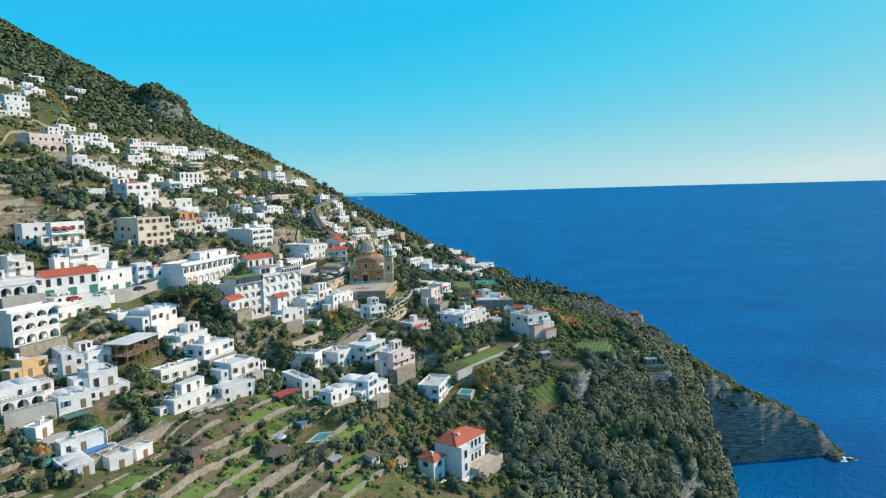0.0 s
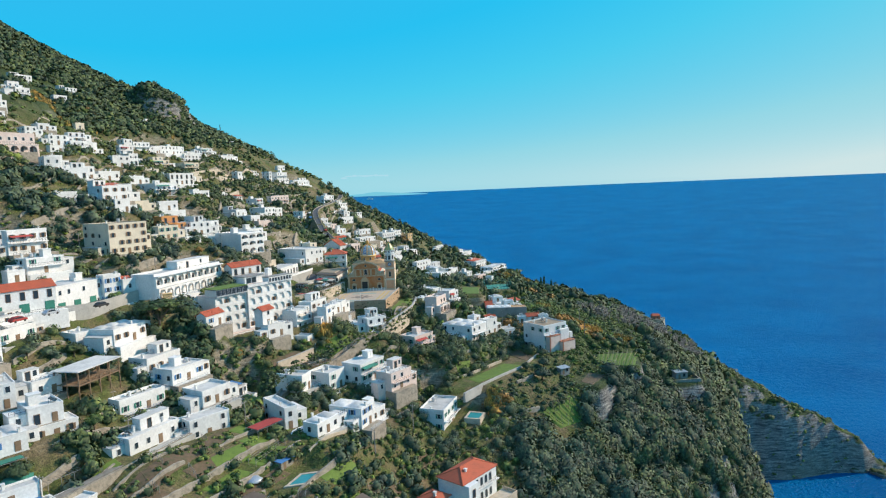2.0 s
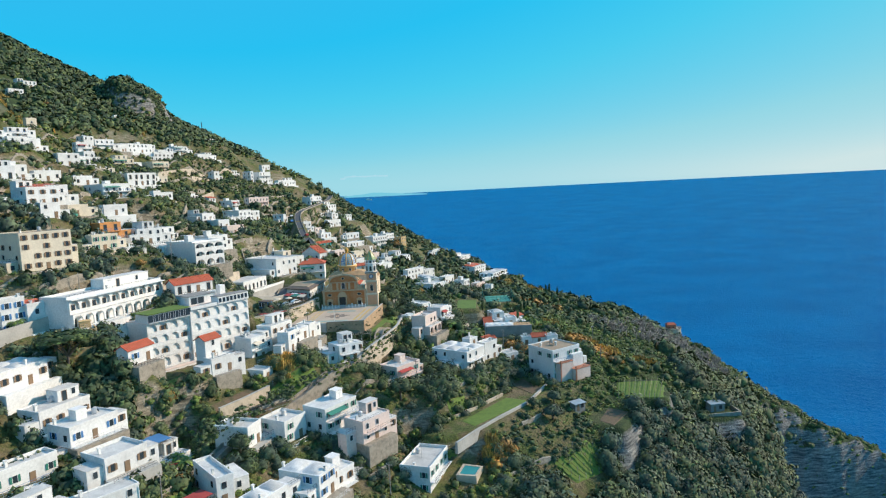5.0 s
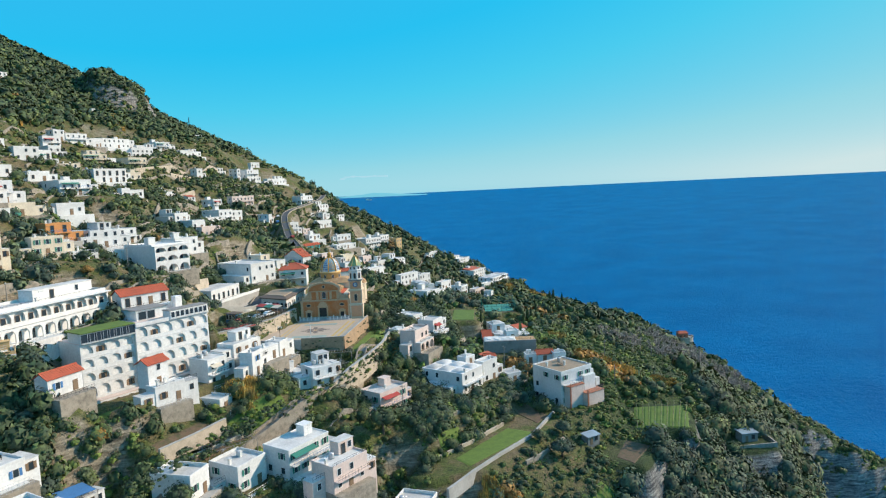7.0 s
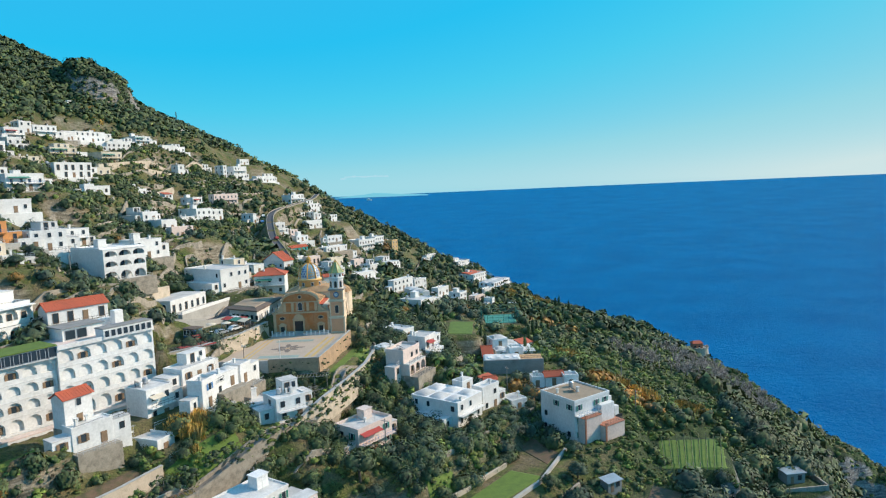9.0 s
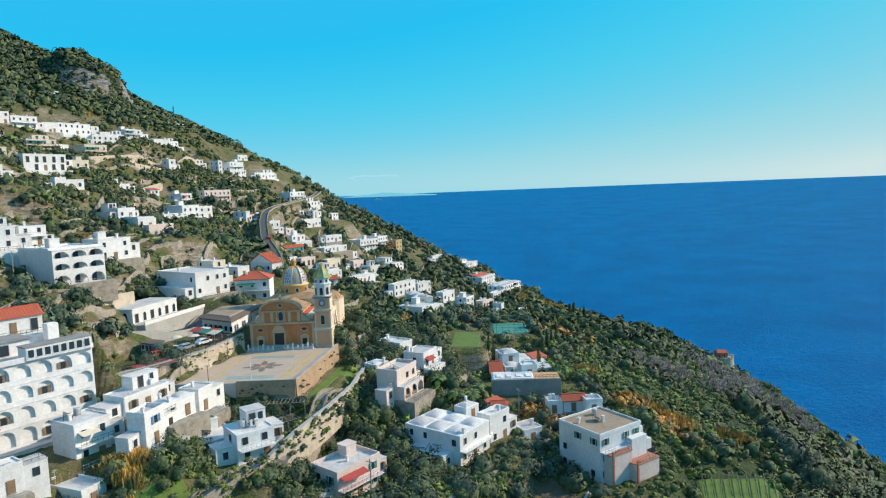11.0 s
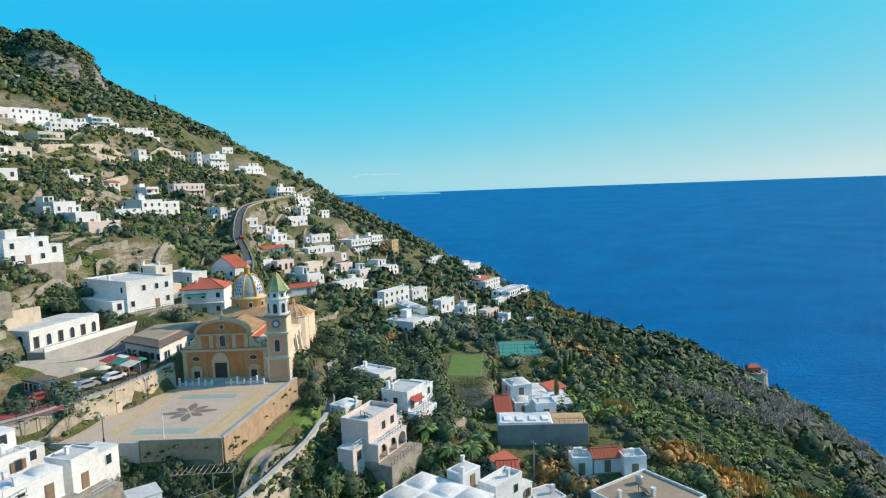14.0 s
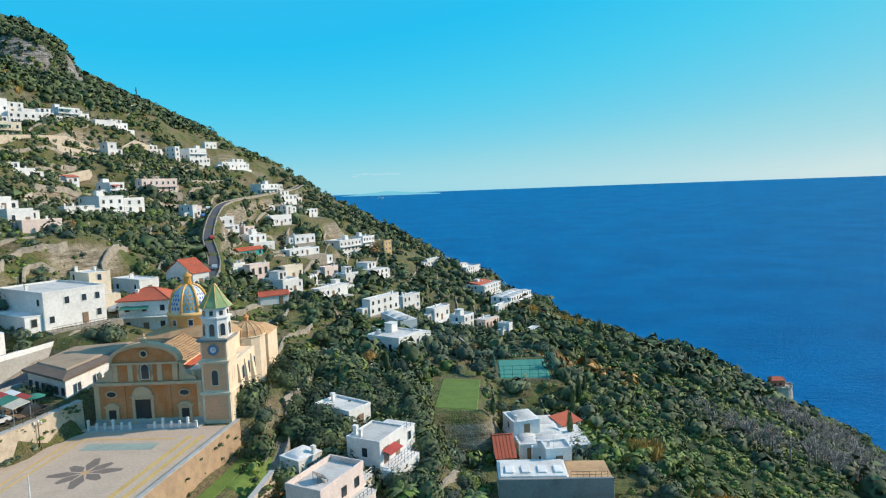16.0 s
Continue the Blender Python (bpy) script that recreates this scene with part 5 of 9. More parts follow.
def portal(x, w, h, hood):
    door = part("door", Shape().box(x - w / 2, -0.10, 0, x + w / 2, 0.0, h, 0.02), DARKWOOD, church, "dark wooden church door")
    part("door_leaf", Shape().box(x + 0.03, -0.16, 0.1, x + w / 2 - 0.1, -0.10, h - 0.1, 0.03), DARKWOOD, door)
    jamb = [(x - w / 2 - 0.45, 0), (x - w / 2 - 0.003, 0), (x - w / 2 - 0.003, h + 0.003), (x + w / 2 + 0.003, h + 0.003), (x + w / 2 + 0.003, 0), (x + w / 2 + 0.45, 0), (x + w / 2 + 0.45, h + 0.4), (x - w / 2 - 0.45, h + 0.4)]
    s = Shape()
    for i, (p, q) in enumerate(((0, 1), (4, 5))):
        s.box(jamb[p][0], -0.24, 0, jamb[q][0], 0.0, h)
    s.box(jamb[0][0], -0.24, h, jamb[5][0], 0.0, h + 0.4).box(jamb[0][0] - 0.2, -0.4, h + 0.4, jamb[5][0] + 0.2, 0.0, h + 0.6)
    part("portal", s, TRIM, church)
    if hood:
        top = [(x + (w / 2 + 0.3) * math.cos(math.pi * k / 10), h + 0.6 + hood * math.sin(math.pi * k / 10)) for k in range(11)]
        part("portal_hood", Shape().loft([[(a, y, b) for a, b in top] for y in (0.0, -0.3)]), TRIM, church)


portal(7.6, 2.5, 4.0, 1.5)
portal(2.7, 1.2, 2.4, 0.5)
portal(14.2, 1.2, 2.4, 0.5)


def medallion(name, x, z, rx, rz, y, ring, inside, parent):
    n = 20
    outer = [(x + (rx + 0.18) * math.cos(2 * math.pi * k / n), z + (rz + 0.18) * math.sin(2 * math.pi * k / n)) for k in range(n)]
    inner = [(x + rx * math.cos(2 * math.pi * k / n), z + rz * math.sin(2 * math.pi * k / n)) for k in range(n)]
    s = Shape()
    s.loft([[(a, yy, b) for a, b in r] for r, yy in ((inner, y), (inner, y - 0.18), (outer, y - 0.18), (outer, y))], False)
    rim = part(name, s, ring, parent)
    part("pane", Shape().loft([[(a, yy, b) for a, b in inner] for yy in (y, y - 0.05)]), inside, rim)


medallion("window", 2.7, 4.9, 0.75, 0.42, -0.01, TRIM, GLASS, church)
medallion("window", 14.2, 4.9, 0.75, 0.42, -0.01, TRIM, GLASS, church)
medallion("window", 8.2, 11.2, 0.45, 0.45, 0.1, TRIM, GLASS, church)
w = put("window", WINDOWS["arch"][0], church, 8.2, 0.1, 7.2)
part("pane", WINDOWS["arch"][1], None, w)
for x, z, sx, sz in ((8.2, 8.1, 1.6, 2.9),):
    s = Shape()
    for a in (-1, 1):
        s.loft([[(x + a * (0.75 + 0.1 * k), y, z - sz / 2 + sz * k / 5) for k in range(6)] + [(x + a * (1.05 + 0.25 * math.sin(k)), y, z - sz / 2 + sz * k / 5) for k in range(5, -1, -1)] for y in (0.12, -0.02)])
    part("window_scroll", s, TRIM, church)

# nave, transept and choir behind the front
part("nave", Shape().box(1.2, 1.2, -3, 16.4, 30, 8.2, 0.05), STUCCO, church)
nv = Shape()
for y0, y1, x0, x1, z0, z1 in ((1.0, 18.5, 3.2, 13.2, 8.2, 10.9), (18.5, 30, 3.2, 13.2, 8.2, 10.9)):
    nv.loft([[(x0, y0, z0), (x1, y0, z0), (x1, y0, z0 + 0.9), (8.2, y0, z1), (x0, y0, z0 + 0.9)], [(x0, y1, z0), (x1, y1, z0), (x1, y1, z0 + 0.9), (8.2, y1, z1), (x0, y1, z0 + 0.9)]])
part("upper_nave", nv, STUCCO, church)
# the nave slope turned from the sun has its shade put into a darker tile
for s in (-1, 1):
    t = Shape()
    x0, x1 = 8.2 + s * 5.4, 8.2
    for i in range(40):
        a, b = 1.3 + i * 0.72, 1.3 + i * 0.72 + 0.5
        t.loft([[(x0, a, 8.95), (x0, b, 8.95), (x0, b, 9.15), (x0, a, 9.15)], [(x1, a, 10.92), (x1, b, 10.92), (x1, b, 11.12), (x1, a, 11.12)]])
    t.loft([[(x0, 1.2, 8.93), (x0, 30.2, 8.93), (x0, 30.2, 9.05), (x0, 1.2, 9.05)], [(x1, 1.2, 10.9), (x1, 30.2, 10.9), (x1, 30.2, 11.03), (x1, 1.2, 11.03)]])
    part("nave_roof", t, DARKTILE if s < 0 else OLDTILE, church, "weathered clay tiles, darker by painted shade on the landward slope")
tr = Shape().loft([[(0.5, 14.5, -3), (17.0, 14.5, -3), (17.0, 24.5, -3), (0.5, 24.5, -3)], [(0.5, 14.5, 10.4), (17.0, 14.5, 10.4), (17.0, 24.5, 10.4), (0.5, 24.5, 10.4)]])
part("transept", tr, STUCCO, church)
part("transept_roof", Shape().loft([[(0.2, 14.2, 10.4), (17.3, 14.2, 10.4), (17.3, 24.8, 10.4), (0.2, 24.8, 10.4)], [(3.5, 16.8, 11.9), (13.5, 16.8, 11.9), (13.5, 22.2, 11.9), (3.5, 22.2, 11.9)]]), OLDTILE, church)
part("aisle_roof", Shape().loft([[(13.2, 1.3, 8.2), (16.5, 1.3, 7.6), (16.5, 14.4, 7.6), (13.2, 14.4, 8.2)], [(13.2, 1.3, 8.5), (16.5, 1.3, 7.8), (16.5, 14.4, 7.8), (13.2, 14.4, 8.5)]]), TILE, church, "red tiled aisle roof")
# landward aisle roof: dark tile, again with the shade in its colour
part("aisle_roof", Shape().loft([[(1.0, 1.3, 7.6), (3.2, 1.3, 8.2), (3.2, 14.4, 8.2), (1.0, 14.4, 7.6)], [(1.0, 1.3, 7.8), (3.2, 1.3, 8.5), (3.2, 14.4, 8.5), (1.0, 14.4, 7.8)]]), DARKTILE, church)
# dome
cx, cy = 7.6, 20.2
part("drum", Shape().turned(cx, cy, [(3.75, 9.0), (3.75, 13.6), (4.0, 13.7), (4.05, 14.0), (3.8, 14.2), (3.7, 14.3)], 32), DRUM, church, "warm yellow drum", True)
for k in range(8):
    a = 2 * math.pi * (k + 0.5) / 8
    put_w = put("window", WINDOWS["plain"][0], church, cx + 3.77 * math.sin(a), cy - 3.77 * math.cos(a), 12.0, math.degrees(a), 0.8)
    part("pane", WINDOWS["plain"][1], None, put_w)
prof = [(3.6 * math.cos(0.5 * math.pi * k / 9) ** 0.85, 14.3 + 4.9 * math.sin(0.5 * math.pi * k / 9)) for k in range(9)] + [(0.75, 19.15)]
for k in range(8):
    s = Shape()
    a0, a1 = 2 * math.pi * k / 8, 2 * math.pi * (k + 1) / 8
    for i in range(len(prof) - 1):
        for j in range(4):
            p, q = a0 + (a1 - a0) * j / 4, a0 + (a1 - a0) * (j + 1) / 4
            (r0, z0), (r1, z1) = prof[i], prof[i + 1]
            s.face(*[(cx + r * math.cos(t), cy + r * math.sin(t), z) for r, t, z in ((r0, p, z0), (r0, q, z0), (r1, q, z1), (r1, p, z1))])
    panel = part("dome_panel", s, WHITETILE if k % 2 else TURQTILE, church, "patterned majolica tiles", True)
    motif = Shape()
    for i in range(1, 8):
        (r0, z0), (r1, z1), (r2, z2) = prof[i - 1], prof[i], prof[i + 1]
        for j in range(3 if i < 5 else 1):
            am = a0 + (a1 - a0) * ((j + 1 + 0.5 * (i % 2)) / 4.5 if i < 5 else 0.5)
            da = (a1 - a0) * 0.085
            spot = lambda r, t, z: (cx + (r + 0.05) * math.cos(t), cy + (r + 0.05) * math.sin(t), z)
            motif.face(spot((r0 + r1) / 2, am, (z0 + z1) / 2), spot(r1, am + da, z1), spot((r1 + r2) / 2, am, (z1 + z2) / 2), spot(r1, am - da, z1))
    part("majolica_pattern", motif, BLUETILE if k % 2 else GOLD, panel)
    rib = Shape()
    for i in range(len(prof) - 1):
        (r0, z0), (r1, z1) = prof[i], prof[i + 1]
        rib.bar((cx + (r0 + 0.05) * math.cos(a0), cy + (r0 + 0.05) * math.sin(a0), z0), (cx + (r1 + 0.05) * math.cos(a0), cy + (r1 + 0.05) * math.sin(a0), z1), 0.24, 6)
    part("dome_rib", rib, GOLD, church)
part("lantern", Shape().turned(cx, cy, [(0.85, 19.0), (0.95, 19.15), (0.7, 19.25), (0.65, 20.5), (0.9, 20.6), (0.85, 20.75), (0.5, 21.1), (0.12, 21.4), (0.05, 22.0)], 12), GOLD, church)
# side chapel with a ribbed tiled roof, and the buttressed seaward wall
part("chapel", Shape().turned(17.2, 22.5, [(3.4, -3), (3.4, 8.6), (3.7, 8.8), (3.6, 9.0)], 12), STUCCO, church)
chap = [(3.6, 9.0), (3.1, 10.0), (2.1, 10.8), (0.8, 11.3), (0.5, 11.4)]
part("chapel_roof", Shape().turned(17.2, 22.5, chap, 16), OLDTILE, church, "ribbed clay tile half dome")
for k in range(16):
    rib = Shape()
    a = 2 * math.pi * k / 16
    for (r0, z0), (r1, z1) in zip(chap, chap[1:]):
        rib.bar((17.2 + r0 * math.cos(a), 22.5 + r0 * math.sin(a), z0), (17.2 + r1 * math.cos(a), 22.5 + r1 * math.sin(a), z1), 0.1, 4)
    part("roof_rib", rib, OLDTILE, church)
part("chapel_lantern", Shape().turned(17.2, 22.5, [(0.5, 11.3), (0.5, 12.0), (0.7, 12.1), (0.1, 12.8)], 8), ORANGE, church)
part("side_wing", Shape().box(16.42, 8.0, -4, 19.6, 19.0, 7.4, 0.05), STUCCO, church)
part("choir", Shape().box(3.0, 30.0, -4, 19.0, 37.0, 7.0, 0.05), STUCCO, church)
part("choir_roof", Shape().loft([[(2.8, 29.8, 7.0), (19.2, 29.8, 7.0), (19.2, 37.2, 7.0), (2.8, 37.2, 7.0)], [(5, 32, 8.6), (17, 32, 8.6), (17, 35, 8.6), (5, 35, 8.6)]]), OLDTILE, church)
for k in range(3):
    part("buttress", Shape().loft([[(19.58, 9.0 + 3.6 * k, -4), (21.0, 9.0 + 3.6 * k, -4), (21.0, 10.0 + 3.6 * k, -4), (19.58, 10.0 + 3.6 * k, -4)], [(19.58, 9.0 + 3.6 * k, 6.6), (19.8, 9.0 + 3.6 * k, 6.6), (19.8, 10.0 + 3.6 * k, 6.6), (19.58, 10.0 + 3.6 * k, 6.6)]]), STUCCO, church)
    wk = put("window", WINDOWS["arch"][0], church, 19.605, 11.8 + 3.2 * k, 3.4, 90)
    part("pane", WINDOWS["arch"][1], None, wk)

# bell tower
tx0, tx1, ty0, ty1 = 17.04, 21.4, -0.3, 4.1
mid = (tx0 + tx1) / 2
for z0, z1, inset, name in ((-4, 4.9, 0.0, "tower_base"), (4.9, 9.9, 0.08, "tower_stage"), (9.9, 13.3, 0.16, "tower_stage")):
    part(name, Shape().box(tx0 + inset, ty0 + inset, z0, tx1 - inset, ty1 - inset, z1), STUCCO, church)
    part("tower_cornice", Shape().box(tx0 - 0.3, ty0 - 0.3, z1 - 0.35, tx1 + 0.3, ty1 + 0.3, z1 - 0.12, 0.05).box(tx0 - 0.12, ty0 - 0.12, z1 - 0.55, tx1 + 0.12, ty1 + 0.12, z1 - 0.35), GREYWALL if z1 > 13 else STUCCO, church)
    # pink panel on the front; the seaward one is paler, sunlight put into its colour
    for turn, px, py in ((0, mid, ty0 + inset), (90, tx1 - inset, (ty0 + ty1) / 2)):
        pn = put("tower_panel", Shape().box(-1.8, -0.05, max(z0, 0.2) + 0.2, 1.8, 0.02, z1 - 0.7, 0.02).mesh("tower_panel", CHURCH_PINK if turn == 0 else STUCCO), church, px, py, 0, turn)
op = window_meshes(1.0, 1.9, STUCCO, None, True)
for turn, px, py in ((0, mid, ty0 + 0.08), (90, tx1 - 0.08, (ty0 + ty1) / 2)):
    wk = put("window", op[0], church, px, py - (0.06 if turn == 0 else 0), 5.9, turn)
    part("pane", op[1], None, wk)
medallion("clock", mid, 11.5, 0.72, 0.72, ty0 + 0.1, GREYWALL, BLUETILE, church)
face = part("clock_face", Shape().loft([[(mid + 0.5 * math.cos(2 * math.pi * k / 20), y, 11.5 + 0.5 * math.sin(2 * math.pi * k / 20)) for k in range(20)] for y in (ty0, ty0 - 0.03)]), WHITETILE, church, "white clock face")
part("clock_pointer", Shape().box(mid - 0.03, ty0 - 0.06, 11.5, mid + 0.03, ty0 - 0.035, 11.9), DARKWOOD, face)
part("clock_pointer", Shape().box(mid, ty0 - 0.06, 11.47, mid + 0.3, ty0 - 0.035, 11.53), DARKWOOD, face)
by = (ty0 + ty1) / 2
part("belfry", Shape().turned(mid, by, [(2.2, 13.2), (2.15, 16.2), (2.45, 16.3), (2.45, 16.5), (2.05, 16.6), (2.0, 17.7), (2.35, 17.85), (2.3, 18.05)], 8, math.pi / 8), WHITE, church, "cream octagonal belfry")
for k in range(8):
    a = 2 * math.pi * k / 8
    r = 2.2 * math.cos(math.pi / 8)
    wk = put("belfry_opening", op[0], church, mid + r * math.sin(a), by - r * math.cos(a), 13.6, math.degrees(a), 0.8)
    part("pane", op[1], None, wk)
    wk = put("belfry_oculus", WINDOWS["dark"][0], church, mid + 1.9 * math.sin(a), by - 1.9 * math.cos(a), 16.85, math.degrees(a), 0.55)
    part("pane", WINDOWS["dark"][1], None, wk)
spire = [(2.55, 19.35), (2.3, 19.8), (1.75, 20.7), (1.2, 21.9), (0.7, 23.0), (0.3, 23.8), (0.12, 24.1)]
for k in range(8):
    s = Shape()
    a0, a1 = math.pi / 8 + 2 * math.pi * k / 8, math.pi / 8 + 2 * math.pi * (k + 1) / 8
    for (r0, z0), (r1, z1) in zip(spire, spire[1:]):
        s.face(*[(mid + r * math.cos(t), by + r * math.sin(t), 18.0 + (z - 19.35) * 0.758) for r, t, z in ((r0, a0, z0), (r0, a1, z0), (r1, a1, z1), (r1, a0, z1))])
    part("spire_face", s, GREENROOF, church, "green and yellow majolica tiles")
    rib = Shape()
    for (r0, z0), (r1, z1) in zip(spire, spire[1:]):
        rib.bar((mid + r0 * math.cos(a0), by + r0 * math.sin(a0), 18.0 + (z0 - 19.35) * 0.758), (mid + r1 * math.cos(a0), by + r1 * math.sin(a0), 18.0 + (z1 - 19.35) * 0.758), 0.07, 4)
    part("spire_rib", rib, GOLD, church)
part("spire_ball", Shape().turned(mid, by, [(0.05, 21.2), (0.2, 21.4), (0.2, 21.6), (0.03, 21.8), (0.03, 22.4)], 8), IRON, church)
# low balustrade with posts before the front
for k in range(14):
    if k in (6, 7):
        continue
    part("post", Shape().box(-0.2 + 1.28 * k, -2.5, 0, 0.15 + 1.28 * k, -2.15, 1.15 if k % 3 else 1.7, 0.04), WHITE, church)
for a, b in ((-0.1, 6.4), (9.0, 16.6)):
    part("balustrade", Shape().box(a, -2.42, 0.05, b, -2.24, 0.75, 0.03), METAL, church)
part("church_step", Shape().box(-0.6, -2.9, -0.3, 17.2, -0.02, 0.05, 0.03), CONCRETE, church)

# ---- the square, the streets and the terraces ----
Z0 = 120.7
plaza = thing("plaza", pose(0, 0, 0), "pale paved church square with a dark rosette and yellow bands", "square", kind="structure")
edge = [(-58.0, 283.4), (-39.0, 282.9), (-26.9, 283.4), (-24.0, 313.5), (-48.4, 313.2), (-51.6, 297.5)]
part("paving", Shape().loft([[(x, y, Z0 - 6) for x, y in edge], [(x, y, Z0) for x, y in edge]]), [PAVING], plaza)


def strip(points, width, z, material, name, parent, thick=0.012):
    """A flat band along a line of points."""
    s = Shape()
    for (x0, y0), (x1, y1) in zip(points, points[1:]):
        l = math.hypot(x1 - x0, y1 - y0)
        nx, ny = -(y1 - y0) / l * width / 2, (x1 - x0) / l * width / 2
        s.loft([[(x0 + nx, y0 + ny, zz), (x0 - nx, y0 - ny, zz), (x1 - nx, y1 - ny, zz), (x1 + nx, y1 + ny, zz)] for zz in (z, z + thick)])
    return part(name, s, material, parent)


for x in (-29.2, -31.0):
    strip([(x - 0.3, 285.5), (x + 1.5, 309.5)], 0.7, Z0, YELLOW, "paving_band", plaza)
for x in (-46.0, -47.4):
    strip([(x, 287.0), (x + 0.6, 309.5)], 0.4, Z0, YELLOW, "paving_band", plaza)
for y in (286.3, 308.6):
    strip([(-45.0, y), (-31.5, y)], 0.4, Z0, YELLOW, "paving_band", plaza)
for y in (288.6, 305.8):
    strip([(-43.6, y), (-33.0, y)], 2.4, Z0, TEALPAVE, "paving_band", plaza)
for k in range(8):
    a = 2 * math.pi * k / 8 + 0.2
    px, py = -38.2, 297.4
    far = 4.6 if k % 2 == 0 else 3.6
    c, s = math.cos(a), math.sin(a)
    pts = [(0.5, 0), (far * 0.55, 0.85), (far, 0.35), (far, -0.35), (far * 0.55, -0.85)]
    part("rosette_petal", Shape().loft([[(px + u * c - v * s, py + u * s + v * c, z) for u, v in pts] for z in (Z0, Z0 + 0.013)]), PATTERN, plaza)
part("rosette_middle", Shape().turned(-38.2, 297.4, [(0.6, Z0), (0.6, Z0 + 0.014)], 16), OLDTILE, plaza)


def wall_line(points, low, high, thick, material, label, category="wall", name="retaining_wall", cap=None):
    """A standing wall along points (x, y, top); it reaches low metres under its top."""
    x0, y0, z0 = points[0]
    home = thing(name, pose(x0, y0, z0), label, category, "terrace walls")
    for (ax, ay, az), (bx, by_, bz) in zip(points, points[1:]):
        l = math.hypot(bx - ax, by_ - ay)
        n = max(1, int(l / 9))
        nx, ny = -(by_ - ay) / l * thick / 2, (bx - ax) / l * thick / 2
        for i in range(n):
            p, q = i / n, (i + 1) / n
            s = Shape()
            ends = []
            for f in (p, q):
                x, y, z = ax + (bx - ax) * f - x0, ay + (by_ - ay) * f - y0, az + (bz - az) * f - z0
                ends.append([(x + nx * 1.5, y + ny * 1.5, z - low), (x - nx * 1.5, y - ny * 1.5, z - low), (x - nx, y - ny, z + high), (x + nx, y + ny, z + high)])
            part("wall_length", s.loft(ends), material, home)
            if cap:
                ends = []
                for f in (p, q):
                    x, y, z = ax + (bx - ax) * f - x0, ay + (by_ - ay) * f - y0, az + (bz - az) * f - z0 + high
                    ends.append([(x + nx * 1.3, y + ny * 1.3, z), (x - nx * 1.3, y - ny * 1.3, z), (x - nx * 1.3, y - ny * 1.3, z + 0.12), (x + nx * 1.3, y + ny * 1.3, z + 0.12)])
                part("coping", Shape().loft(ends), cap, home)
    return home


wall_line([(-39.2, 282.7, Z0), (-26.7, 283.1, Z0), (-23.8, 313.5, Z0)], 7.5, 0.9, 0.5, BRICKWALL, "pale stone parapet wall edging the church square", cap=CONCRETE)
wall_line([(-55.0, 283.0, Z0), (-39.3, 282.6, Z0)], 7.0, 0.6, 0.5, CONCRETE, "low concrete wall along the square's lower edge")
wall_line([(-63.0, 277.5, 125.0), (-57.0, 285.0, 124.9), (-51.6, 297.5, 124.8), (-48.6, 313.6, 124.8)], 8.0, 0.3, 0.9, CREAMWALL, "tall stone retaining wall under the street", cap=CONCRETE)


def fence(points, label, material=IRON, high=1.0):
    x0, y0, z0 = points[0]
    home = thing("fence", pose(x0, y0, z0), label, "fence")
    for (ax, ay, az), (bx, by_, bz) in zip(points, points[1:]):
        n = max(2, int(math.hypot(bx - ax, by_ - ay) / 2.0))
        for i in range(n + 1):
            f = i / n
            x, y, z = ax + (bx - ax) * f - x0, ay + (by_ - ay) * f - y0, az + (bz - az) * f - z0
            part("post", Shape().bar((x, y, z), (x, y, z + high), 0.05, 5), material, home)
        for hgt in (0.35, 0.7, 1.0):
            part("rail", Shape().bar((ax - x0, ay - y0, az - z0 + high * hgt), (bx - x0, by_ - y0, bz - z0 + high * hgt), 0.04, 5), material, home)


fence([(-63.0, 277.5, 125.3), (-57.0, 285.0, 125.2), (-51.6, 297.5, 125.1), (-48.6, 313.6, 125.1)], "grey metal street railing on the retaining wall")


def ribbon(name, points, width, material, label, lift=0.12, kind="structure", category="road", rail=None, high=0.8):
    """A road or lane: a smooth ribbon through points, a little above the ground, with edges that go down into it."""
    pts = []
    for i in range(len(points) - 1):
        p0, p1, p2, p3 = points[max(i - 1, 0)], points[i], points[i + 1], points[min(i + 2, len(points) - 1)]
        for k in range(6):
            t = k / 6
            pts.append(tuple(0.5 * (2 * b + (c - a) * t + (2 * a - 5 * b + 4 * c - d) * t * t + (3 * b - a - 3 * c + d) * t ** 3) for a, b, c, d in zip(p0, p1, p2, p3)))
    pts.append(points[-1])
    rings = []
    for i, (x, y, z) in enumerate(pts):
        a, b = pts[max(i - 1, 0)], pts[min(i + 1, len(pts) - 1)]
        l = math.hypot(b[0] - a[0], b[1] - a[1])
        nx, ny = -(b[1] - a[1]) / l * width / 2, (b[0] - a[0]) / l * width / 2
        rings.append([(x + nx, y + ny, z - 4), (x - nx, y - ny, z - 4), (x - nx, y - ny, z + lift), (x + nx, y + ny, z + lift)])
    home = tagged(new(name, Shape().loft(rings).mesh(name, material)), label, category, kind=kind)
    if rail:
        for side in (0, 1):
            ends = []
            for r in rings:
                c, o = (Vector(r[3]), Vector(r[2])) if side == 0 else (Vector(r[2]), Vector(r[3]))
                n = (c - o).normalized()
                ends.append([c + n * 0.3 + Vector((0, 0, -4)), c + Vector((0, 0, -4)), c + Vector((0, 0, high)), c + n * 0.3 + Vector((0, 0, high))])
            part("kerb_wall", Shape().loft(ends), rail, home)
    return home


# the street above the church, and the road that climbs away behind it
ribbon("road", ROAD, 3.4, ASPHALT, "grey asphalt road climbing along the slope", 0.2, rail=STONE, high=0.45)
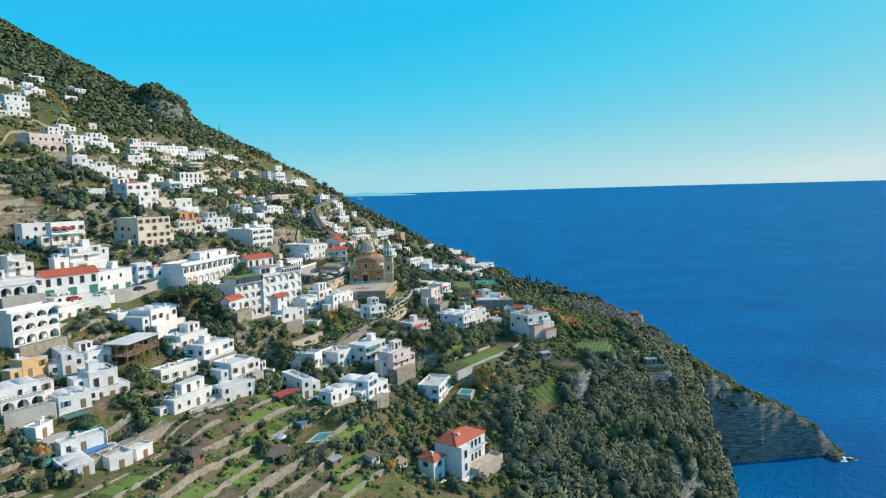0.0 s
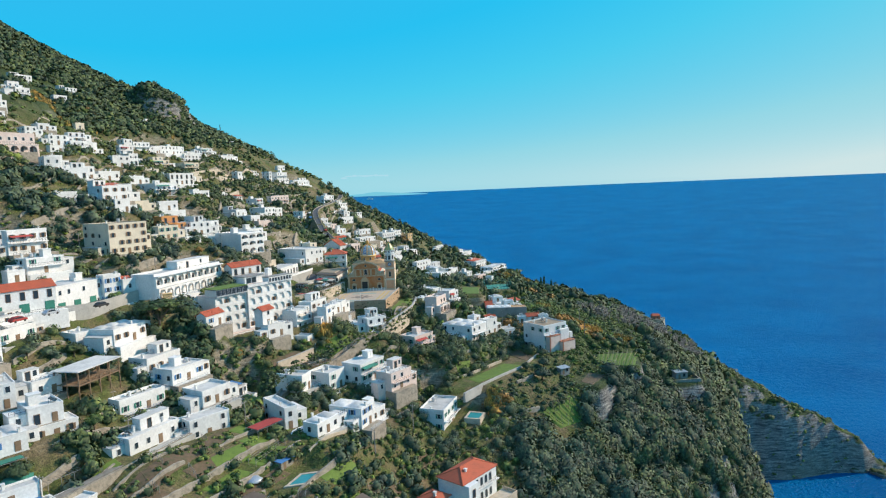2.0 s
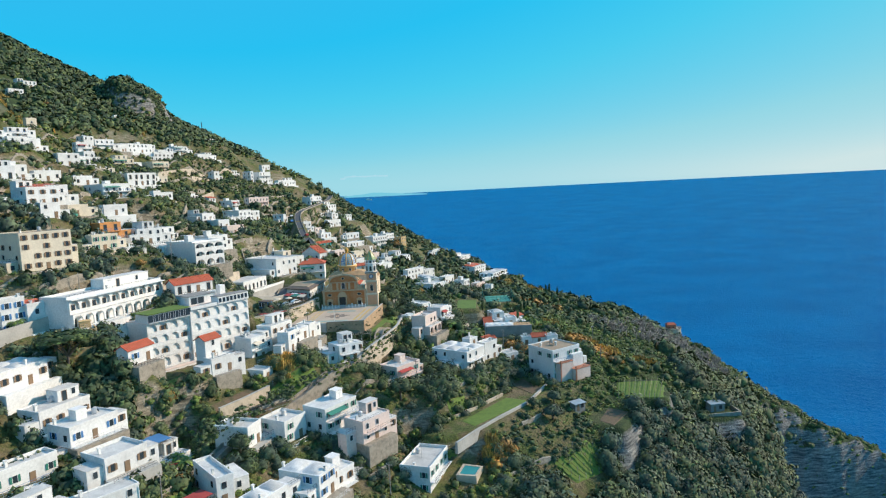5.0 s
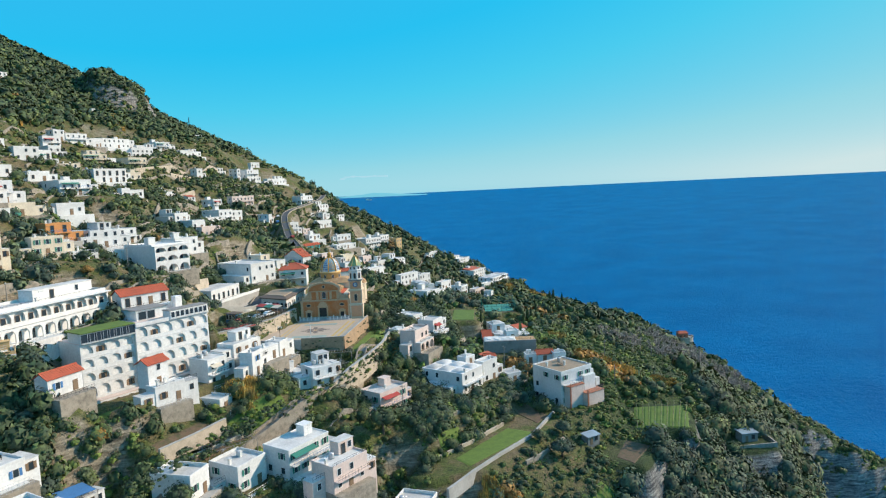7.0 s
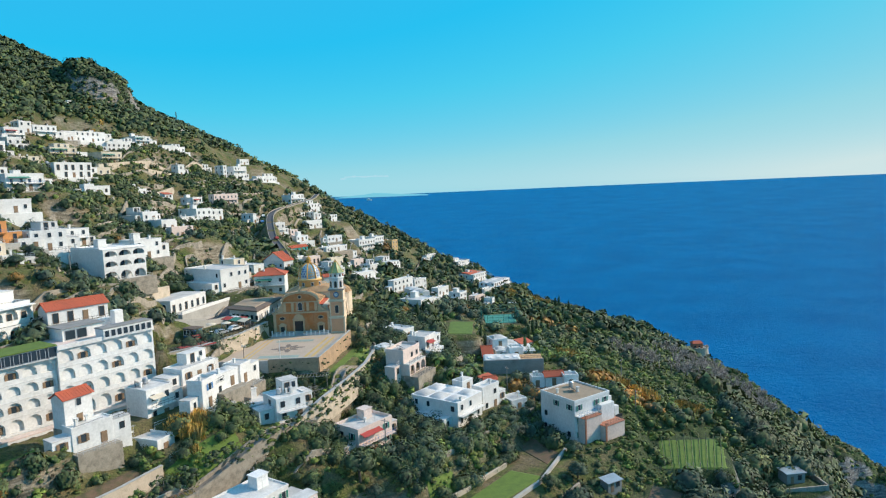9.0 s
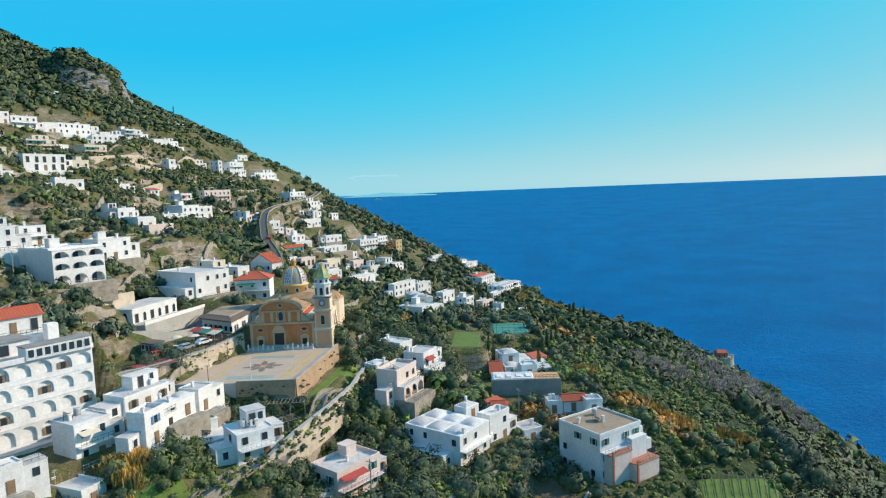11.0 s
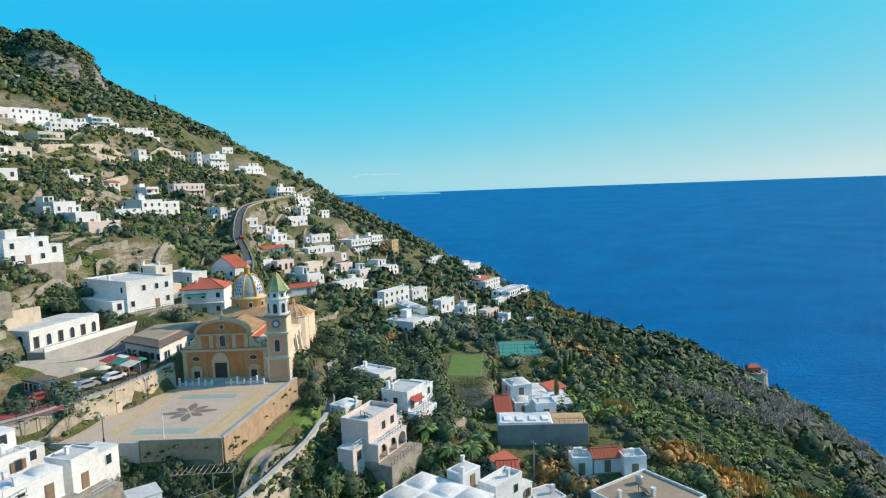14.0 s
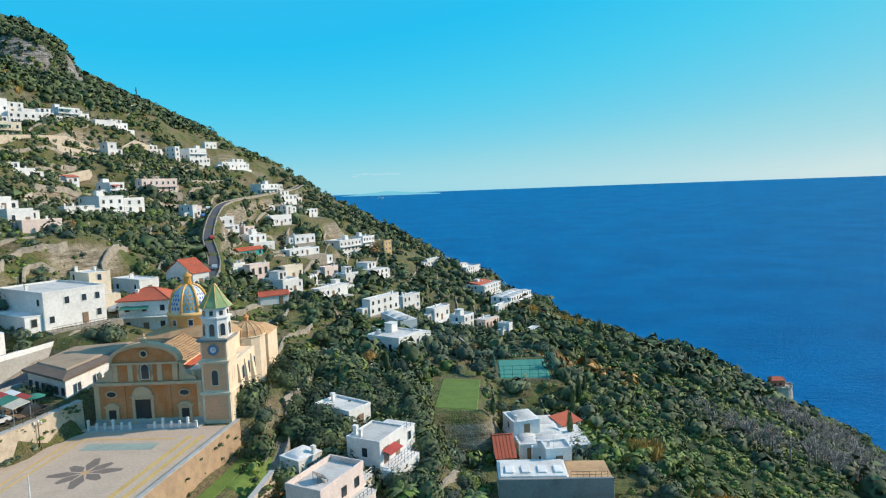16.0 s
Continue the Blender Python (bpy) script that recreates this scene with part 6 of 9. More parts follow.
STREET = [(-128, 192, 137.0), (-120, 205, 136.0), (-111, 217, 134.8), (-105.5, 232, 135.6), (-99, 251, 136.6), (-90, 272, 134.8), (-80, 290, 130.6), (-71.5, 305, 127.2), (-67, 314, 125.6), (-65, 322, 125.2)]
ribbon("street", STREET, 5.5, ASPHALT, "village street on the retaining wall", 0.2, rail=CONCRETE)
ALLEY = [(-24.5, 334, 119.6), (-19.7, 321, 118.6), (-17.4, 312, 117.9), (-17.2, 303, 117.4), (-19, 294, 117.0), (-21.3, 284, 116.8), (-22.8, 268.8, 116.0), (-30, 254, 115.6), (-40, 238, 115.4), (-48, 222, 114.2), (-54, 205, 113.5)]
ALLEY = [(x, y, min(z, ground_at(x, y) + 0.4)) for x, y, z in ALLEY]
ribbon("lane", ALLEY, 2.2, LANE, "narrow grey lane between the gardens", 0.15, rail=STONE)
LOWLANE = [(-84.7, 136.3, 107.4), (-78.8, 149.3, 107.3), (-73.6, 162.9, 107.4), (-68.1, 176.8, 107.5), (-61.0, 194.1, 107.8)]
ribbon("lane", LOWLANE, 1.8, LANE, "narrow concrete lane below the houses", 0.15)
wall_line([(-15.4, 303, 117.6), (-16.2, 291, 117.2), (-19, 278, 116.8), (-22.6, 265.5, 116.3), (-31, 250, ground_at(-31, 250) + 0.6)], 6.0, 0.4, 0.6, CREAMWALL, "tall old stone wall below the lane", cap=CONCRETE)
wall_line([(3.8, 231.5, 98.0), (9.6, 240.1, 98.1), (16.4, 249.0, 98.2), (25.7, 260.4, 98.2), (33.6, 276.5, 98.2)], 2.6, 0.5, 0.6, CONCRETE, "long pale garden wall above the grove")
wall_line([(1.5, 248.7, 98.5), (8.6, 256.2, 98.6), (18.5, 268.6, 98.6)], 2.0, 0.3, 0.5, CREAMWALL, "low rubble wall between pool and lawn")
wall_line([(0.5, 255.5, 99.6), (7.5, 264.5, 99.7), (14.8, 274.3, 99.8)], 3.0, 0.3, 0.5, CREAMWALL, "pale stone wall behind the long pool")
wall_line([(-82.2, 135.2, 107.7), (-77.0, 148.4, 107.4), (-71.7, 162.3, 107.4), (-66.2, 175.9, 107.7), (-59.3, 193.5, 107.8)], 4.0, 0.3, 0.5, STONE, "warm stone terrace wall under the houses")


def patch(name, corners, material, label, category, lift=0.12):
    """A bed draped over the ground between four corners (x, y)."""
    n = 14
    s = Shape()
    c = [Vector(p) for p in corners]
    at = lambda i, j: (c[0].lerp(c[1], i / n)).lerp(c[3].lerp(c[2], i / n), j / n)
    pt = lambda i, j: (at(i, j).x, at(i, j).y, ground_at(at(i, j).x, at(i, j).y) + (lift if 0 < i < n and 0 < j < n else -0.3))
    for j in range(n):
        for i in range(n):
            s.face(pt(i, j), pt(i + 1, j), pt(i + 1, j + 1), pt(i, j + 1))
    return tagged(new(name, s.mesh(name, material)), label, category)


patch("lawn", [(4.0, 340), (13.5, 338), (14.5, 360), (5.0, 362)], LAWN, "bright mown green lawn between garden trees", "lawn")
patch("lawn", [(8.2, 242.5), (28.0, 264.0), (20.0, 268.0), (4.4, 247.2)], LAWN, "narrow green lawn behind the garden wall", "lawn")
patch("lawn", [(-25.5, 284.5), (-22.3, 312), (-19.8, 311), (-23.0, 284)], LAWN, "green garden strip under the square", "lawn")
patch("vegetable_bed", [(55.5, 275), (72, 273), (79, 293), (60, 293)], LAWN, "bright green vine terrace with rows of posts", "field")
patch("vegetable_bed", [(50, 252.6), (58.2, 264.3), (52, 269), (46.4, 257.2)], SOIL, "freshly dug brown garden soil", "field")
patch("vegetable_bed", [(-52, 216), (-40, 238), (-45, 242), (-58, 222)], SOIL, "dry brown terrace garden bed", "field")
patch("vegetable_bed", [(-44, 236), (-34, 250), (-38, 253), (-48, 241)], LAWN, "grassy green terrace below the white houses", "field")
patch("vegetable_bed", [(35.7, 236.5), (49.0, 246.4), (41.0, 249.0), (28.9, 237.5)], LAWN, "small green vine terrace above the wood", "field")
patch("vegetable_bed", [(-51.1, 145.6), (-44.5, 159.1), (-48.9, 161.9), (-56.6, 147.0)], LAWN, "long green terrace below a stone wall", "field")
patch("vegetable_bed", [(-64.3, 155.1), (-53.8, 184.2), (-58.5, 186.9), (-68.8, 158.9)], SOIL, "long brown vegetable terrace with bare canes", "field")
patch("vegetable_bed", [(-22, 300), (-16, 318), (-13, 316), (-18, 298)], LAWN, "rough green plot beside the lane", "field")
patch("vegetable_bed", [(-77.6, 153.3), (-73.0, 163.6), (-75.5, 165.1), (-79.9, 154.6)], LAWN, "small bright green plot below the houses", "field")
patch("vegetable_bed", [(-30.0, 171.7), (-25.2, 181.3), (-28.4, 183.6), (-33.2, 173.8)], LAWN, "bright green plot among shrubs", "field")
patch("vegetable_bed", [(-46.2, 149.7), (-39.0, 160.5), (-41.8, 162.6), (-48.7, 151.4)], SOIL, "dark dug vegetable bed under netting", "field")
patch("vegetable_bed", [(-24.9, 153.4), (-19.6, 162.0), (-23.6, 163.6), (-29.0, 155.5)], LAWN, "grassy plot below a terrace wall", "field")
patch("vegetable_bed", [(-53.9, 167.9), (-48.5, 177.1), (-52.0, 180.2), (-57.3, 170.7)], LAWN, "green vegetable terrace between shrubs", "field")
patch("vegetable_bed", [(28.2, 268.5), (32.6, 274.8), (26.6, 283), (22.0, 279)], SOIL, "dug brown plot beside the tall white house", "field")
patch("lawn", [(2.2, 250.5), (8.0, 257.6), (6.6, 260.0), (0.6, 252.5)], LAWN, "narrow green lawn beside the long pool", "lawn")
patch("lawn", [(-72.4, 226.4), (-66.9, 238.4), (-70.6, 240.2), (-75.2, 229.8)], LAWN, "bright green lawn below the hotel arcade", "lawn")
patch("vegetable_bed", [(-54.6, 224.4), (-48.0, 238.4), (-52.6, 240.6), (-59.2, 226.6)], SOIL, "dry brown terrace bed under the hotel", "field")
patch("vegetable_bed", [(-51.4, 223.8), (-42.6, 237.2), (-45.4, 239.0), (-54.2, 225.6)], DUST, "trodden pale garden terrace with low posts", "field")
wall_line([(-70.4, 223.6, 117.5), (-68.0, 228.0, 117.5), (-63.6, 237.6, 117.5)], 5.5, 0.3, 0.6, RUBBLE, "rough rubble retaining wall under the hotel lawn", cap=CONCRETE)
wall_line([(-54.6, 222.8, 113.1), (-50.6, 230.8, 113.1), (-47.0, 239.6, 113.2)], 4.0, 0.3, 0.5, CREAMWALL, "beige retaining wall of a garden terrace", cap=CONCRETE)
wall_line([(-51.8, 222.2, 110.4), (-46.4, 230.4, 110.4), (-41.4, 238.0, 110.5)], 4.0, 0.3, 0.5, CREAMWALL, "beige retaining wall of a garden terrace")
wall_line([(-92.0, 277.0, 137.6), (-87.0, 292.0, 137.4), (-84.0, 308.5, 136.2), (-82.2, 324.0, 135.4)], 4.5, 0.3, 0.6, CREAMWALL, "long beige retaining wall above the hall")
patch("tennis_court", [(18.0, 370), (31.5, 370), (31.5, 388), (18, 388)], COURT, "green tennis court behind a tall net", "court", 0.2)
fence([(17.6, 369.6, 109.8), (31.9, 369.6, 109.8), (31.9, 388.5, 109.8), (17.6, 388.5, 109.8), (17.6, 369.6, 109.8)], "tall green net fence round the court", GREEN_PAINT, 3.2)


def vine_rows(corners, n, label, leafy):
    """Rows of posts with wires and vines on a bed."""
    c = [Vector((*p, 0)) for p in corners]
    home = thing("vine_trellis", pose(c[0].x, c[0].y, 0), label, "vines")
    for i in range(n):
        a, b = c[0].lerp(c[1], (i + 0.5) / n), c[3].lerp(c[2], (i + 0.5) / n)
        m = max(3, int((b - a).length / 3.2))
        row = Shape()
        last = None
        for j in range(m + 1):
            p = a.lerp(b, j / m)
            z = ground_at(p.x, p.y)
            part("post", Shape().bar((p.x - c[0].x, p.y - c[0].y, z - 0.3), (p.x - c[0].x, p.y - c[0].y, z + 1.7), 0.06, 4), SHADEWOOD, home)
            q = Vector((p.x - c[0].x, p.y - c[0].y, z + 1.0))
            if last is not None:
                row.bar(last, q, 0.1 if leafy else 0.03, 4)
                row.bar(last + Vector((0, 0, 0.6)), q + Vector((0, 0, 0.6)), 0.03, 4)
            last = q
        part("vine", row, VINE if leafy else SHADEWOOD, home)


vine_rows([(56.5, 276), (71, 274), (78, 292), (60.5, 292)], 9, "rows of pale posts with young vines", True)
vine_rows([(-57, 221), (-45, 241.5), (-41, 238.5), (-53, 217)], 3, "bare cane rows on a brown terrace", False)
vine_rows([(35.7, 237.0), (48.5, 246.6), (41.0, 248.4), (29.4, 237.6)], 6, "rows of low vines on a small terrace", True)
vine_rows([(-64.3, 152.4), (-55.0, 168.1), (-57.3, 169.7), (-66.5, 154.2)], 2, "bare cane trellis on a brown terrace", False)
vine_rows([(-67.1, 157.6), (-57.2, 183.7), (-59.0, 184.9), (-68.8, 158.9)], 2, "bare cane trellis along a green terrace", False)


def pool(corners, label):
    x0, y0, z0 = corners[0]
    cx_, cy_ = sum(c[0] for c in corners) / 4, sum(c[1] for c in corners) / 4
    home = thing("swimming_pool", pose(cx_, cy_, z0), label, "pool")
    out = [((x - cx_) * 1.3, (y - cy_) * 1.3) for x, y, z in corners]
    inn = [(x - cx_, y - cy_) for x, y, z in corners]
    part("deck", Shape().loft([[(x, y, -4) for x, y in out], [(x, y, 0.22) for x, y in out], [(x, y, 0.22) for x, y in inn], [(x, y, -0.4) for x, y in inn]], False), CREAMWALL, home)
    part("water", Shape().loft([[(x, y, -0.5) for x, y in inn], [(x, y, 0.12) for x, y in inn]]), POOL, home, "turquoise water")


pool([(7.9, 261.0, 98.2), (10.3, 258.6, 98.2), (17.6, 268.6, 98.2), (15.2, 271.0, 98.2)], "long narrow dark green garden pool in a pale deck")
ZP = ground_at(7.0, 230.0) + 1.2
pool([(4.2, 228.0, ZP), (8.2, 227.0, ZP), (9.7, 231.5, ZP), (5.7, 233.0, ZP)], "small turquoise pool on a walled terrace")
pool([(-38.1, 169.4, 98.3), (-33.6, 170.6, 98.6), (-32.1, 175.8, 98.7), (-36.4, 174.8, 98.3)], "small blue pool among garden terraces")


# ---- the large hotel above the gardens ----
def hotel_block(parent, x0, w, d, h, floors, y0=0.0):
    body = Shape().box(x0, y0, -8, x0 + w, y0 + d, h, 0.05)
    part("wall", body, WHITE, parent)
    fh = h / floors
    n = max(3, int(w / 3.1))
    for f in range(floors):
        part("arcade", Shape().arcade(x0, f * fh, w, fh - 0.16, n, 0.8 if f else 0.3, 0.34, 0.3, y0 - 0.52, 0.3), WHITE, parent)
        part("balcony_floor", Shape().box(x0 - 0.05, y0 - 0.6, f * fh - 0.16, x0 + w + 0.05, y0, f * fh), WHITE, parent)
        part("end_wall", Shape().box(x0, y0 - 0.22, f * fh, x0 + 0.25, y0, (f + 1) * fh - 0.16), WHITE, parent)
        part("end_wall", Shape().box(x0 + w - 0.25, y0 - 0.22, f * fh, x0 + w, y0, (f + 1) * fh - 0.16), WHITE, parent)
        for i in range(n):
            if (i * 5 + f * 3) % 7 < 2:
                put_window("brown", parent, x0 + (i + 0.5) * w / n, y0 - 0.005, f * fh + 0.6)
    part("arcade_base", Shape().box(x0, y0 - 0.52, -8, x0 + w, y0 - 0.02, -0.17), WHITE, parent)
    part("roof", Shape().box(x0, y0 - 0.9, h, x0 + w, y0 + d, h + 0.15), PINK, parent, "pinkish tiled roof terrace")
    rim = Shape().box(x0 - 0.1, y0 - 1.0, h - 0.05, x0 + w + 0.1, y0 - 0.75, h + 0.9, 0.04)
    part("parapet", rim, WHITE, parent)


hotel = thing("hotel", pose(-79.0, 239.5, 119.0, 0, 0, 57), "large white hotel with rows of arched balconies", "hotel")
hotel_block(hotel, 13.0, 20.5, 13.0, 14.6, 4)
hotel_block(hotel, 0.0, 12.9, 12.0, 13.0, 4, 0.8)
part("glass_gallery", Shape().box(0.2, -0.6, 13.15, 12.8, 6.0, 15.6, 0.05), WHITE, hotel)
for i in range(8):
    put_window("wide", hotel, 1.0 + i * 1.55, -0.605, 13.5)
part("gallery_roof", Shape().box(-0.2, -0.9, 15.6, 13.0, 6.5, 15.8), LAWN, hotel, "planted roof terrace")
part("penthouse", Shape().box(17.0, 5.5, 14.75, 25.5, 11.5, 17.4, 0.05), WHITE, hotel)
part("penthouse_roof", Shape().box(16.6, 5.1, 17.4, 25.9, 11.9, 17.6), GREYWALL, hotel)
for i in range(2):
    put_window("wide", hotel, 18.6 + i * 2.4, 5.495, 15.0)
part("sun_roof", Shape().box(22.0, -1.3, 16.9, 33.3, 2.2, 17.1), GREYWALL, hotel, "dark flat sun roof")
part("upper_gallery", Shape().box(22.1, -1.2, 14.75, 33.3, 2.0, 16.9, 0.03), WHITE, hotel)
for i in range(8):
    put_window("plain", hotel, 22.9 + i * 1.35, -1.205, 15.2)
part("lift_tower", Shape().box(29.5, 7.5, 14.75, 31.5, 9.5, 19.0, 0.05), WHITE, hotel)

# lower storeys of the hotel towards the gardens
part("lower_storey", Shape().arcade(-2.0, -4.2, 35.5, 4.0, 11, 0.3, 0.4, 0.4, -2.75, 0.35), WHITE, hotel)
part("lower_terrace", Shape().box(-2.0, -2.8, -0.22, 33.5, -0.92, 0.0), PINK, hotel)
part("lower_back", Shape().box(-2.0, -2.2, -8, 33.5, -1.0, -0.25), CREAM, hotel)
part("lower_base", Shape().box(-2.0, -2.8, -10, 33.5, -2.25, -4.2), CREAM, hotel)

# ---- the hall and the stalls beside the church ----
hall = thing("hall", pose(0, 0, 0), "low hall with a brown flat roof and dark eaves", "building")
rim = [(-62.9, 321.2), (-51.6, 314.6), (-50.4, 340.0), (-63.0, 336.0)]
shr = lambda k: [(-57 + (x + 57) * k, 328 + (y - 328) * k) for x, y in rim]
part("wall", Shape().loft([[(x, y, 119.5) for x, y in shr(0.93)], [(x, y, 127.9) for x, y in shr(0.93)]]), WHITE, hall)
part("roof", Shape().loft([[(x, y, 127.9) for x, y in shr(1.02)], [(x, y, 128.25) for x, y in shr(1.02)], [(x, y, 128.7) for x, y in shr(0.8)]]), DARKTILE, hall)
part("roof_deck", Shape().loft([[(x, y, 128.5) for x, y in shr(0.78)], [(x - 0.4, y, 128.95) for x, y in shr(0.72)]]), BROWNROOF, hall, "brown tiled roof deck")
for k in range(6):
    put_window("dark", hall, -60.6 + 1.75 * k, 319.75 - 1.0 * k, 125.6, -30)
for k in range(4):
    put_window("plain", hall, -51.35 + 0.2 * k, 318.0 + 5 * k, 125.4, 88)
stall_tone = (RED_PAINT, WHITE, GREEN_PAINT, RED_PAINT, CREAM)
for k in range(5):
    st = thing("market_stall", pose(-58.6 + 1.5 * k, 309.0 - 0.9 * k + 1.6 * (k % 2), 125.0, 0, 0, -30), "small open stall under a coloured awning", "stall", "stalls by the church")
    part("awning", Shape().loft([[(-1.6, -1.2, 2.2), (1.6, -1.2, 2.2), (1.6, 1.2, 2.7), (-1.6, 1.2, 2.7)], [(-1.6, -1.2, 2.28), (1.6, -1.2, 2.28), (1.6, 1.2, 2.78), (-1.6, 1.2, 2.78)]]), stall_tone[k], st)
    for a in (-1.5, 1.5):
        for b in (-1.1, 1.1):
            part("post", Shape().bar((a, b, -0.2), (a, b, 2.3), 0.05, 5), METAL, st)
    part("table", Shape().box(-1.2, -0.5, 0.7, 1.2, 0.5, 0.78), WOOD, st)
kiosk = thing("kiosk", pose(-63.5, 296.0, 125.2, 0, 0, -25), "small blue and white glazed kiosk", "kiosk")
part("body", Shape().box(-2, -1.5, -1, 2, 1.5, 2.4, 0.04), BLUE_PAINT, kiosk)
part("roof", Shape().box(-2.3, -1.8, 2.4, 2.3, 1.8, 2.6, 0.04), DARKTILE, kiosk)
for k in range(3):
    put_window("plain", kiosk, -1.3 + 1.3 * k, -1.505, 0.7)


def car(x, y, z, turn, paint, label):
    c = thing("car", pose(x, y, z, 0, 0, turn), label, "car", "parked cars")
    side = [(-2.0, 0.35), (-2.0, 0.85), (-1.75, 0.95), (-1.15, 1.42), (0.55, 1.45), (1.15, 0.95), (1.95, 0.82), (2.05, 0.35)]
    part("body", Shape().loft([[(px, y_ * (0.97 if pz > 1 else 1.0), pz) for px, pz in side] for y_ in (0.82, -0.82)]), paint, c)
    glass = [(-1.62, 0.98), (-1.12, 1.36), (0.5, 1.38), (0.98, 0.98)]
    for y_ in (0.825, -0.835):
        part("side_window", Shape().loft([[(px, y_ + k, pz) for px, pz in glass] for k in (0.0, 0.01)]), GLASS, c)
    part("windscreen", Shape().loft([[(0.62, -0.7, 1.42), (0.62, 0.7, 1.42), (1.17, 0.72, 0.98), (1.17, -0.72, 0.98)], [(0.66, -0.7, 1.44), (0.66, 0.7, 1.44), (1.21, 0.72, 1.0), (1.21, -0.72, 1.0)]]), GLASS, c)
    for a in (-1.25, 1.25):
        for b in (-0.85, 0.68):
            w_ = Shape().loft([[(a + 0.31 * math.cos(2 * math.pi * k / 12), yy, 0.31 + 0.31 * math.sin(2 * math.pi * k / 12)) for k in range(12)] for yy in (b + 0.18, b)])
            part("wheel", w_, DARKWOOD, c)


PAINTS = ((WHITE, "small white parked car"), (IRON, "small dark grey parked car"), (METAL, "small silver parked car"), (RED_PAINT, "small red parked car"), (BLUE_PAINT, "small blue parked car"))
for k, (cx_, cy_, ct) in enumerate(((-54.6, 303.5, 62), (-52.6, 308.0, 66), (-56.8, 298.6, 60), (-60.8, 292.4, 52), (-67.0, 300.0, 70), (-68.3, 360.0, 85), (-66.5, 398.0, 105), (-69.3, 419.0, 112), (-84.6, 455.0, 120), (-102.3, 490.0, 118), (-106, 505.0, 112), (-99.0, 206.0, 70), (-103.4, 190.0, 72), (-106.3, 181.5, 72))):
    tone, text = PAINTS[k % 5]
    near = min(((p, q) for line_ in (ROAD, STREET) for p, q in zip(line_, line_[1:])), key=lambda e: math.hypot((e[0][0] + e[1][0]) / 2 - cx_, (e[0][1] + e[1][1]) / 2 - cy_))
    z_ = 125.0 if 290 < cy_ < 315 else max(ground_at(cx_, cy_), near[0][2] + (near[1][2] - near[0][2]) * min(max((cy_ - near[0][1]) / (near[1][1] - near[0][1]), 0), 1) + 0.25)
    car(cx_, cy_, z_ + 0.02, ct, tone, text)


def lamp_post(x, y, z, high=4.0):
    l = thing("street_lamp", pose(x, y, z), "dark iron lamp post with branching lanterns", "lamp", "lamps of the square")
    part("pole", Shape().turned(0, 0, [(0.16, 0), (0.14, 0.6), (0.07, 0.8), (0.06, high)], 8), IRON, l)
    for k in range(3):
        a = 2 * math.pi * k / 3
        part("arm", Shape().bar((0, 0, high - 0.4), (0.5 * math.cos(a), 0.5 * math.sin(a), high - 0.1), 0.03, 4), IRON, l)
        part("lantern", Shape().turned(0.5 * math.cos(a), 0.5 * math.sin(a), [(0.08, high - 0.1), (0.16, high + 0.1), (0.14, high + 0.3), (0.02, high + 0.4)], 8), WHITE, l)


for px, py in ((-46.0, 284.6), (-49.4, 305.0)):
    lamp_post(px, py, Z0)
flag = thing("flagpole", pose(-37.0, 285.6, Z0), "white flagpole at the edge of the square", "pole")
part("pole", Shape().turned(0, 0, [(0.12, 0), (0.1, 0.5), (0.06, 5.2), (0.02, 5.3)], 8), WHITE, flag)


def pergola(x, y, z, turn, w, d, high, label, cover):
    p = thing("pergola", pose(x, y, z, 0, 0, turn), label, "pergola", "garden pergolas")
    n, m = max(2, int(w / 2.5)), max(2, int(d / 2.5))
    for i in range(n + 1):
        for j in range(m + 1):
            part("post", Shape().bar((w * i / n, d * j / m, -2.0), (w * i / n, d * j / m, high), 0.07, 5), SHADEWOOD, p)
    for i in range(int(w / 0.8) + 1):
        part("pole", Shape().bar((0.8 * i, -0.3, high + 0.05), (0.8 * i, d + 0.3, high + 0.05), 0.05, 4), SHADEWOOD, p)
    for j in range(m + 1):
        part("beam", Shape().bar((-0.3, d * j / m, high), (w + 0.3, d * j / m, high), 0.06, 4), SHADEWOOD, p)
    if cover:
        part("cover", Shape().box(0.2, 0.2, high + 0.12, w - 0.2, d - 0.2, high + 0.18), cover, p)


pergola(-83.0, 152.2, ground_at(-83.0, 152.2), 62, 11, 5, 2.3, "grey pole pergola over a terrace garden", None)
pergola(-83.2, 140.8, ground_at(-83.2, 140.8), 62, 7, 4, 2.3, "grey pole pergola with blue sheeting", BLUE_PAINT)
pergola(-30.0, 271.0, ground_at(-30.0, 271.0), 45, 8, 6, 2.3, "bare pole pergola below the square", None)
pergola(-23.3, 273.5, ground_at(-23.3, 273.5), 50, 7, 5, 2.3, "dark covered pergola beside the lane", DARKTILE)
pergola(-33.0, 278.9, ground_at(-33.0, 278.9), 5, 9, 6, 2.3, "rustic brown pergola under the square", None)
pergola(-49.3, 184.1, ground_at(-49.3, 184.1), 58, 9, 4.5, 2.3, "pergola covered with red sheeting", RED_PAINT)
pergola(-46.0, 226.7, ground_at(-46.0, 226.7), 45, 11, 5, 2.3, "bare pole pergola on a brown terrace", None)
pergola(-44.5, 156.8, ground_at(-44.5, 156.8), 58, 7, 5, 2.3, "dark garden shed roof on poles", DARKTILE)
pergola(-66.6, 206.1, ground_at(-66.6, 206.1), 55, 8, 6, 2.3, "white and blue covered garden pergola", BLUE_PAINT)
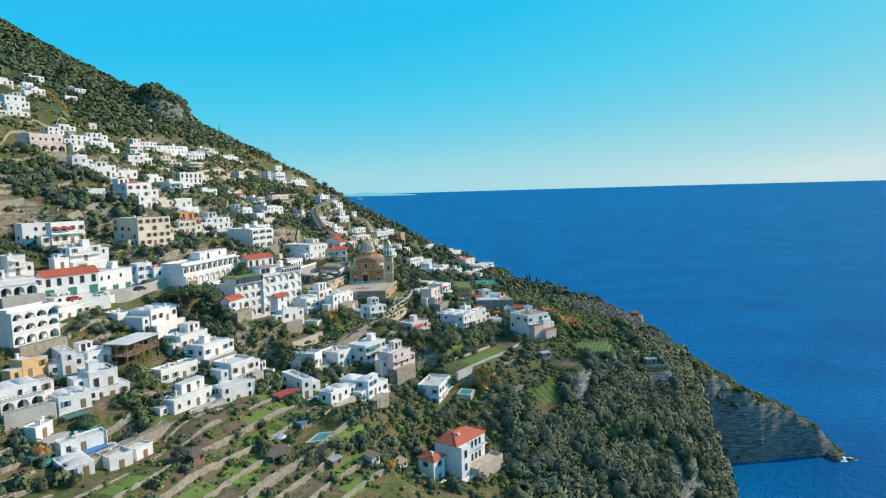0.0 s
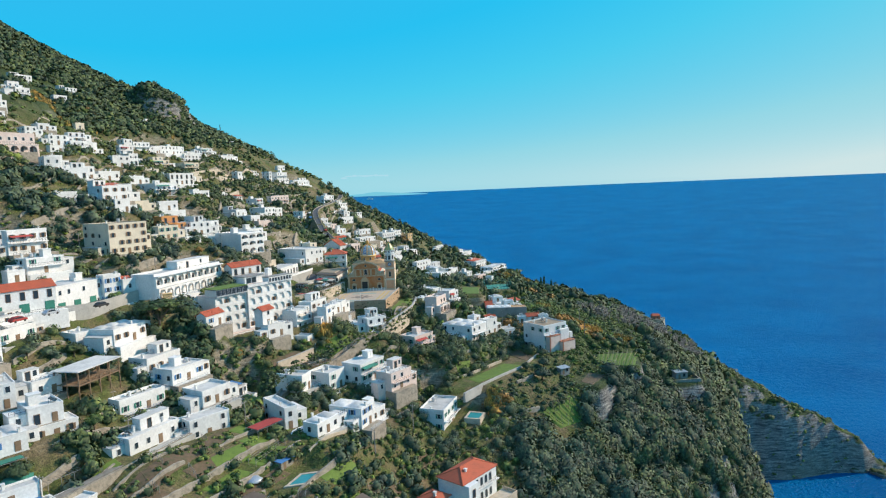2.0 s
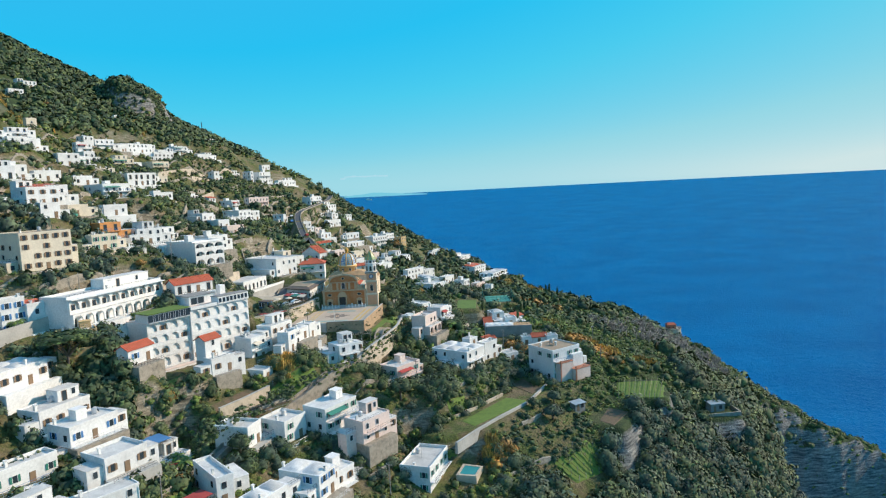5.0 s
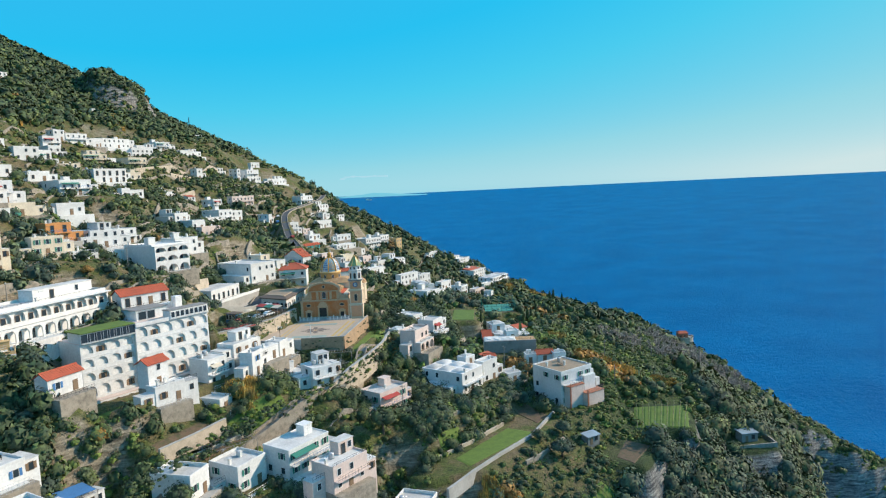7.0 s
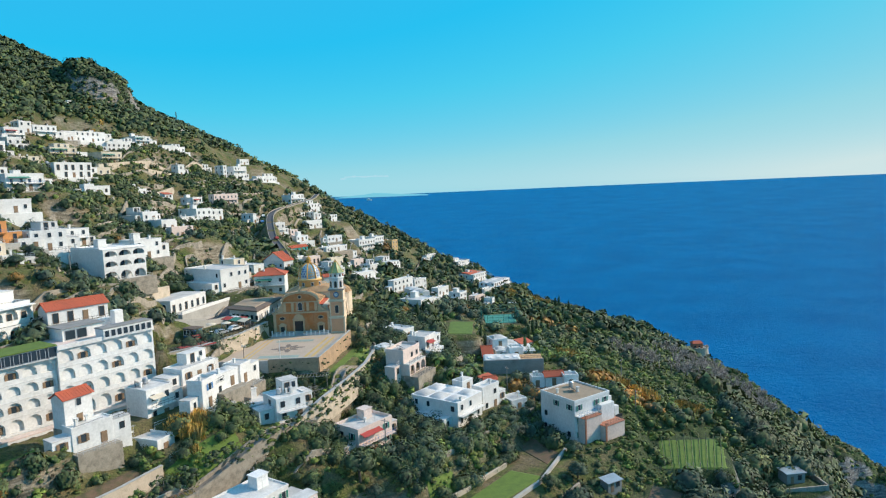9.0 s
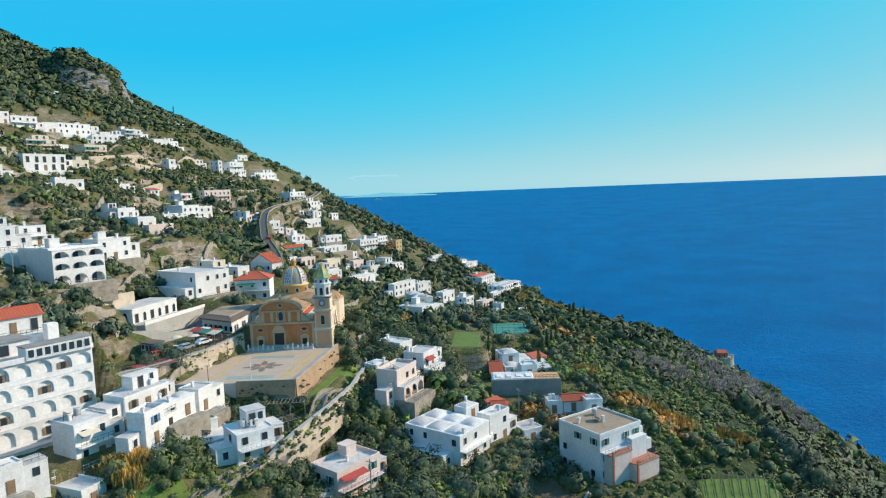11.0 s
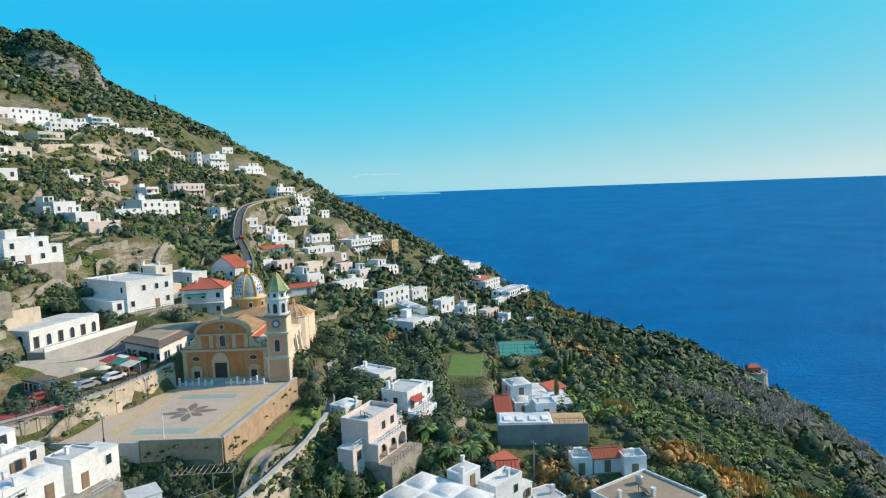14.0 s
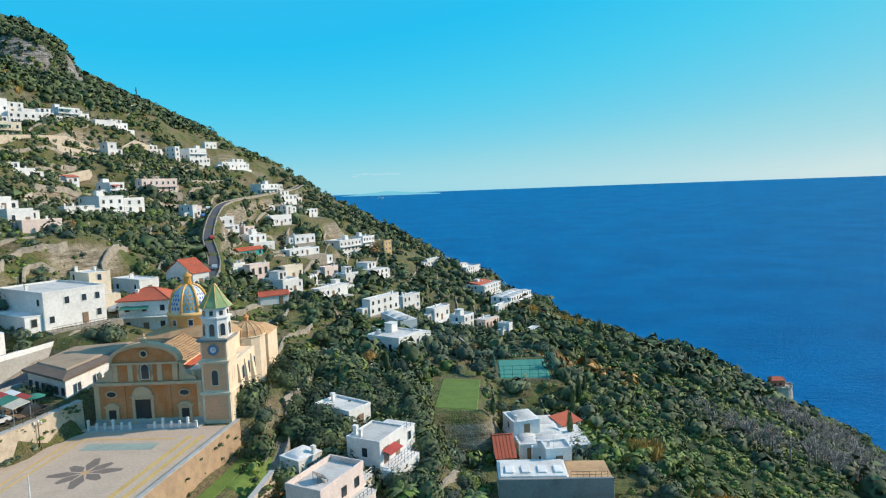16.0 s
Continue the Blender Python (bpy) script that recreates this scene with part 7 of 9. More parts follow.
pergola(-91.3, 135.0, ground_at(-91.3, 135.0), 55, 5, 4, 2.3, "green net garden shelter", GREEN_PAINT)
pergola(-91.9, 149.4, ground_at(-91.9, 149.4), 55, 6, 4, 2.3, "green net over a garden", GREEN_PAINT)
pergola(-35.0, 189.7, ground_at(-35.0, 189.7), 62, 8, 4, 2.3, "pergola with brown-red sheeting by a house", RED_PAINT)
pergola(-59.3, 280.9, ground_at(-59.3, 280.9), 50, 9, 5, 2.3, "red covered roof terrace pergola", RED_PAINT)


# ---- dry stone walls that hold the terraces ----
def level_x(level, ys):
    lo, hi = np.full(len(ys), -400.0), np.full(len(ys), 260.0)
    for _ in range(24):
        mid_ = (lo + hi) / 2
        up = rises(mid_, ys) > level
        lo, hi = np.where(up, mid_, lo), np.where(up, hi, mid_)
    return lo


def on_plot(x, y, margin):
    hit = False
    for kind, hx, hy, hz, yaw, w, d, h in PLOTS:
        c, s = math.cos(radians(yaw)), math.sin(radians(yaw))
        u, v = (x - hx) * c + (y - hy) * s, -(x - hx) * s + (y - hy) * c
        hit |= -margin < u < w + margin and -margin - 2 < v < d + margin
    for px, py, pz, a, b, turn in PADS:
        c, s = math.cos(radians(turn)), math.sin(radians(turn))
        u, v = (x - px) * c + (y - py) * s, -(x - px) * s + (y - py) * c
        hit |= abs(u) < a + 1 and abs(v) < b + 1
    return hit


def terrace_wall(run, seed):
    """One rough wall of field stones along points (x, y, top)."""
    r = random.Random(seed)
    x0, y0, z0 = run[0]
    rings = []
    for (ax, ay, az), (bx, by_, bz) in zip(run, run[1:]):
        l = math.hypot(bx - ax, by_ - ay)
        nx, ny = -(by_ - ay) / l * 0.2, (bx - ax) / l * 0.2
        for k in range(3):
            f = k / 3
            x, y, z = ax + (bx - ax) * f - x0, ay + (by_ - ay) * f - y0, az + (bz - az) * f - z0 + r.uniform(-0.2, 0.25)
            j = r.uniform(0.6, 1.3)
            rings.append([(x + nx * 2, y + ny * 2, z - 2.6), (x - nx * 2.2, y - ny * 2.2, z - 2.6), (x - nx * j * 1.5, y - ny * j * 1.5, z - 1.0 * j), (x - nx * j, y - ny * j, z), (x + nx, y + ny, z + 0.1)])
    tagged(new("terrace_wall", Shape().loft(rings).mesh("terrace_wall", STONE)), "dry stone terrace wall on the hillside", "wall", "terrace walls").matrix_world = pose(x0, y0, z0)


for k in range(45, 87):
    ys_ = np.arange(96.0, 600.0 if k > 44 else 430.0, 4.0)
    xs_ = level_x(k * STEP, ys_)
    run = []
    for x_, y_ in [*zip(xs_, ys_), (999, 0)]:
        if x_ < 36 and x_ > -230 and not on_plot(x_, y_, 1.0) and abs(ground_at(x_ - 1.2, y_) - k * STEP) < 3.5 and swell(np.array([x_]), np.array([y_ + 40.0 * k]), 30, 77)[0] > (-0.45 if y_ < 205 else -0.35 if x_ < -90 else 0.0):
            run.append((x_, y_, ground_at(x_ - 1.2, y_) + 0.15))
        else:
            if len(run) >= 3:
                terrace_wall(run, k + len(run))
            run = []

# stone banks of the upper gardens
for k in range(88, 108, 2):
    ys_ = np.arange(226.0, 560.0, 4.0)
    xs_ = level_x(k * STEP, ys_)
    run = []
    for x_, y_ in [*zip(xs_, ys_), (999, 0)]:
        if x_ < 36 and not on_plot(x_, y_, 1.0) and swell(np.array([x_]), np.array([y_ + 40.0 * k]), 30, 77)[0] > -0.35:
            run.append((x_, y_, ground_at(x_, y_) + 0.9))
        else:
            if len(run) >= 3:
                terrace_wall(run, k + len(run))
            run = []

# narrow beds on the treads under the row of long houses
rb = random.Random(31)
for k in range(46, 57):
    y_ = 128.0 + rb.uniform(0, 8)
    while y_ < 196:
        l = rb.uniform(9, 19)
        ys_ = np.array([y_, y_ + l])
        lo, hi = level_x((k + 0.12) * STEP, ys_), level_x((k + 0.8) * STEP, ys_)
        mx, my = float(lo.mean() + hi.mean()) / 2, y_ + l / 2
        if -74 < mx < 0 and not on_plot(mx, my, 3.0) and rb.random() < 0.75:
            tone, text = rb.choice(((SOIL, "brown dug vegetable bed on a stone terrace"), (SOIL, "brown dug vegetable bed on a stone terrace"), (LAWN, "green vegetable bed on a stone terrace")))
            patch("vegetable_bed", [(lo[0], ys_[0]), (lo[1], ys_[1]), (hi[1], ys_[1]), (hi[0], ys_[0])], tone, text, "field", 0.1)
            if rb.random() < 0.3:
                vine_rows([(lo[0] - 0.3, ys_[0]), (hi[0] + 0.3, ys_[0]), (hi[1] + 0.3, ys_[1]), (lo[1] - 0.3, ys_[1])], 2, "bare cane trellis on a stone terrace", False)
        y_ += l + rb.uniform(1, 5)

# ---- plants ----
def ball(n=1):
    bm = bmesh.new()
    bmesh.ops.create_icosphere(bm, subdivisions=n, radius=1.0)
    v = np.array([p.co[:] for p in bm.verts])
    f = np.array([[p.index for p in q.verts] for q in bm.faces])
    bm.free()
    return v, f


def clump(seed, leaf_count, leaf_size, core=1, squash=0.85, lumps=0.28, flat=0.0):
    """A crown of radius 1: an uneven core under many small leaf clumps."""
    r = np.random.RandomState(seed)
    v, f = ball(core)
    bumps = r.normal(size=(11, 3))
    bumps /= np.linalg.norm(bumps, axis=1)[:, None]

    def radius(d):
        k = np.clip(d @ bumps.T, 0, 1) ** 3
        return 0.66 + lumps * 1.3 * k.max(1) + 0.08 * np.sin(7 * d[:, 0] + 5 * d[:, 1] + seed)

    core_v = v * (radius(v) * 0.76)[:, None]
    d = r.normal(size=(leaf_count, 3))
    d[:, 2] = np.abs(d[:, 2]) * 0.9 - 0.35
    d /= np.linalg.norm(d, axis=1)[:, None]
    at = d * (radius(d) * r.uniform(0.8, 1.2, leaf_count))[:, None]
    a = np.cross(d, r.normal(size=(leaf_count, 3)))
    a /= np.linalg.norm(a, axis=1)[:, None]
    b = np.cross(d, a) + d * r.uniform(-0.5, 0.5, leaf_count)[:, None]
    s = (leaf_size * r.uniform(0.6, 1.35, leaf_count))[:, None]
    tri = np.stack([at + a * s, at - a * s * 0.6 + b * s * 0.8, at - a * s * 0.5 - b * s * 0.8], 1)
    inward = (np.cross(tri[:, 1] - tri[:, 0], tri[:, 2] - tri[:, 0]) * at).sum(1) < 0
    tri[inward] = tri[inward][:, [0, 2, 1]]
    tri = tri.reshape(-1, 3)
    verts = np.concatenate([core_v, tri])
    verts[:, 2] *= squash
    if flat:
        low = verts[:, 2] < 0
        verts[low, 2] *= flat
    faces = np.concatenate([f, len(v) + np.arange(leaf_count * 3).reshape(-1, 3)])
    return verts, faces


def outward(v):
    """Directions out of a crown's middle, for soft shading of its leaves."""
    n = v + np.array([0.0, 0.0, 0.3])
    return n / np.maximum(np.linalg.norm(n, axis=1), 1e-6)[:, None]


def tri_mesh(name, v, f, material, normals=None):
    me = bpy.data.meshes.new(name)
    me.vertices.add(len(v))
    me.vertices.foreach_set("co", np.ascontiguousarray(v, dtype=np.float32).ravel())
    me.loops.add(f.size)
    me.loops.foreach_set("vertex_index", np.ascontiguousarray(f, dtype=np.int32).ravel())
    me.polygons.add(len(f))
    me.polygons.foreach_set("loop_start", np.arange(0, f.size, 3, dtype=np.int32))
    me.update(calc_edges=True)
    me.materials.append(material)
    if normals is not None:
        me.polygons.foreach_set("use_smooth", np.ones(len(f), bool))
        me.attributes.new("custom_normal", "FLOAT_VECTOR", "POINT").data.foreach_set("vector", np.ascontiguousarray(normals, dtype=np.float32).ravel())
    return me


def spread(forms, x, y, z, size, high, seed):
    """Many copies of a few forms as one set of vertices, faces and normals."""
    r = np.random.RandomState(seed)
    vs, fs, ns, base = [np.zeros((0, 3))], [np.zeros((0, 3), int)], [np.zeros((0, 3))], 0
    pick = r.randint(0, len(forms), len(x))
    turn = r.uniform(0, 2 * np.pi, len(x))
    for k, (v, f) in enumerate(forms):
        i = np.where(pick == k)[0]
        if not len(i):
            continue
        c, s = np.cos(turn[i])[:, None], np.sin(turn[i])[:, None]
        w = np.empty((len(i), len(v), 3))
        w[:, :, 0] = x[i, None] + size[i, None] * (v[None, :, 0] * c - v[None, :, 1] * s)
        w[:, :, 1] = y[i, None] + size[i, None] * (v[None, :, 0] * s + v[None, :, 1] * c)
        w[:, :, 2] = z[i, None] + size[i, None] * high[i, None] * (v[None, :, 2] + 0.55)
        o = outward(v)
        ns.append(np.stack([o[None, :, 0] * c - o[None, :, 1] * s, o[None, :, 0] * s + o[None, :, 1] * c, np.broadcast_to(o[None, :, 2], (len(i), len(v)))], -1).reshape(-1, 3))
        vs.append(w.reshape(-1, 3))
        fs.append((f[None] + (base + len(v) * np.arange(len(i)))[:, None, None]).reshape(-1, 3))
        base += len(v) * len(i)
    return np.concatenate(vs), np.concatenate(fs), np.concatenate(ns)


ROADS = [(p, q, 3.6) for line_ in (ROAD, STREET) for p, q in zip(line_, line_[1:])] + [(p, q, 1.6) for line_ in (ALLEY, LOWLANE) for p, q in zip(line_, line_[1:])]
CLEAR = [(-69.4, 233.2, 3.5, 6.5, -25.0), (-53.7, 232.0, 3.4, 8.5, -25.0), (-48.0, 231.5, 2.6, 8.5, -33.0), (-37.5, 300.0, 16.0, 17.5, 0.0), (-37.5, 334.0, 12.0, 20.0, 0.0), (-70.0, 316.0, 11.0, 17.0, 0.0), (-64.0, 252.0, 12.0, 22.0, -33.0), (9.0, 350.0, 5.5, 13.0, 0.0), (16.0, 255.0, 6.5, 24.0, -36.0),
         (67.0, 283.0, 9.5, 10.5, 10.0), (52.0, 261.0, 5.5, 6.5, -35.0), (38.0, 238.0, 4.0, 10.0, -42.0), (27.5, 276.0, 4.0, 6.0, 30.0), (24.7, 379.0, 7.5, 10.5, 0.0), (7.0, 230.0, 5.0, 5.0, 0.0), (-35.1, 172.8, 5.0, 6.0, -20.0), (94.0, 284.0, 7.0, 6.0, 8.0), (52.0, 254.0, 5.0, 6.0, -35.0), (-22.0, 294.0, 2.5, 11.0, -12.0)]


def is_clear(x, y, margin=0.8):
    """Where no building, street or bed stands."""
    ok = np.ones(len(x), bool)
    for kind, hx, hy, hz, yaw, w, d, h in PLOTS:
        c, s = math.cos(radians(yaw)), math.sin(radians(yaw))
        u, v = (x - hx) * c + (y - hy) * s, -(x - hx) * s + (y - hy) * c
        ok &= ~((u > -margin) & (u < w + margin) & (v > -margin - 2.2) & (v < d + margin))
    for px, py, a, b, turn in CLEAR:
        c, s = math.cos(radians(turn)), math.sin(radians(turn))
        u, v = (x - px) * c + (y - py) * s, -(x - px) * s + (y - py) * c
        ok &= ~((np.abs(u) < a) & (np.abs(v) < b))
    for p, q, wide in ROADS:
        dx, dy = q[0] - p[0], q[1] - p[1]
        t = np.clip(((x - p[0]) * dx + (y - p[1]) * dy) / (dx * dx + dy * dy), 0, 1)
        ok &= np.hypot(x - p[0] - t * dx, y - p[1] - t * dy) > wide
    return ok


def sown(seed, count, x0, x1, y0, y1, test, margin=0.8):
    """Even random places that pass a test of x, y and the ground's height."""
    r = np.random.RandomState(seed)
    x, y = r.uniform(x0, x1, count), r.uniform(y0, y1, count)
    z = grounds_at(x, y)
    keep = test(x, y, z) & is_clear(x, y, margin)
    return x[keep], y[keep], z[keep], np.random.RandomState(seed + 1)


def stuff(name, forms, material, label, category, places, size, high, sink=0.25):
    x, y, z, r = places
    s, h = size[0] * 0.8 + (size[1] * 1.15 - size[0] * 0.8) * r.uniform(0, 1, len(x)) ** 1.6, r.uniform(*high, len(x))
    near = (y > 205) & (y < 350) & (x > -62) & (x < 118) if forms is rich else np.zeros(len(x), bool)
    coarse = (y > 400) if forms is light else (y > 345) if forms is rich else (y > 360) if forms is tiny else np.zeros(len(x), bool)
    mid = ~near & ~coarse
    sets = [(forms, mid, 0), (light if forms is rich else remote if forms is light else speck, coarse, 2), (fine_crowns, near, 1)]
    vs, fs, ns, base = [], [], [], 0
    for form, which, more in sets:
        if which.any():
            v, f, n = spread(form, x[which], y[which], z[which] - sink, s[which], h[which], len(x) + more)
            vs, fs, ns, base = vs + [v], fs + [f + base], ns + [n], base + len(v)
    if not vs:
        return None
    leafy = forms is not bare_forms and forms is not reed_forms
    return tagged(new(name, tri_mesh(name, np.concatenate(vs), np.concatenate(fs), material, np.concatenate(ns) if leafy else None)), label, category, kind="stuff")


bare_forms, reed_forms = [], []
rich = [clump(k, 104, 0.235, 1, 0.95, 0.34) for k in range(9)]
fine_crowns = [clump(k + 80, 260, 0.135, 1, 0.95, 0.36) for k in range(9)]
light = [clump(k + 20, 49, 0.31, 1, 0.9, 0.34) for k in range(9)]
remote = [clump(k + 60, 18, 0.52, 1, 0.9, 0.34) for k in range(7)]
tiny = [clump(k + 40, 25, 0.40, 1, 0.8) for k in range(4)]
speck = [clump(k + 50, 12, 0.5, 1, 0.8) for k in range(4)]


def plots_below(x, y):
    """The open vegetable terraces under the row of long houses."""
    return (y < 205) & (x > -78) & (x < 6)


def meadow(x, y):
    """The rough open field between the white wall and the wood."""
    u, v = (x - 36.0) * 0.64 + (y - 253.0) * 0.77, -(x - 36.0) * 0.77 + (y - 253.0) * 0.64
    return (np.abs(u) < 22) & (np.abs(v - 3.0) < 12.0 + 1.5 * np.sin(u * 0.4))


def cane_slope(x, y):
    """A strip of dry canes on the upper hill."""
    return np.hypot((x + 274) / 12, (y - 450) / 36) < 1


def wooded(x, y, z):
    return (z > 1.5) & ~meadow(x, y) & ((x > 36 - 0.08 * (y - 250)) | (rises(x, y) < 86)) & (rises(x, y) < 104)


def steep_at(x, y):
    across, along = np.abs(grounds_at(x + 1.5, y) - grounds_at(x - 1.5, y)), np.abs(grounds_at(x, y + 1.5) - grounds_at(x, y - 1.5))
    return np.where(y > 345, np.maximum(across, along), across) / 3.0


rock_face = lambda x, y, z: (steep_at(x, y) > 1.3) & (swell(x, y, 11, 31) > np.where(y > 345, -0.1, 0.2))
stuff("woodland", rich, LEAF, "dense dark evergreen trees on the seaward slope", "woodland", sown(1, 5200, 20, 150, 120, 372, lambda x, y, z: wooded(x, y, z) & ((rises(x, y) < 86) | (y < 262)) & ~rock_face(x, y, z) & (swell(x, y, 30, 41) > -0.25)), (1.3, 4.0), (0.9, 1.35))
stuff("woodland", rich, OLIVE, "grey-green olive and holm oak wood on the slope", "woodland", sown(2, 4200, 20, 130, 170, 330, lambda x, y, z: wooded(x, y, z) & ((rises(x, y) < 90) | (y < 262)) & ~rock_face(x, y, z) & (swell(x, y, 30, 41) < 0.15)), (1.2, 3.6), (0.9, 1.2))
stuff("scrub", light, SCRUB, "low mixed scrub on the headland", "scrub", sown(3, 9500, 20, 235, 262, 620, lambda x, y, z: wooded(x, y, z) & ~rock_face(x, y, z)), (0.7, 1.6), (0.6, 1.1))
stuff("scrub", light, LEAF, "dark evergreen bushes on the headland", "scrub", sown(21, 4200, 20, 235, 300, 620, lambda x, y, z: wooded(x, y, z) & ~rock_face(x, y, z) & (swell(x, y, 19, 42) > 0.05)), (1.2, 2.4), (0.7, 1.2))
stuff("scrub", tiny, FRESH, "light green brambles on the headland", "scrub", sown(22, 12000, 20, 215, 262, 520, lambda x, y, z: wooded(x, y, z) & (swell(x, y, 15, 43) > -0.25)), (0.5, 1.2), (0.6, 1.0))
stuff("hill_wood", remote, LEAF, "dark evergreen wood on the upper hillside", "woodland", sown(4, 30000, -520, -110, 300, 900, lambda x, y, z: (z > 192) & ~cane_slope(x, y) & (y > 470 - 0.5 * (z - 192)) & (rises(x, y) > 212 - 0.03 * (y - 500)) & (swell(x, y, 45, 51) > -0.75) & (steep_at(x, y) < 1.25)), (1.7, 3.3), (0.8, 1.2))
stuff("hill_scrub", remote, SCRUB, "brownish scrub on the upper hillside", "scrub", sown(5, 6400, -520, -120, 150, 900, lambda x, y, z: ~cane_slope(x, y) & (z > 176 - 26 * swell(x, y, 30, 53)) & (swell(x, y, 45, 51) < 0.35)), (1.2, 2.6), (0.7, 1.0))
stuff("far_wood", remote, LEAF, "dark trees along the far slope", "woodland", sown(6, 4400, -140, 150, 420, 900, lambda x, y, z: (z > 2) & (swell(x, y, 26, 61) > -0.2)), (1.5, 3.2), (0.8, 1.3))
stuff("garden_green", rich, LEAF, "dark garden trees and hedges between the houses", "trees", sown(7, 6800, -185, 45, 96, 470, lambda x, y, z: (rises(x, y) > 84) & ~meadow(x, y) & (swell(x, y, 17, 71) > np.where(plots_below(x, y), 0.42, np.where((x < -125) & (y < 300), 0.3, 0.0)))), (0.9, 2.2), (0.8, 1.2))
stuff("garden_olives", rich, OLIVE, "grey-green olives on the terraces", "trees", sown(8, 4600, -190, 45, 96, 470, lambda x, y, z: (rises(x, y) > 84) & ~meadow(x, y) & (swell(x, y, 21, 72) > np.where(plots_below(x, y), 0.5, 0.15))), (1.2, 2.2), (0.8, 1.1))
stuff("garden_shrubs", tiny, FRESH, "fresh green shrubs and vegetables on the terraces", "shrubs", sown(9, 9500, -190, 60, 96, 470, lambda x, y, z: (rises(x, y) > 84) & (swell(x, y, 13, 73) > 0.0), 0.3), (0.35, 0.9), (0.6, 1.1))
stuff("garden_shrubs", tiny, SCRUB, "dry brownish shrubs on the terraces", "shrubs", sown(10, 6000, -190, 60, 96, 470, lambda x, y, z: rises(x, y) > 84, 0.3), (0.35, 1.0), (0.6, 1.1))
near_crag = lambda x, y, z: np.hypot((x + 261) / 30, (y - 622) / 36) < 1.0
stuff("crag_scrub", light, LEAF, "dark scrub clinging to the crag", "scrub", sown(11, 900, -296, -226, 580, 665, lambda x, y, z: near_crag(x, y, z) & (swell(x, y, 9, 81) > -0.12)), (1.2, 2.4), (0.8, 1.2))
stuff("crag_scrub", light, LEAF, "dark scrub hanging on the steep crag", "scrub", sown(14, 1900, -285, -226, 580, 640, lambda x, y, z: near_crag(x, y, z) & (steep_at(x, y) > 0.9) & (swell(x, y, 6, 82) > -0.12)), (0.7, 1.5), (0.8, 1.2), 0.9)

stuff("meadow_weeds", tiny, SCRUB, "rough dry weeds over a fallow terrace", "weeds", sown(31, 3600, 12, 62, 228, 280, lambda x, y, z: meadow(x, y), 0.3), (0.16, 0.42), (0.4, 0.8))
stuff("meadow_weeds", tiny, FRESH, "fresh green weeds over a fallow terrace", "weeds", sown(32, 2600, 12, 62, 228, 280, lambda x, y, z: meadow(x, y), 0.3), (0.16, 0.5), (0.4, 0.8))
stuff("meadow_bushes", light, LEAF, "dark bushes along a fallow terrace", "bushes", sown(33, 900, 12, 62, 228, 280, lambda x, y, z: meadow(x, y) & (swell(x, y, 8, 44) > -0.35), 0.3), (0.4, 1.1), (0.6, 1.0))


def rust_at(seed, cx_, cy_, rx, ry, n, size=(0.9, 1.7)):
    r = np.random.RandomState(seed)
    x, y = r.normal(cx_, rx / 2, n), r.normal(cy_, ry / 2, n)
    ok = is_clear(x, y)
    x, y = x[ok], y[ok]
    stuff("autumn_shrubs", light, RUST, "orange-brown autumn shrubs", "shrubs", (x, y, grounds_at(x, y), r), size, (0.8, 1.2), 0.1)


rust_at(205, 10, 234, 5, 5, 16)
rust_at(208, 16, 237, 3, 3, 12)
rust_at(211, -17, 295, 9, 7, 34)
rust_at(212, 28, 304, 9, 7, 34)
rust_at(215, 54, 316, 11, 7, 60, (0.9, 1.8))
rust_at(216, 60, 309, 8, 5, 40)
rust_at(217, 39, 407, 14, 9, 46, (1.2, 2.4))
rust_at(218, -45, 585, 10, 10, 16, (2.0, 3.4))
rust_at(213, -53, 203, 5, 5, 16)
rust_at(214, -266, 506, 9, 7, 34)


def bare_tree(r):
    """A leafless tree: a trunk that forks into thin twigs."""
    s = Shape()
    h = r.uniform(0.5, 0.7)
    s.bar((0, 0, -0.6), (0, 0, h * 0.5), 0.05, 4, 0.035)
    for k in range(9):
        a, up = r.uniform(0, 2 * math.pi), r.uniform(0.25, 0.5) * h
        q = Vector((0.4 * math.cos(a), 0.4 * math.sin(a), up + 0.5))
        p = Vector((0, 0, up))
        s.bar(p, q, 0.022, 3, 0.008)
        for j in range(3):
            m = p.lerp(q, r.uniform(0.35, 0.9))
            s.bar(m, m + Vector((r.uniform(-0.2, 0.2), r.uniform(-0.2, 0.2), r.uniform(0.12, 0.35))), 0.012, 3, 0.004)
    v, f = np.array([tuple(p) for p in s.v]), []
    for q in s.f:
        for k in range(1, len(q) - 1):
            f.append((q[0], q[k], q[k + 1]))
    return v, np.array(f)


bare_forms = [bare_tree(random.Random(k)) for k in range(5)]
stuff("bare_trees", bare_forms, GREYBARK, "leafless grey trees on the headland", "trees", sown(12, 620, 70, 146, 355, 425, lambda x, y, z: wooded(x, y, z) & (swell(x, y, 16, 91) > -0.3) & (np.abs((x - 72) * 0.75 - (y - 364)) < 24)), (3.0, 4.8), (0.9, 1.1), 0.0)

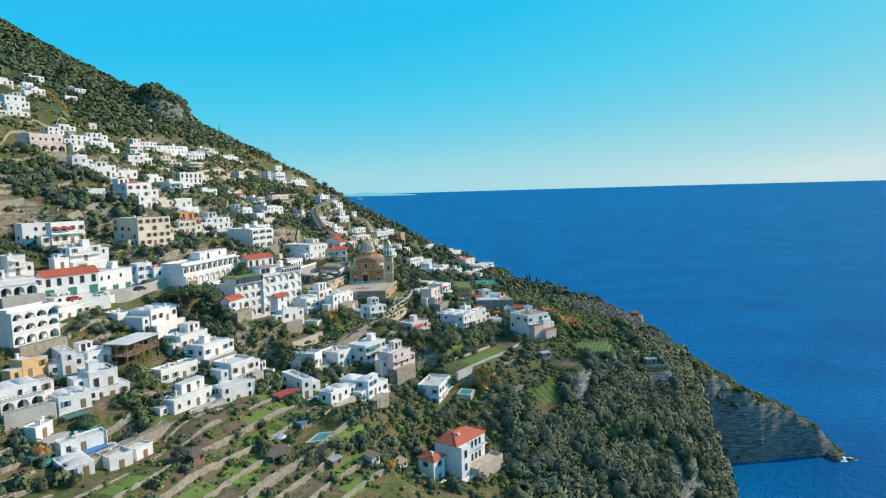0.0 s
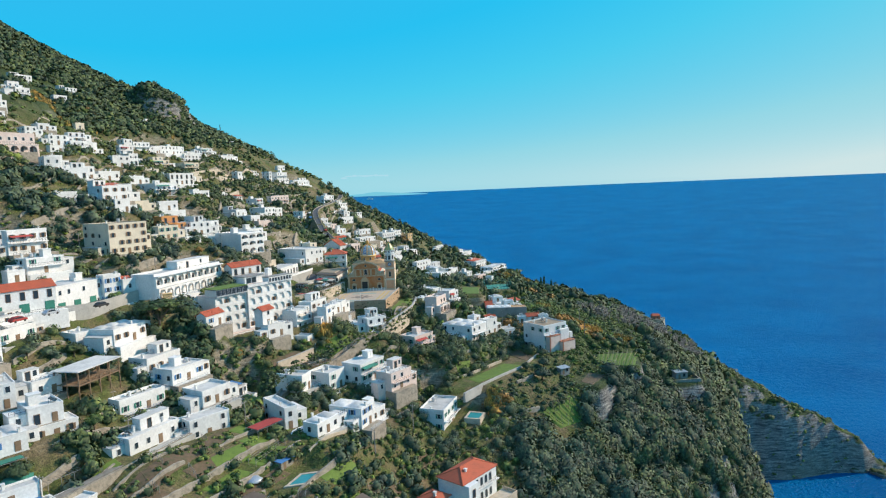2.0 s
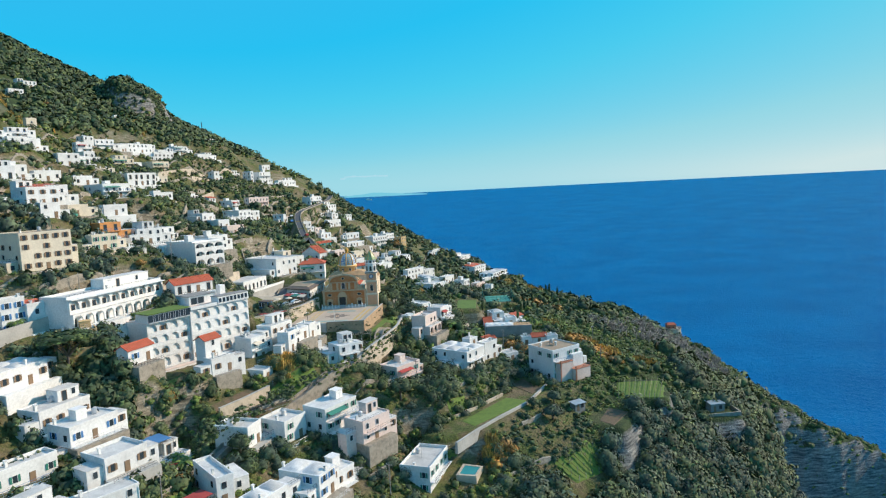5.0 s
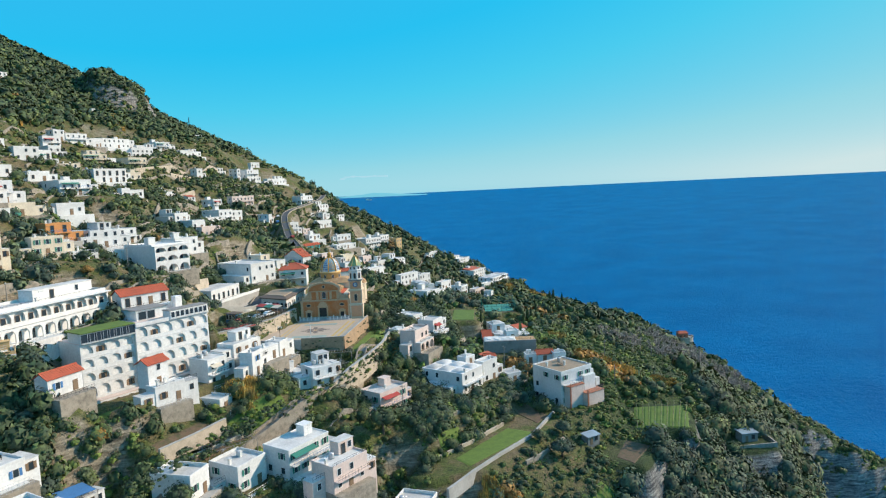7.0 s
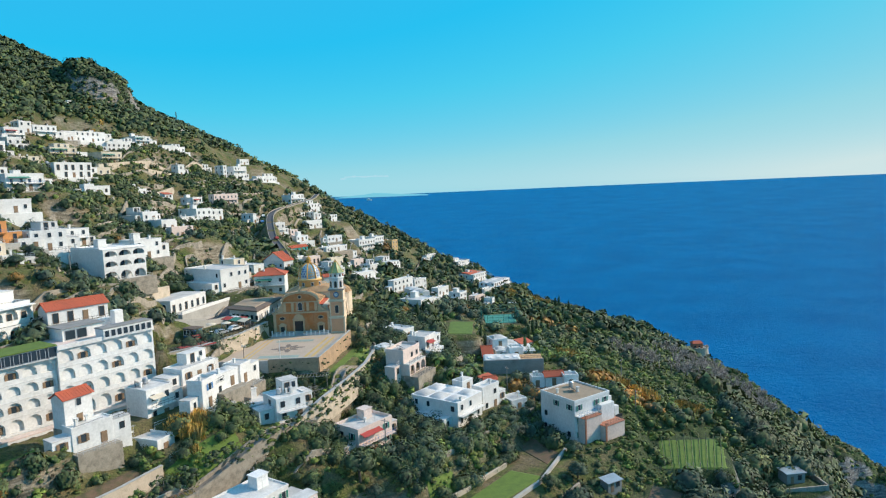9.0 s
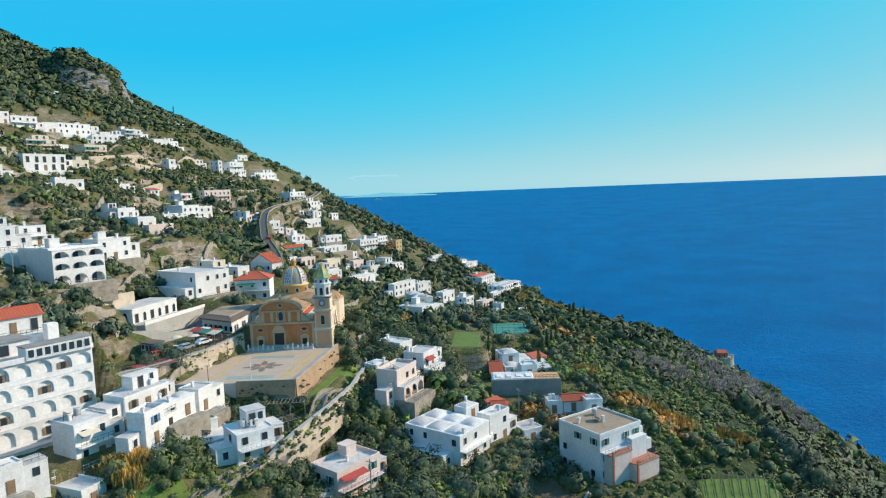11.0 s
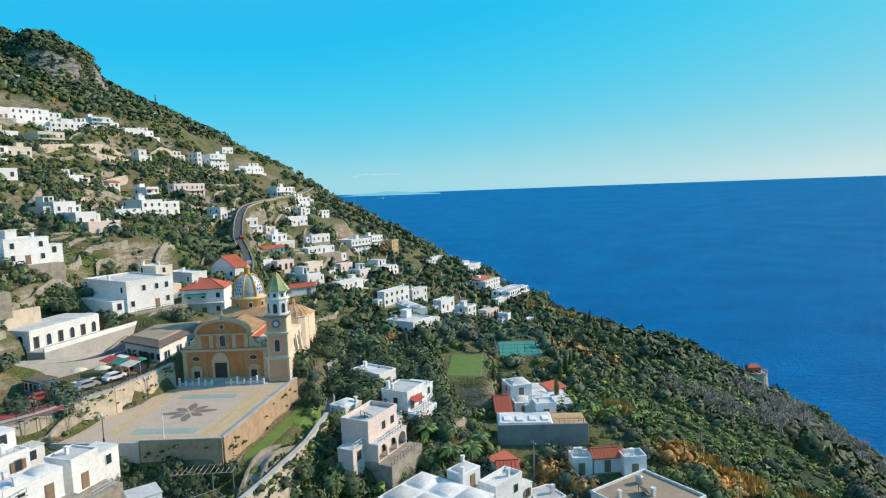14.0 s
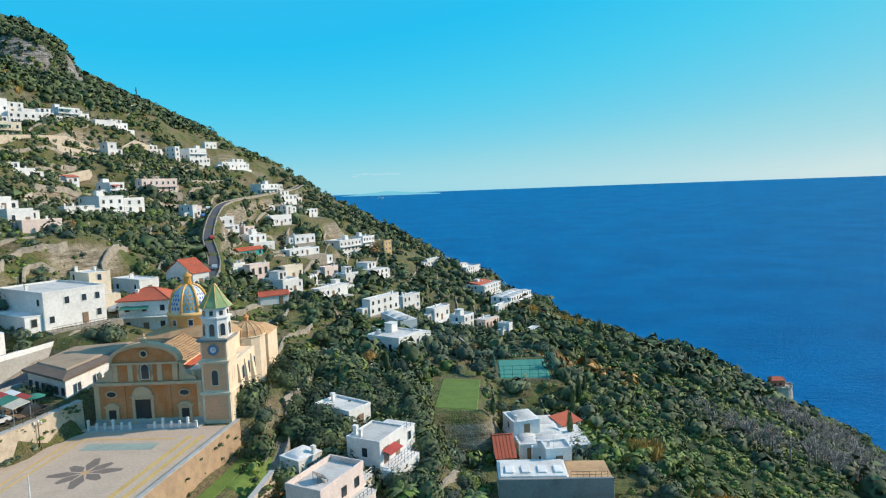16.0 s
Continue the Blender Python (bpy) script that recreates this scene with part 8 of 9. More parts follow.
# single trees in the gardens
def tree_kind(name, label, crown_material, seed, trunk_h, crown_r, squash, parts=5, leaf=0.2):
    r = np.random.RandomState(seed)
    t = thing(name, pose(0, 0, -500), label, "tree", "garden trees")
    s = Shape()
    s.bar((0, 0, -1.0), (0.1, 0.05, trunk_h * 0.6), crown_r * 0.11, 7, crown_r * 0.08)
    tips = []
    for k in range(parts):
        a = 2 * math.pi * k / parts + r.uniform(-0.3, 0.3)
        q = Vector((crown_r * 0.5 * math.cos(a), crown_r * 0.5 * math.sin(a), trunk_h + crown_r * 0.25 * r.uniform(0.3, 1.2)))
        s.bar((0.1, 0.05, trunk_h * 0.55), q, crown_r * 0.06, 5, crown_r * 0.025)
        tips.append(q)
    part("trunk", s, BARK, t)
    vs, fs, ns, base = [], [], [], 0
    for k, q in enumerate(tips + [Vector((0, 0, trunk_h + crown_r * 0.5))]):
        v, f = clump(seed * 10 + k, 190, leaf * 0.75, 1, squash)
        ns.append(outward(v))
        v = v * crown_r * r.uniform(0.5, 0.68) + np.array(q)
        vs.append(v)
        fs.append(f + base)
        base += len(v)
    part("crown", tri_mesh("crown", np.concatenate(vs), np.concatenate(fs), crown_material, np.concatenate(ns)), None, t)
    return t


kinds = [tree_kind("citrus_tree", "rounded dark green citrus tree on a terrace", LEAF, 101, 1.6, 2.1, 0.85), tree_kind("olive_tree", "spreading grey-green olive tree on a terrace", OLIVE, 102, 1.8, 2.4, 0.8),
         tree_kind("oak_tree", "tall dark evergreen oak between houses", LEAF, 103, 3.0, 2.8, 1.0), tree_kind("garden_tree", "fresh green garden tree beside the houses", FRESH, 104, 1.8, 1.8, 0.95), tree_kind("almond_tree", "brownish thin-leaved fruit tree in a garden", RUST, 105, 1.7, 1.8, 0.95, leaf=0.16)]


def stand(kind, x, y, turn, scale):
    ob = copy_thing(kind, pose(x, y, ground_at(x, y) - 0.1, 0, 0, turn) @ Matrix.Diagonal((scale, scale, scale, 1)))
    return ob


x, y, z, r = sown(13, 470, -130, 40, 70, 430, lambda x, y, z: (rises(x, y) > 86) & (z < 175) & (~plots_below(x, y) | (swell(x, y, 12, 74) > 0.3)), 1.4)
for i in range(min(len(x), 110)):
    stand(kinds[[0, 0, 1, 1, 2, 3, 3, 4][i % 8]], x[i], y[i], r.uniform(0, 360), r.uniform(0.7, 1.25))
for k in kinds:
    for o in (*k.children_recursive, k):
        bpy.data.objects.remove(o)


def umbrella_pine(x, y, z, high, wide):
    t = thing("umbrella_pine", pose(x, y, z), "tall umbrella pine with a flat dark green crown", "tree")
    s = Shape()
    s.bar((0, 0, -1.5), (0.4, 0, high * 0.45), 0.38, 8, 0.3)
    tips = []
    for k in range(9):
        a = 2 * math.pi * k / 9
        q = Vector((0.4 + wide * 0.33 * math.cos(a), wide * 0.33 * math.sin(a), high * 0.82 + 0.3 * (k % 3)))
        s.bar((0.4, 0, high * (0.42 + 0.03 * (k % 3))), q, 0.17, 6, 0.07)
        tips.append(q)
    part("trunk", s, BARK, t)
    vs, fs, base = [], [], 0
    for k, q in enumerate(tips + [Vector((0.4, 0, high * 0.9))]):
        v, f = clump(700 + k, 170, 0.17, 1, 0.45, flat=0.6)
        v = v * wide * 0.25 + np.array(q)
        vs.append(v)
        fs.append(f + base)
        base += len(v)
    part("crown", tri_mesh("crown", np.concatenate(vs), np.concatenate(fs), PINELEAF), None, t)


umbrella_pine(-89.7, 220.0, ground_at(-89.7, 220.0), 11.5, 12.5)
umbrella_pine(-20.0, 585.0, ground_at(-20.0, 585.0), 9.0, 10.0)


def palm(x, y, high, seed):
    r = random.Random(seed)
    z = ground_at(x, y)
    t = thing("palm_tree", pose(x, y, z, 0, 0, r.uniform(0, 360)), "green palm tree with arching fronds on a slender trunk", "tree", "palms")
    part("trunk", Shape().turned(0, 0, [(0.3, -1), (0.24, 0.4), (0.2, high * 0.5), (0.2, high), (0.28, high + 0.2)], 8), BARK, t)
    for k in range(18):
        s = Shape()
        a, lift = k * 2.4, r.uniform(-0.1, 1.0)
        c, sn = math.cos(a), math.sin(a)
        spine = [Vector((c * d, sn * d, high + 0.2 + lift * d * 0.8 - 0.28 * d * d)) for d in (0, 0.6, 1.2, 1.8, 2.4)]
        for i in range(4):
            w0, w1 = (0.08, 0.42, 0.5, 0.38)[i], (0.42, 0.5, 0.38, 0.03)[i]
            n = Vector((-sn, c, 0))
            d_ = Vector((0, 0, -0.18))
            for sd in (-1, 1):
                s.face(spine[i], spine[i + 1], spine[i + 1] + n * sd * w1 + d_, spine[i] + n * sd * w0 + d_)
        part("frond", s, FRESH if k % 3 else LEAF, t)


for k, (px, py, ph) in enumerate(((6.9, 299.9, 4.6), (10.5, 304.0, 3.6), (2.5, 303.0, 3.2), (-59.8, 209.5, 4.5), (-57.0, 206.5, 3.4), (-107.0, 228.0, 3.0), (12.0, 309.0, 3.0), (-64.0, 214.0, 3.6))):
    palm(px, py, ph, k)


def cypress(x, y, high, seed):
    t = thing("cypress", pose(x, y, ground_at(x, y)), "slim dark green cypress", "tree", "cypresses")
    part("trunk", Shape().bar((0, 0, -1), (0, 0, high * 0.2), 0.14, 6), BARK, t)
    v, f = clump(seed, 200, 0.2, 1, 1.0, 0.1)
    v = v * np.array([high * 0.13, high * 0.13, high * 0.52]) * (1.15 - 0.45 * (v[:, 2:3] + 1) / 2 * np.array([1, 1, 0]))
    part("crown", tri_mesh("crown", v + np.array([0, 0, high * 0.58]), f, LEAF), None, t)


for k, (px, py, ph) in enumerate(((62, 480, 8), (65, 486, 9), (69, 478, 7), (76, 470, 7), (36, 362, 7), (38, 366, 6), (34, 358, 6.5), (44, 400, 6), (85, 462, 6), (20, 470, 7), (16, 340, 6), (-6, 352, 7), (31, 342, 6))):
    cypress(px, py, ph, 900 + k)

# ---- walls, huts, poles and clutter on the slope ----
def slope_wall(points, low, high, material, label):
    """A tall wall whose top follows the ground behind it."""
    return wall_line([(x, y, ground_at(x - 1.5, y) + 0.3) for x, y in points], low, high, 0.6, material, label)


slope_wall([(-178.4, 470), (-178.4, 490), (-178.0, 519), (-175.5, 548), (-173.2, 573), (-175, 609)], 5.0, 0.8, CREAMWALL, "long beige retaining wall high on the slope")
slope_wall([(-198.7, 594), (-203, 630), (-206, 655)], 5.0, 0.8, CREAMWALL, "beige retaining wall below the ridge wood")
slope_wall([(-124.5, 395), (-129.0, 410), (-137.6, 434)], 5.0, 0.5, CREAMWALL, "beige retaining wall above the road")
slope_wall([(-158.7, 462), (-158.2, 482), (-157.5, 503)], 4.0, 0.4, CREAMWALL, "pale stone wall of a dry terrace")
slope_wall([(-170.5, 500), (-169.5, 530), (-170, 556)], 3.5, 0.4, CREAMWALL, "pale stone wall of a dry terrace")
slope_wall([(-97, 276), (-94.3, 282.4), (-90.5, 294.4), (-85.5, 302)], 3.0, 0.2, STONE, "rubble bank between green terraces")
slope_wall([(-46.9, 142.0), (-42.3, 152.9), (-37.9, 162.6), (-33.2, 171.7), (-28.5, 180.5)], 3.0, 0.5, STONE, "long weathered wall below the garden pool")
slope_wall([(-35.9, 181.8), (-32.9, 187.3), (-27.3, 197.8)], 3.0, 0.5, CREAMWALL, "low beige wall beside a garden path")


def reed_form(seed):
    """A stand of upright dry canes."""
    r = np.random.RandomState(seed)
    n = 60
    x, y = r.normal(0, 0.45, n), r.normal(0, 0.45, n)
    h, lean, a = r.uniform(0.9, 1.7, n), r.uniform(-0.25, 0.25, (n, 2)), r.uniform(0, np.pi, n)
    w = 0.06
    v = np.stack([np.stack([x - w * np.cos(a), y - w * np.sin(a), np.full(n, -0.6)], 1), np.stack([x + w * np.cos(a), y + w * np.sin(a), np.full(n, -0.6)], 1),
                  np.stack([x + lean[:, 0] + w * 1.6 * np.cos(a), y + lean[:, 1] + w * 1.6 * np.sin(a), h * 0.8], 1), np.stack([x + lean[:, 0] * 1.4, y + lean[:, 1] * 1.4, h], 1)], 1).reshape(-1, 3)
    k = 4 * np.arange(n)[:, None]
    return v, np.concatenate([k + np.array([[0, 1, 2]]), k + np.array([[0, 2, 3]])])


reed_forms = [reed_form(k) for k in range(5)]
for k, (px, py, a, b, n) in enumerate(((54, 320.5, 3, 2, 60), (13, 238, 2.5, 2.5, 60), (59, 316, 3, 2.5, 70), (63, 312, 2.5, 2, 40), (76, 312, 4, 2, 60), (44, 336, 4, 3, 60), (37, 411, 4, 5, 70), (41, 402, 3, 4, 60), (101, 291, 3, 3, 20), (43, 537, 8, 5, 60), (58, 547, 8, 5, 60), (19, 497, 4, 4, 30), (-225, 470, 12, 7, 60), (-262, 455, 10, 8, 70), (-238, 560, 9, 7, 60), (-276, 432, 5, 12, 90), (-279, 452, 4, 9, 60), (-279, 474, 4, 7, 40), (-47, 251, 3.5, 4, 60))):
    r = np.random.RandomState(400 + k)
    x, y = r.normal(px, a / 1.6, n), r.normal(py, b / 1.6, n)
    ok = is_clear(x, y)
    stuff("reeds", reed_forms, REED, "stand of dry yellow-orange reeds", "reeds", (x[ok], y[ok], grounds_at(x[ok], y[ok]), r), (0.8, 1.4), (0.8, 1.1), 0.0)


def hut(x, y, turn, w, d, h, wall, roof, label, slope=0.25, sink=1.6):
    z = ground_at(x, y)
    t = thing("garden_hut", pose(x, y, z, 0, 0, turn), label, "hut", "garden huts")
    part("wall", Shape().box(0, 0, -sink, w, d, h, 0.03), wall, t)
    part("roof", Shape().loft([[(-0.25, -0.3, h + k), (w + 0.25, -0.3, h + k), (w + 0.25, d + 0.3, h + slope * d + k), (-0.25, d + 0.3, h + slope * d + k)] for k in (0.0, 0.14)]), roof, t)
    part("gable", Shape().loft([[(0, d * f, h - 0.05), (w, d * f, h - 0.05), (w, d * f, h + slope * d * f), (0, d * f, h + slope * d * f)] for f in (0.02, 1.0)]), wall, t)
    put("door", Shape().box(-0.45, -0.04, 0, 0.45, 0.02, 1.95, 0.02).mesh("door", WOOD), t, w * 0.3, 0, 0)
    put_window("dark", t, w * 0.7, -0.005, 1.0)


hut(91.0, 285.0, 8, 5.0, 3.6, 2.7, GREYWALL, METAL, "small dark hut with a pale metal roof", 0.02)
hut(40.5, 262.0, 30, 4.0, 2.6, 2.2, GREYWALL, METAL, "low grey garden shed with light panels", 0.1)
hut(-20.8, 168.7, 58, 3.2, 2.8, 2.4, WHITE, DARKTILE, "tiny white garden hut with a dark roof")
hut(29.9, 344.3, 35, 5.0, 3.6, 2.4, WHITE, TILE, "small white hut with a red tiled roof")
hut(16.1, 299.0, 45, 4.2, 3.4, 2.8, CREAM, TILE, "small cream hut with a red tiled roof")
hut(-41.3, 175.3, 60, 4.2, 3.0, 2.0, STONE, BLUE_PAINT, "stone garden shed under a blue sheet", 0.03)
hut(-30.5, 163.0, 60, 3.6, 2.6, 2.1, WOOD, METAL, "small wooden shed with a metal sheet roof")
hut(-60.5, 146.4, 62, 3.4, 2.6, 2.0, WOOD, DARKTILE, "weathered wooden tool shed")
hut(-14.2, 179.9, 55, 3.4, 2.6, 2.1, CREAM, BROWNROOF, "low cream store with a brown roof")
hut(-148.0, 470.0, 60, 5.0, 4.0, 2.6, WHITE, TILE, "small white house with a red roof")


def utility_pole(x, y, high=8.0, turn=0.0):
    t = thing("utility_pole", pose(x, y, ground_at(x, y), 0, 0, turn), "grey wooden pole carrying thin cables", "pole", "utility poles")
    part("pole", Shape().turned(0, 0, [(0.16, -1.5), (0.15, 0), (0.09, high)], 7), SHADEWOOD, t)
    part("crossarm", Shape().box(-0.8, -0.06, high - 0.6, 0.8, 0.06, high - 0.48), SHADEWOOD, t)
    for k in (-0.7, 0.0, 0.7):
        part("insulator", Shape().turned(k, 0, [(0.05, high - 0.48), (0.07, high - 0.4), (0.04, high - 0.28)], 6), WHITE, t)


for k, (px, py, ph) in enumerate(((-81.7, 148.0, 7), (-75.9, 172.0, 7), (-54.0, 189.0, 7), (-21.0, 194.0, 7), (-12.0, 214.0, 8), (-30.0, 240.0, 8), (59.9, 327.0, 7), (57.0, 300.0, 6.5), (-106.0, 255.0, 8), (-98.0, 300.0, 8), (-120.0, 320.0, 8), (-130.0, 250.0, 8), (-150.0, 400.0, 8), (22.0, 305.0, 7), (-8.0, 262.0, 8))):
    utility_pole(px, py, ph, 37 * k)

mast = thing("radio_mast", pose(-245.1, 717.9, ground_at(-245.1, 717.9)), "thin lattice radio mast on the ridge", "mast")
for k in range(3):
    a = 2 * math.pi * k / 3
    part("leg", Shape().bar((0.9 * math.cos(a), 0.9 * math.sin(a), -4), (0.25 * math.cos(a), 0.25 * math.sin(a), 15), 0.12, 5), IRON, mast)
for k in range(10):
    z0, z1, r0, r1 = 1.4 * k, 1.4 * k + 1.4, 0.9 - 0.06 * k, 0.84 - 0.06 * k
    s = Shape()
    for j in range(3):
        a, b = 2 * math.pi * j / 3, 2 * math.pi * (j + 1) / 3
        s.bar((r0 * math.cos(a), r0 * math.sin(a), z0), (r1 * math.cos(b), r1 * math.sin(b), z1), 0.06, 4)
    part("brace", s, IRON, mast)
part("dish", Shape().turned(0.4, -0.5, [(0.05, 11.0), (0.7, 11.4), (0.75, 11.5)], 10), METAL, mast)
part("dish", Shape().turned(-0.4, 0.4, [(0.05, 12.4), (0.6, 12.8), (0.65, 12.9)], 10), METAL, mast)


# ---- boulders and surf at the point ----
def boulder(x, y, z, r0, seed, parent):
    r = np.random.RandomState(seed)
    v, f = ball(2)
    bumps = r.normal(size=(9, 3))
    bumps /= np.linalg.norm(bumps, axis=1)[:, None]
    v = v * (0.72 + 0.4 * np.clip(v @ bumps.T, 0, 1).max(1) ** 2 + 0.08 * np.sin(9 * v[:, 0] + seed))[:, None]
    v = v * np.array([r0 * r.uniform(0.9, 1.7), r0 * r.uniform(0.8, 1.2), r0 * r.uniform(0.5, 0.9)])
    part("boulder", tri_mesh("boulder", v + np.array([x, y, z]), f, GROUND), None, parent)


point = thing("sea_rocks", pose(0, 0, 0), "low dark rocks in the surf at the point", "rocks")
r = np.random.RandomState(55)
for k in range(26):
    f = k / 25
    boulder(221 + 15 * f + r.normal(0, 2.0), 371 - 6 * f + r.normal(0, 2.6), -0.3 + 1.6 * (1 - f), r.uniform(0.9, 2.6) * (1.3 - 0.6 * f), 60 + k, point)
surf = Shape()
for k in range(46):
    a, d_ = r.uniform(-2.2, 2.2), r.uniform(0.3, 1.0)
    cx_, cy_ = 231 + 7 * d_ * math.cos(a) + r.normal(0, 1.2), 365.5 + 5 * d_ * math.sin(a) + r.normal(0, 1.0)
    n, w_ = 9, r.uniform(0.4, 1.5)
    ring = [(cx_ + w_ * 1.5 * (0.7 + 0.4 * r.rand()) * math.cos(2 * math.pi * j / n), cy_ + w_ * 0.6 * (0.7 + 0.4 * r.rand()) * math.sin(2 * math.pi * j / n)) for j in range(n)]
    surf.loft([[(x, y, 0.0) for x, y in ring], [(cx_ + (x - cx_) * 0.8, cy_ + (y - cy_) * 0.8, 0.16 + 0.004 * k) for x, y in ring]])
tagged(new("surf", surf.mesh("surf", FOAM)), "white surf breaking on the rocks", "surf", kind="stuff")

ship = thing("ship", pose(-551.0, 4172.0, 107.5, 0, 0, 5), "tiny white ship far out at sea", "ship")
part("deckhouse", Shape().loft([[(-9, -4, 3), (7, -4, 3), (7, 4, 3), (-9, 4, 3)], [(-8, -3.4, 10), (4, -3.4, 10), (4, 3.4, 10), (-8, 3.4, 10)]]), WHITE, ship)
part("hull", Shape().loft([[(-16, -4, -4), (14, -4, -4), (20, 0, -4), (14, 4, -4), (-16, 4, -4)], [(-17, -5, 3), (15, -5, 3), (24, 0, 4), (15, 5, 3), (-17, 5, 3)]]), WHITE, ship)


# ---- terrace clutter ----
def parasol(x, y, z, tone, label):
    t = thing("parasol", pose(x, y, z), label, "parasol", "terrace parasols")
    part("pole", Shape().bar((0, 0, 0), (0, 0, 2.3), 0.04, 6), METAL, t)
    part("canopy", Shape().turned(0, 0, [(1.5, 2.0), (1.48, 2.06), (0.8, 2.35), (0.05, 2.5)], 8), tone, t)


def garden_table(x, y, z, turn, tone, label):
    t = thing("garden_table", pose(x, y, z, 0, 0, turn), label, "table", "terrace tables")
    part("tabletop", Shape().box(-0.7, -0.4, 0.7, 0.7, 0.4, 0.75, 0.01), tone, t)
    for a in (-0.6, 0.6):
        for b in (-0.3, 0.3):
            part("leg", Shape().bar((a, b, 0), (a, b, 0.7), 0.03, 4), tone, t)


for k, (px, py) in enumerate(((-56.5, 306.5), (-54.5, 308.6), (-58.6, 303.0), (-55.2, 304.4), (-60.2, 300.6))):
    garden_table(px, py, 124.8, 40 * k, WHITE, "white terrace table above the square")
for k, (px, py, tone, text) in enumerate(((-57.6, 305.0, CREAM, "cream terrace parasol above the square"), (-53.6, 310.6, GREEN_PAINT, "green terrace parasol above the square"), (-61.6, 304.0, CREAM, "cream terrace parasol above the square"))):
    parasol(px, py, 124.8, tone, text)


def tarp(x, y, tone, label, seed, size=2.2):
    """A crumpled sheet thrown over garden things."""
    r = np.random.RandomState(seed)
    v, f = ball(2)
    v = v * np.array([size * r.uniform(0.9, 1.5), size * r.uniform(0.6, 0.9), size * 0.45]) * (1 + 0.12 * np.sin(6 * v[:, 0:1] + seed) + 0.1 * np.cos(7 * v[:, 1:2]))
    v[:, 2] = np.maximum(v[:, 2], -0.2)
    ob = new("tarpaulin", tri_mesh("tarpaulin", v, f, tone))
    ob.matrix_world = pose(x, y, ground_at(x, y) + 0.1, 0, 0, r.uniform(0, 180))
    tagged(ob, label, "tarpaulin", "garden sheets")


tarp(-80.9, 143.8, BLUE_PAINT, "crumpled blue sheet over garden goods", 1)
tarp(-90.3, 138.5, GREEN_PAINT, "dark green net over garden goods", 2)
tarp(-89.0, 150.8, GREEN_PAINT, "dark green net over garden goods", 3, 2.8)
tarp(-158.0, 322.0, GREEN_PAINT, "green net over a terrace bed", 4, 4.0)
tarp(-134.0, 300.0, GREEN_PAINT, "green net over a terrace bed", 5, 3.0)
tarp(-46.2, 170.1, METAL, "grey plastic sheet over a seedbed", 7)

# ---- the round watchtower on the edge ----
tower = thing("watchtower", pose(159.0, 528.0, 50.0), "round pale stone watchtower with a small red-roofed room", "tower")
part("wall", Shape().turned(0, 0, [(6.6, -10), (6.0, -2), (5.4, 4.5), (5.6, 4.7), (5.6, 5.6), (5.1, 5.6), (5.1, 5.0)], 20), CREAMWALL, tower)
part("room", Shape().box(-4.6, -2.2, 4.6, 1.6, 2.6, 8.2, 0.05), TERRA, tower, "reddish rendered room")
part("roof", Shape().loft([[(-5.0, -2.6, 8.2), (2.0, -2.6, 8.2), (2.0, 3.0, 8.2), (-5.0, 3.0, 8.2)], [(-3.8, 0.1, 9.5), (0.8, 0.1, 9.5), (0.8, 0.3, 9.5), (-3.8, 0.3, 9.5)]]), TILE, tower)
for k in range(2):
    put_window("dark", tower, -3.2 + 2.6 * k, -2.205, 5.6)
for k in range(5):
    a = -1.9 + 0.5 * k
    part("battlement", Shape().box(5.3 * math.cos(a) - 0.4, 5.3 * math.sin(a) - 0.4, 5.55, 5.3 * math.cos(a) + 0.4, 5.3 * math.sin(a) + 0.4, 6.3, 0.05), CREAMWALL, tower)


# ---- thicker green between the houses ----
def grove(seed, x0, x1, y0, y1, n, form, tone, label, size):
    stuff("garden_green", form, tone, label, "trees", sown(seed, n, x0, x1, y0, y1, lambda x, y, z: (z > 60) & ~meadow(x, y), 0.5), size, (0.85, 1.25))


grove(500, -20, 6, 304, 350, 200, rich, LEAF, "dark trees beside the church", (1.5, 2.8))
grove(501, -22, 8, 285, 352, 260, light, FRESH, "light green bushes beside the church", (0.7, 1.5))
grove(502, -92, -74, 214, 238, 70, rich, LEAF, "dark trees below the loggia house", (1.5, 2.6))
grove(503, -60, -30, 205, 262, 170, rich, LEAF, "garden trees below the hotel", (1.0, 2.0))
grove(504, -62, -28, 205, 262, 330, tiny, FRESH, "fresh green bushes below the hotel", (0.5, 1.1))
grove(505, 8, 50, 226, 275, 900, light, SCRUB, "dense low brambles below the long garden wall", (0.6, 1.2))
grove(506, -12, 32, 255, 300, 240, rich, OLIVE, "grey-green trees among the lower houses", (1.0, 2.0))
grove(507, -6, 40, 250, 310, 500, tiny, FRESH, "fresh green bushes among the lower houses", (0.5, 1.1))
grove(510, -30, 34, 178, 246, 900, light, SCRUB, "mixed bushes on the garden slope", (0.6, 1.4))
grove(511, -30, 30, 178, 246, 260, rich, OLIVE, "grey-green trees on the garden slope", (1.0, 2.0))
grove(508, -75, -5, 128, 205, 500, tiny, FRESH, "fresh green vegetable plants on the terraces", (0.4, 1.0))
grove(512, -190, -112, 230, 430, 520, rich, LEAF, "dark trees between the upper houses", (1.2, 2.6))
grove(513, -190, -112, 230, 430, 800, tiny, FRESH, "fresh green bushes between the upper houses", (0.5, 1.2))
grove(514, -102, -78, 158, 216, 130, rich, LEAF, "dark trees under the village street", (1.1, 2.2))
grove(509, -70, 0, 130, 205, 110, light, LEAF, "dark shrubs along the terraces", (0.7, 1.5))

# ---- the far coast and a low cloud over it, both self-lit backdrops ----
r = np.random.RandomState(9)
coast = Shape()
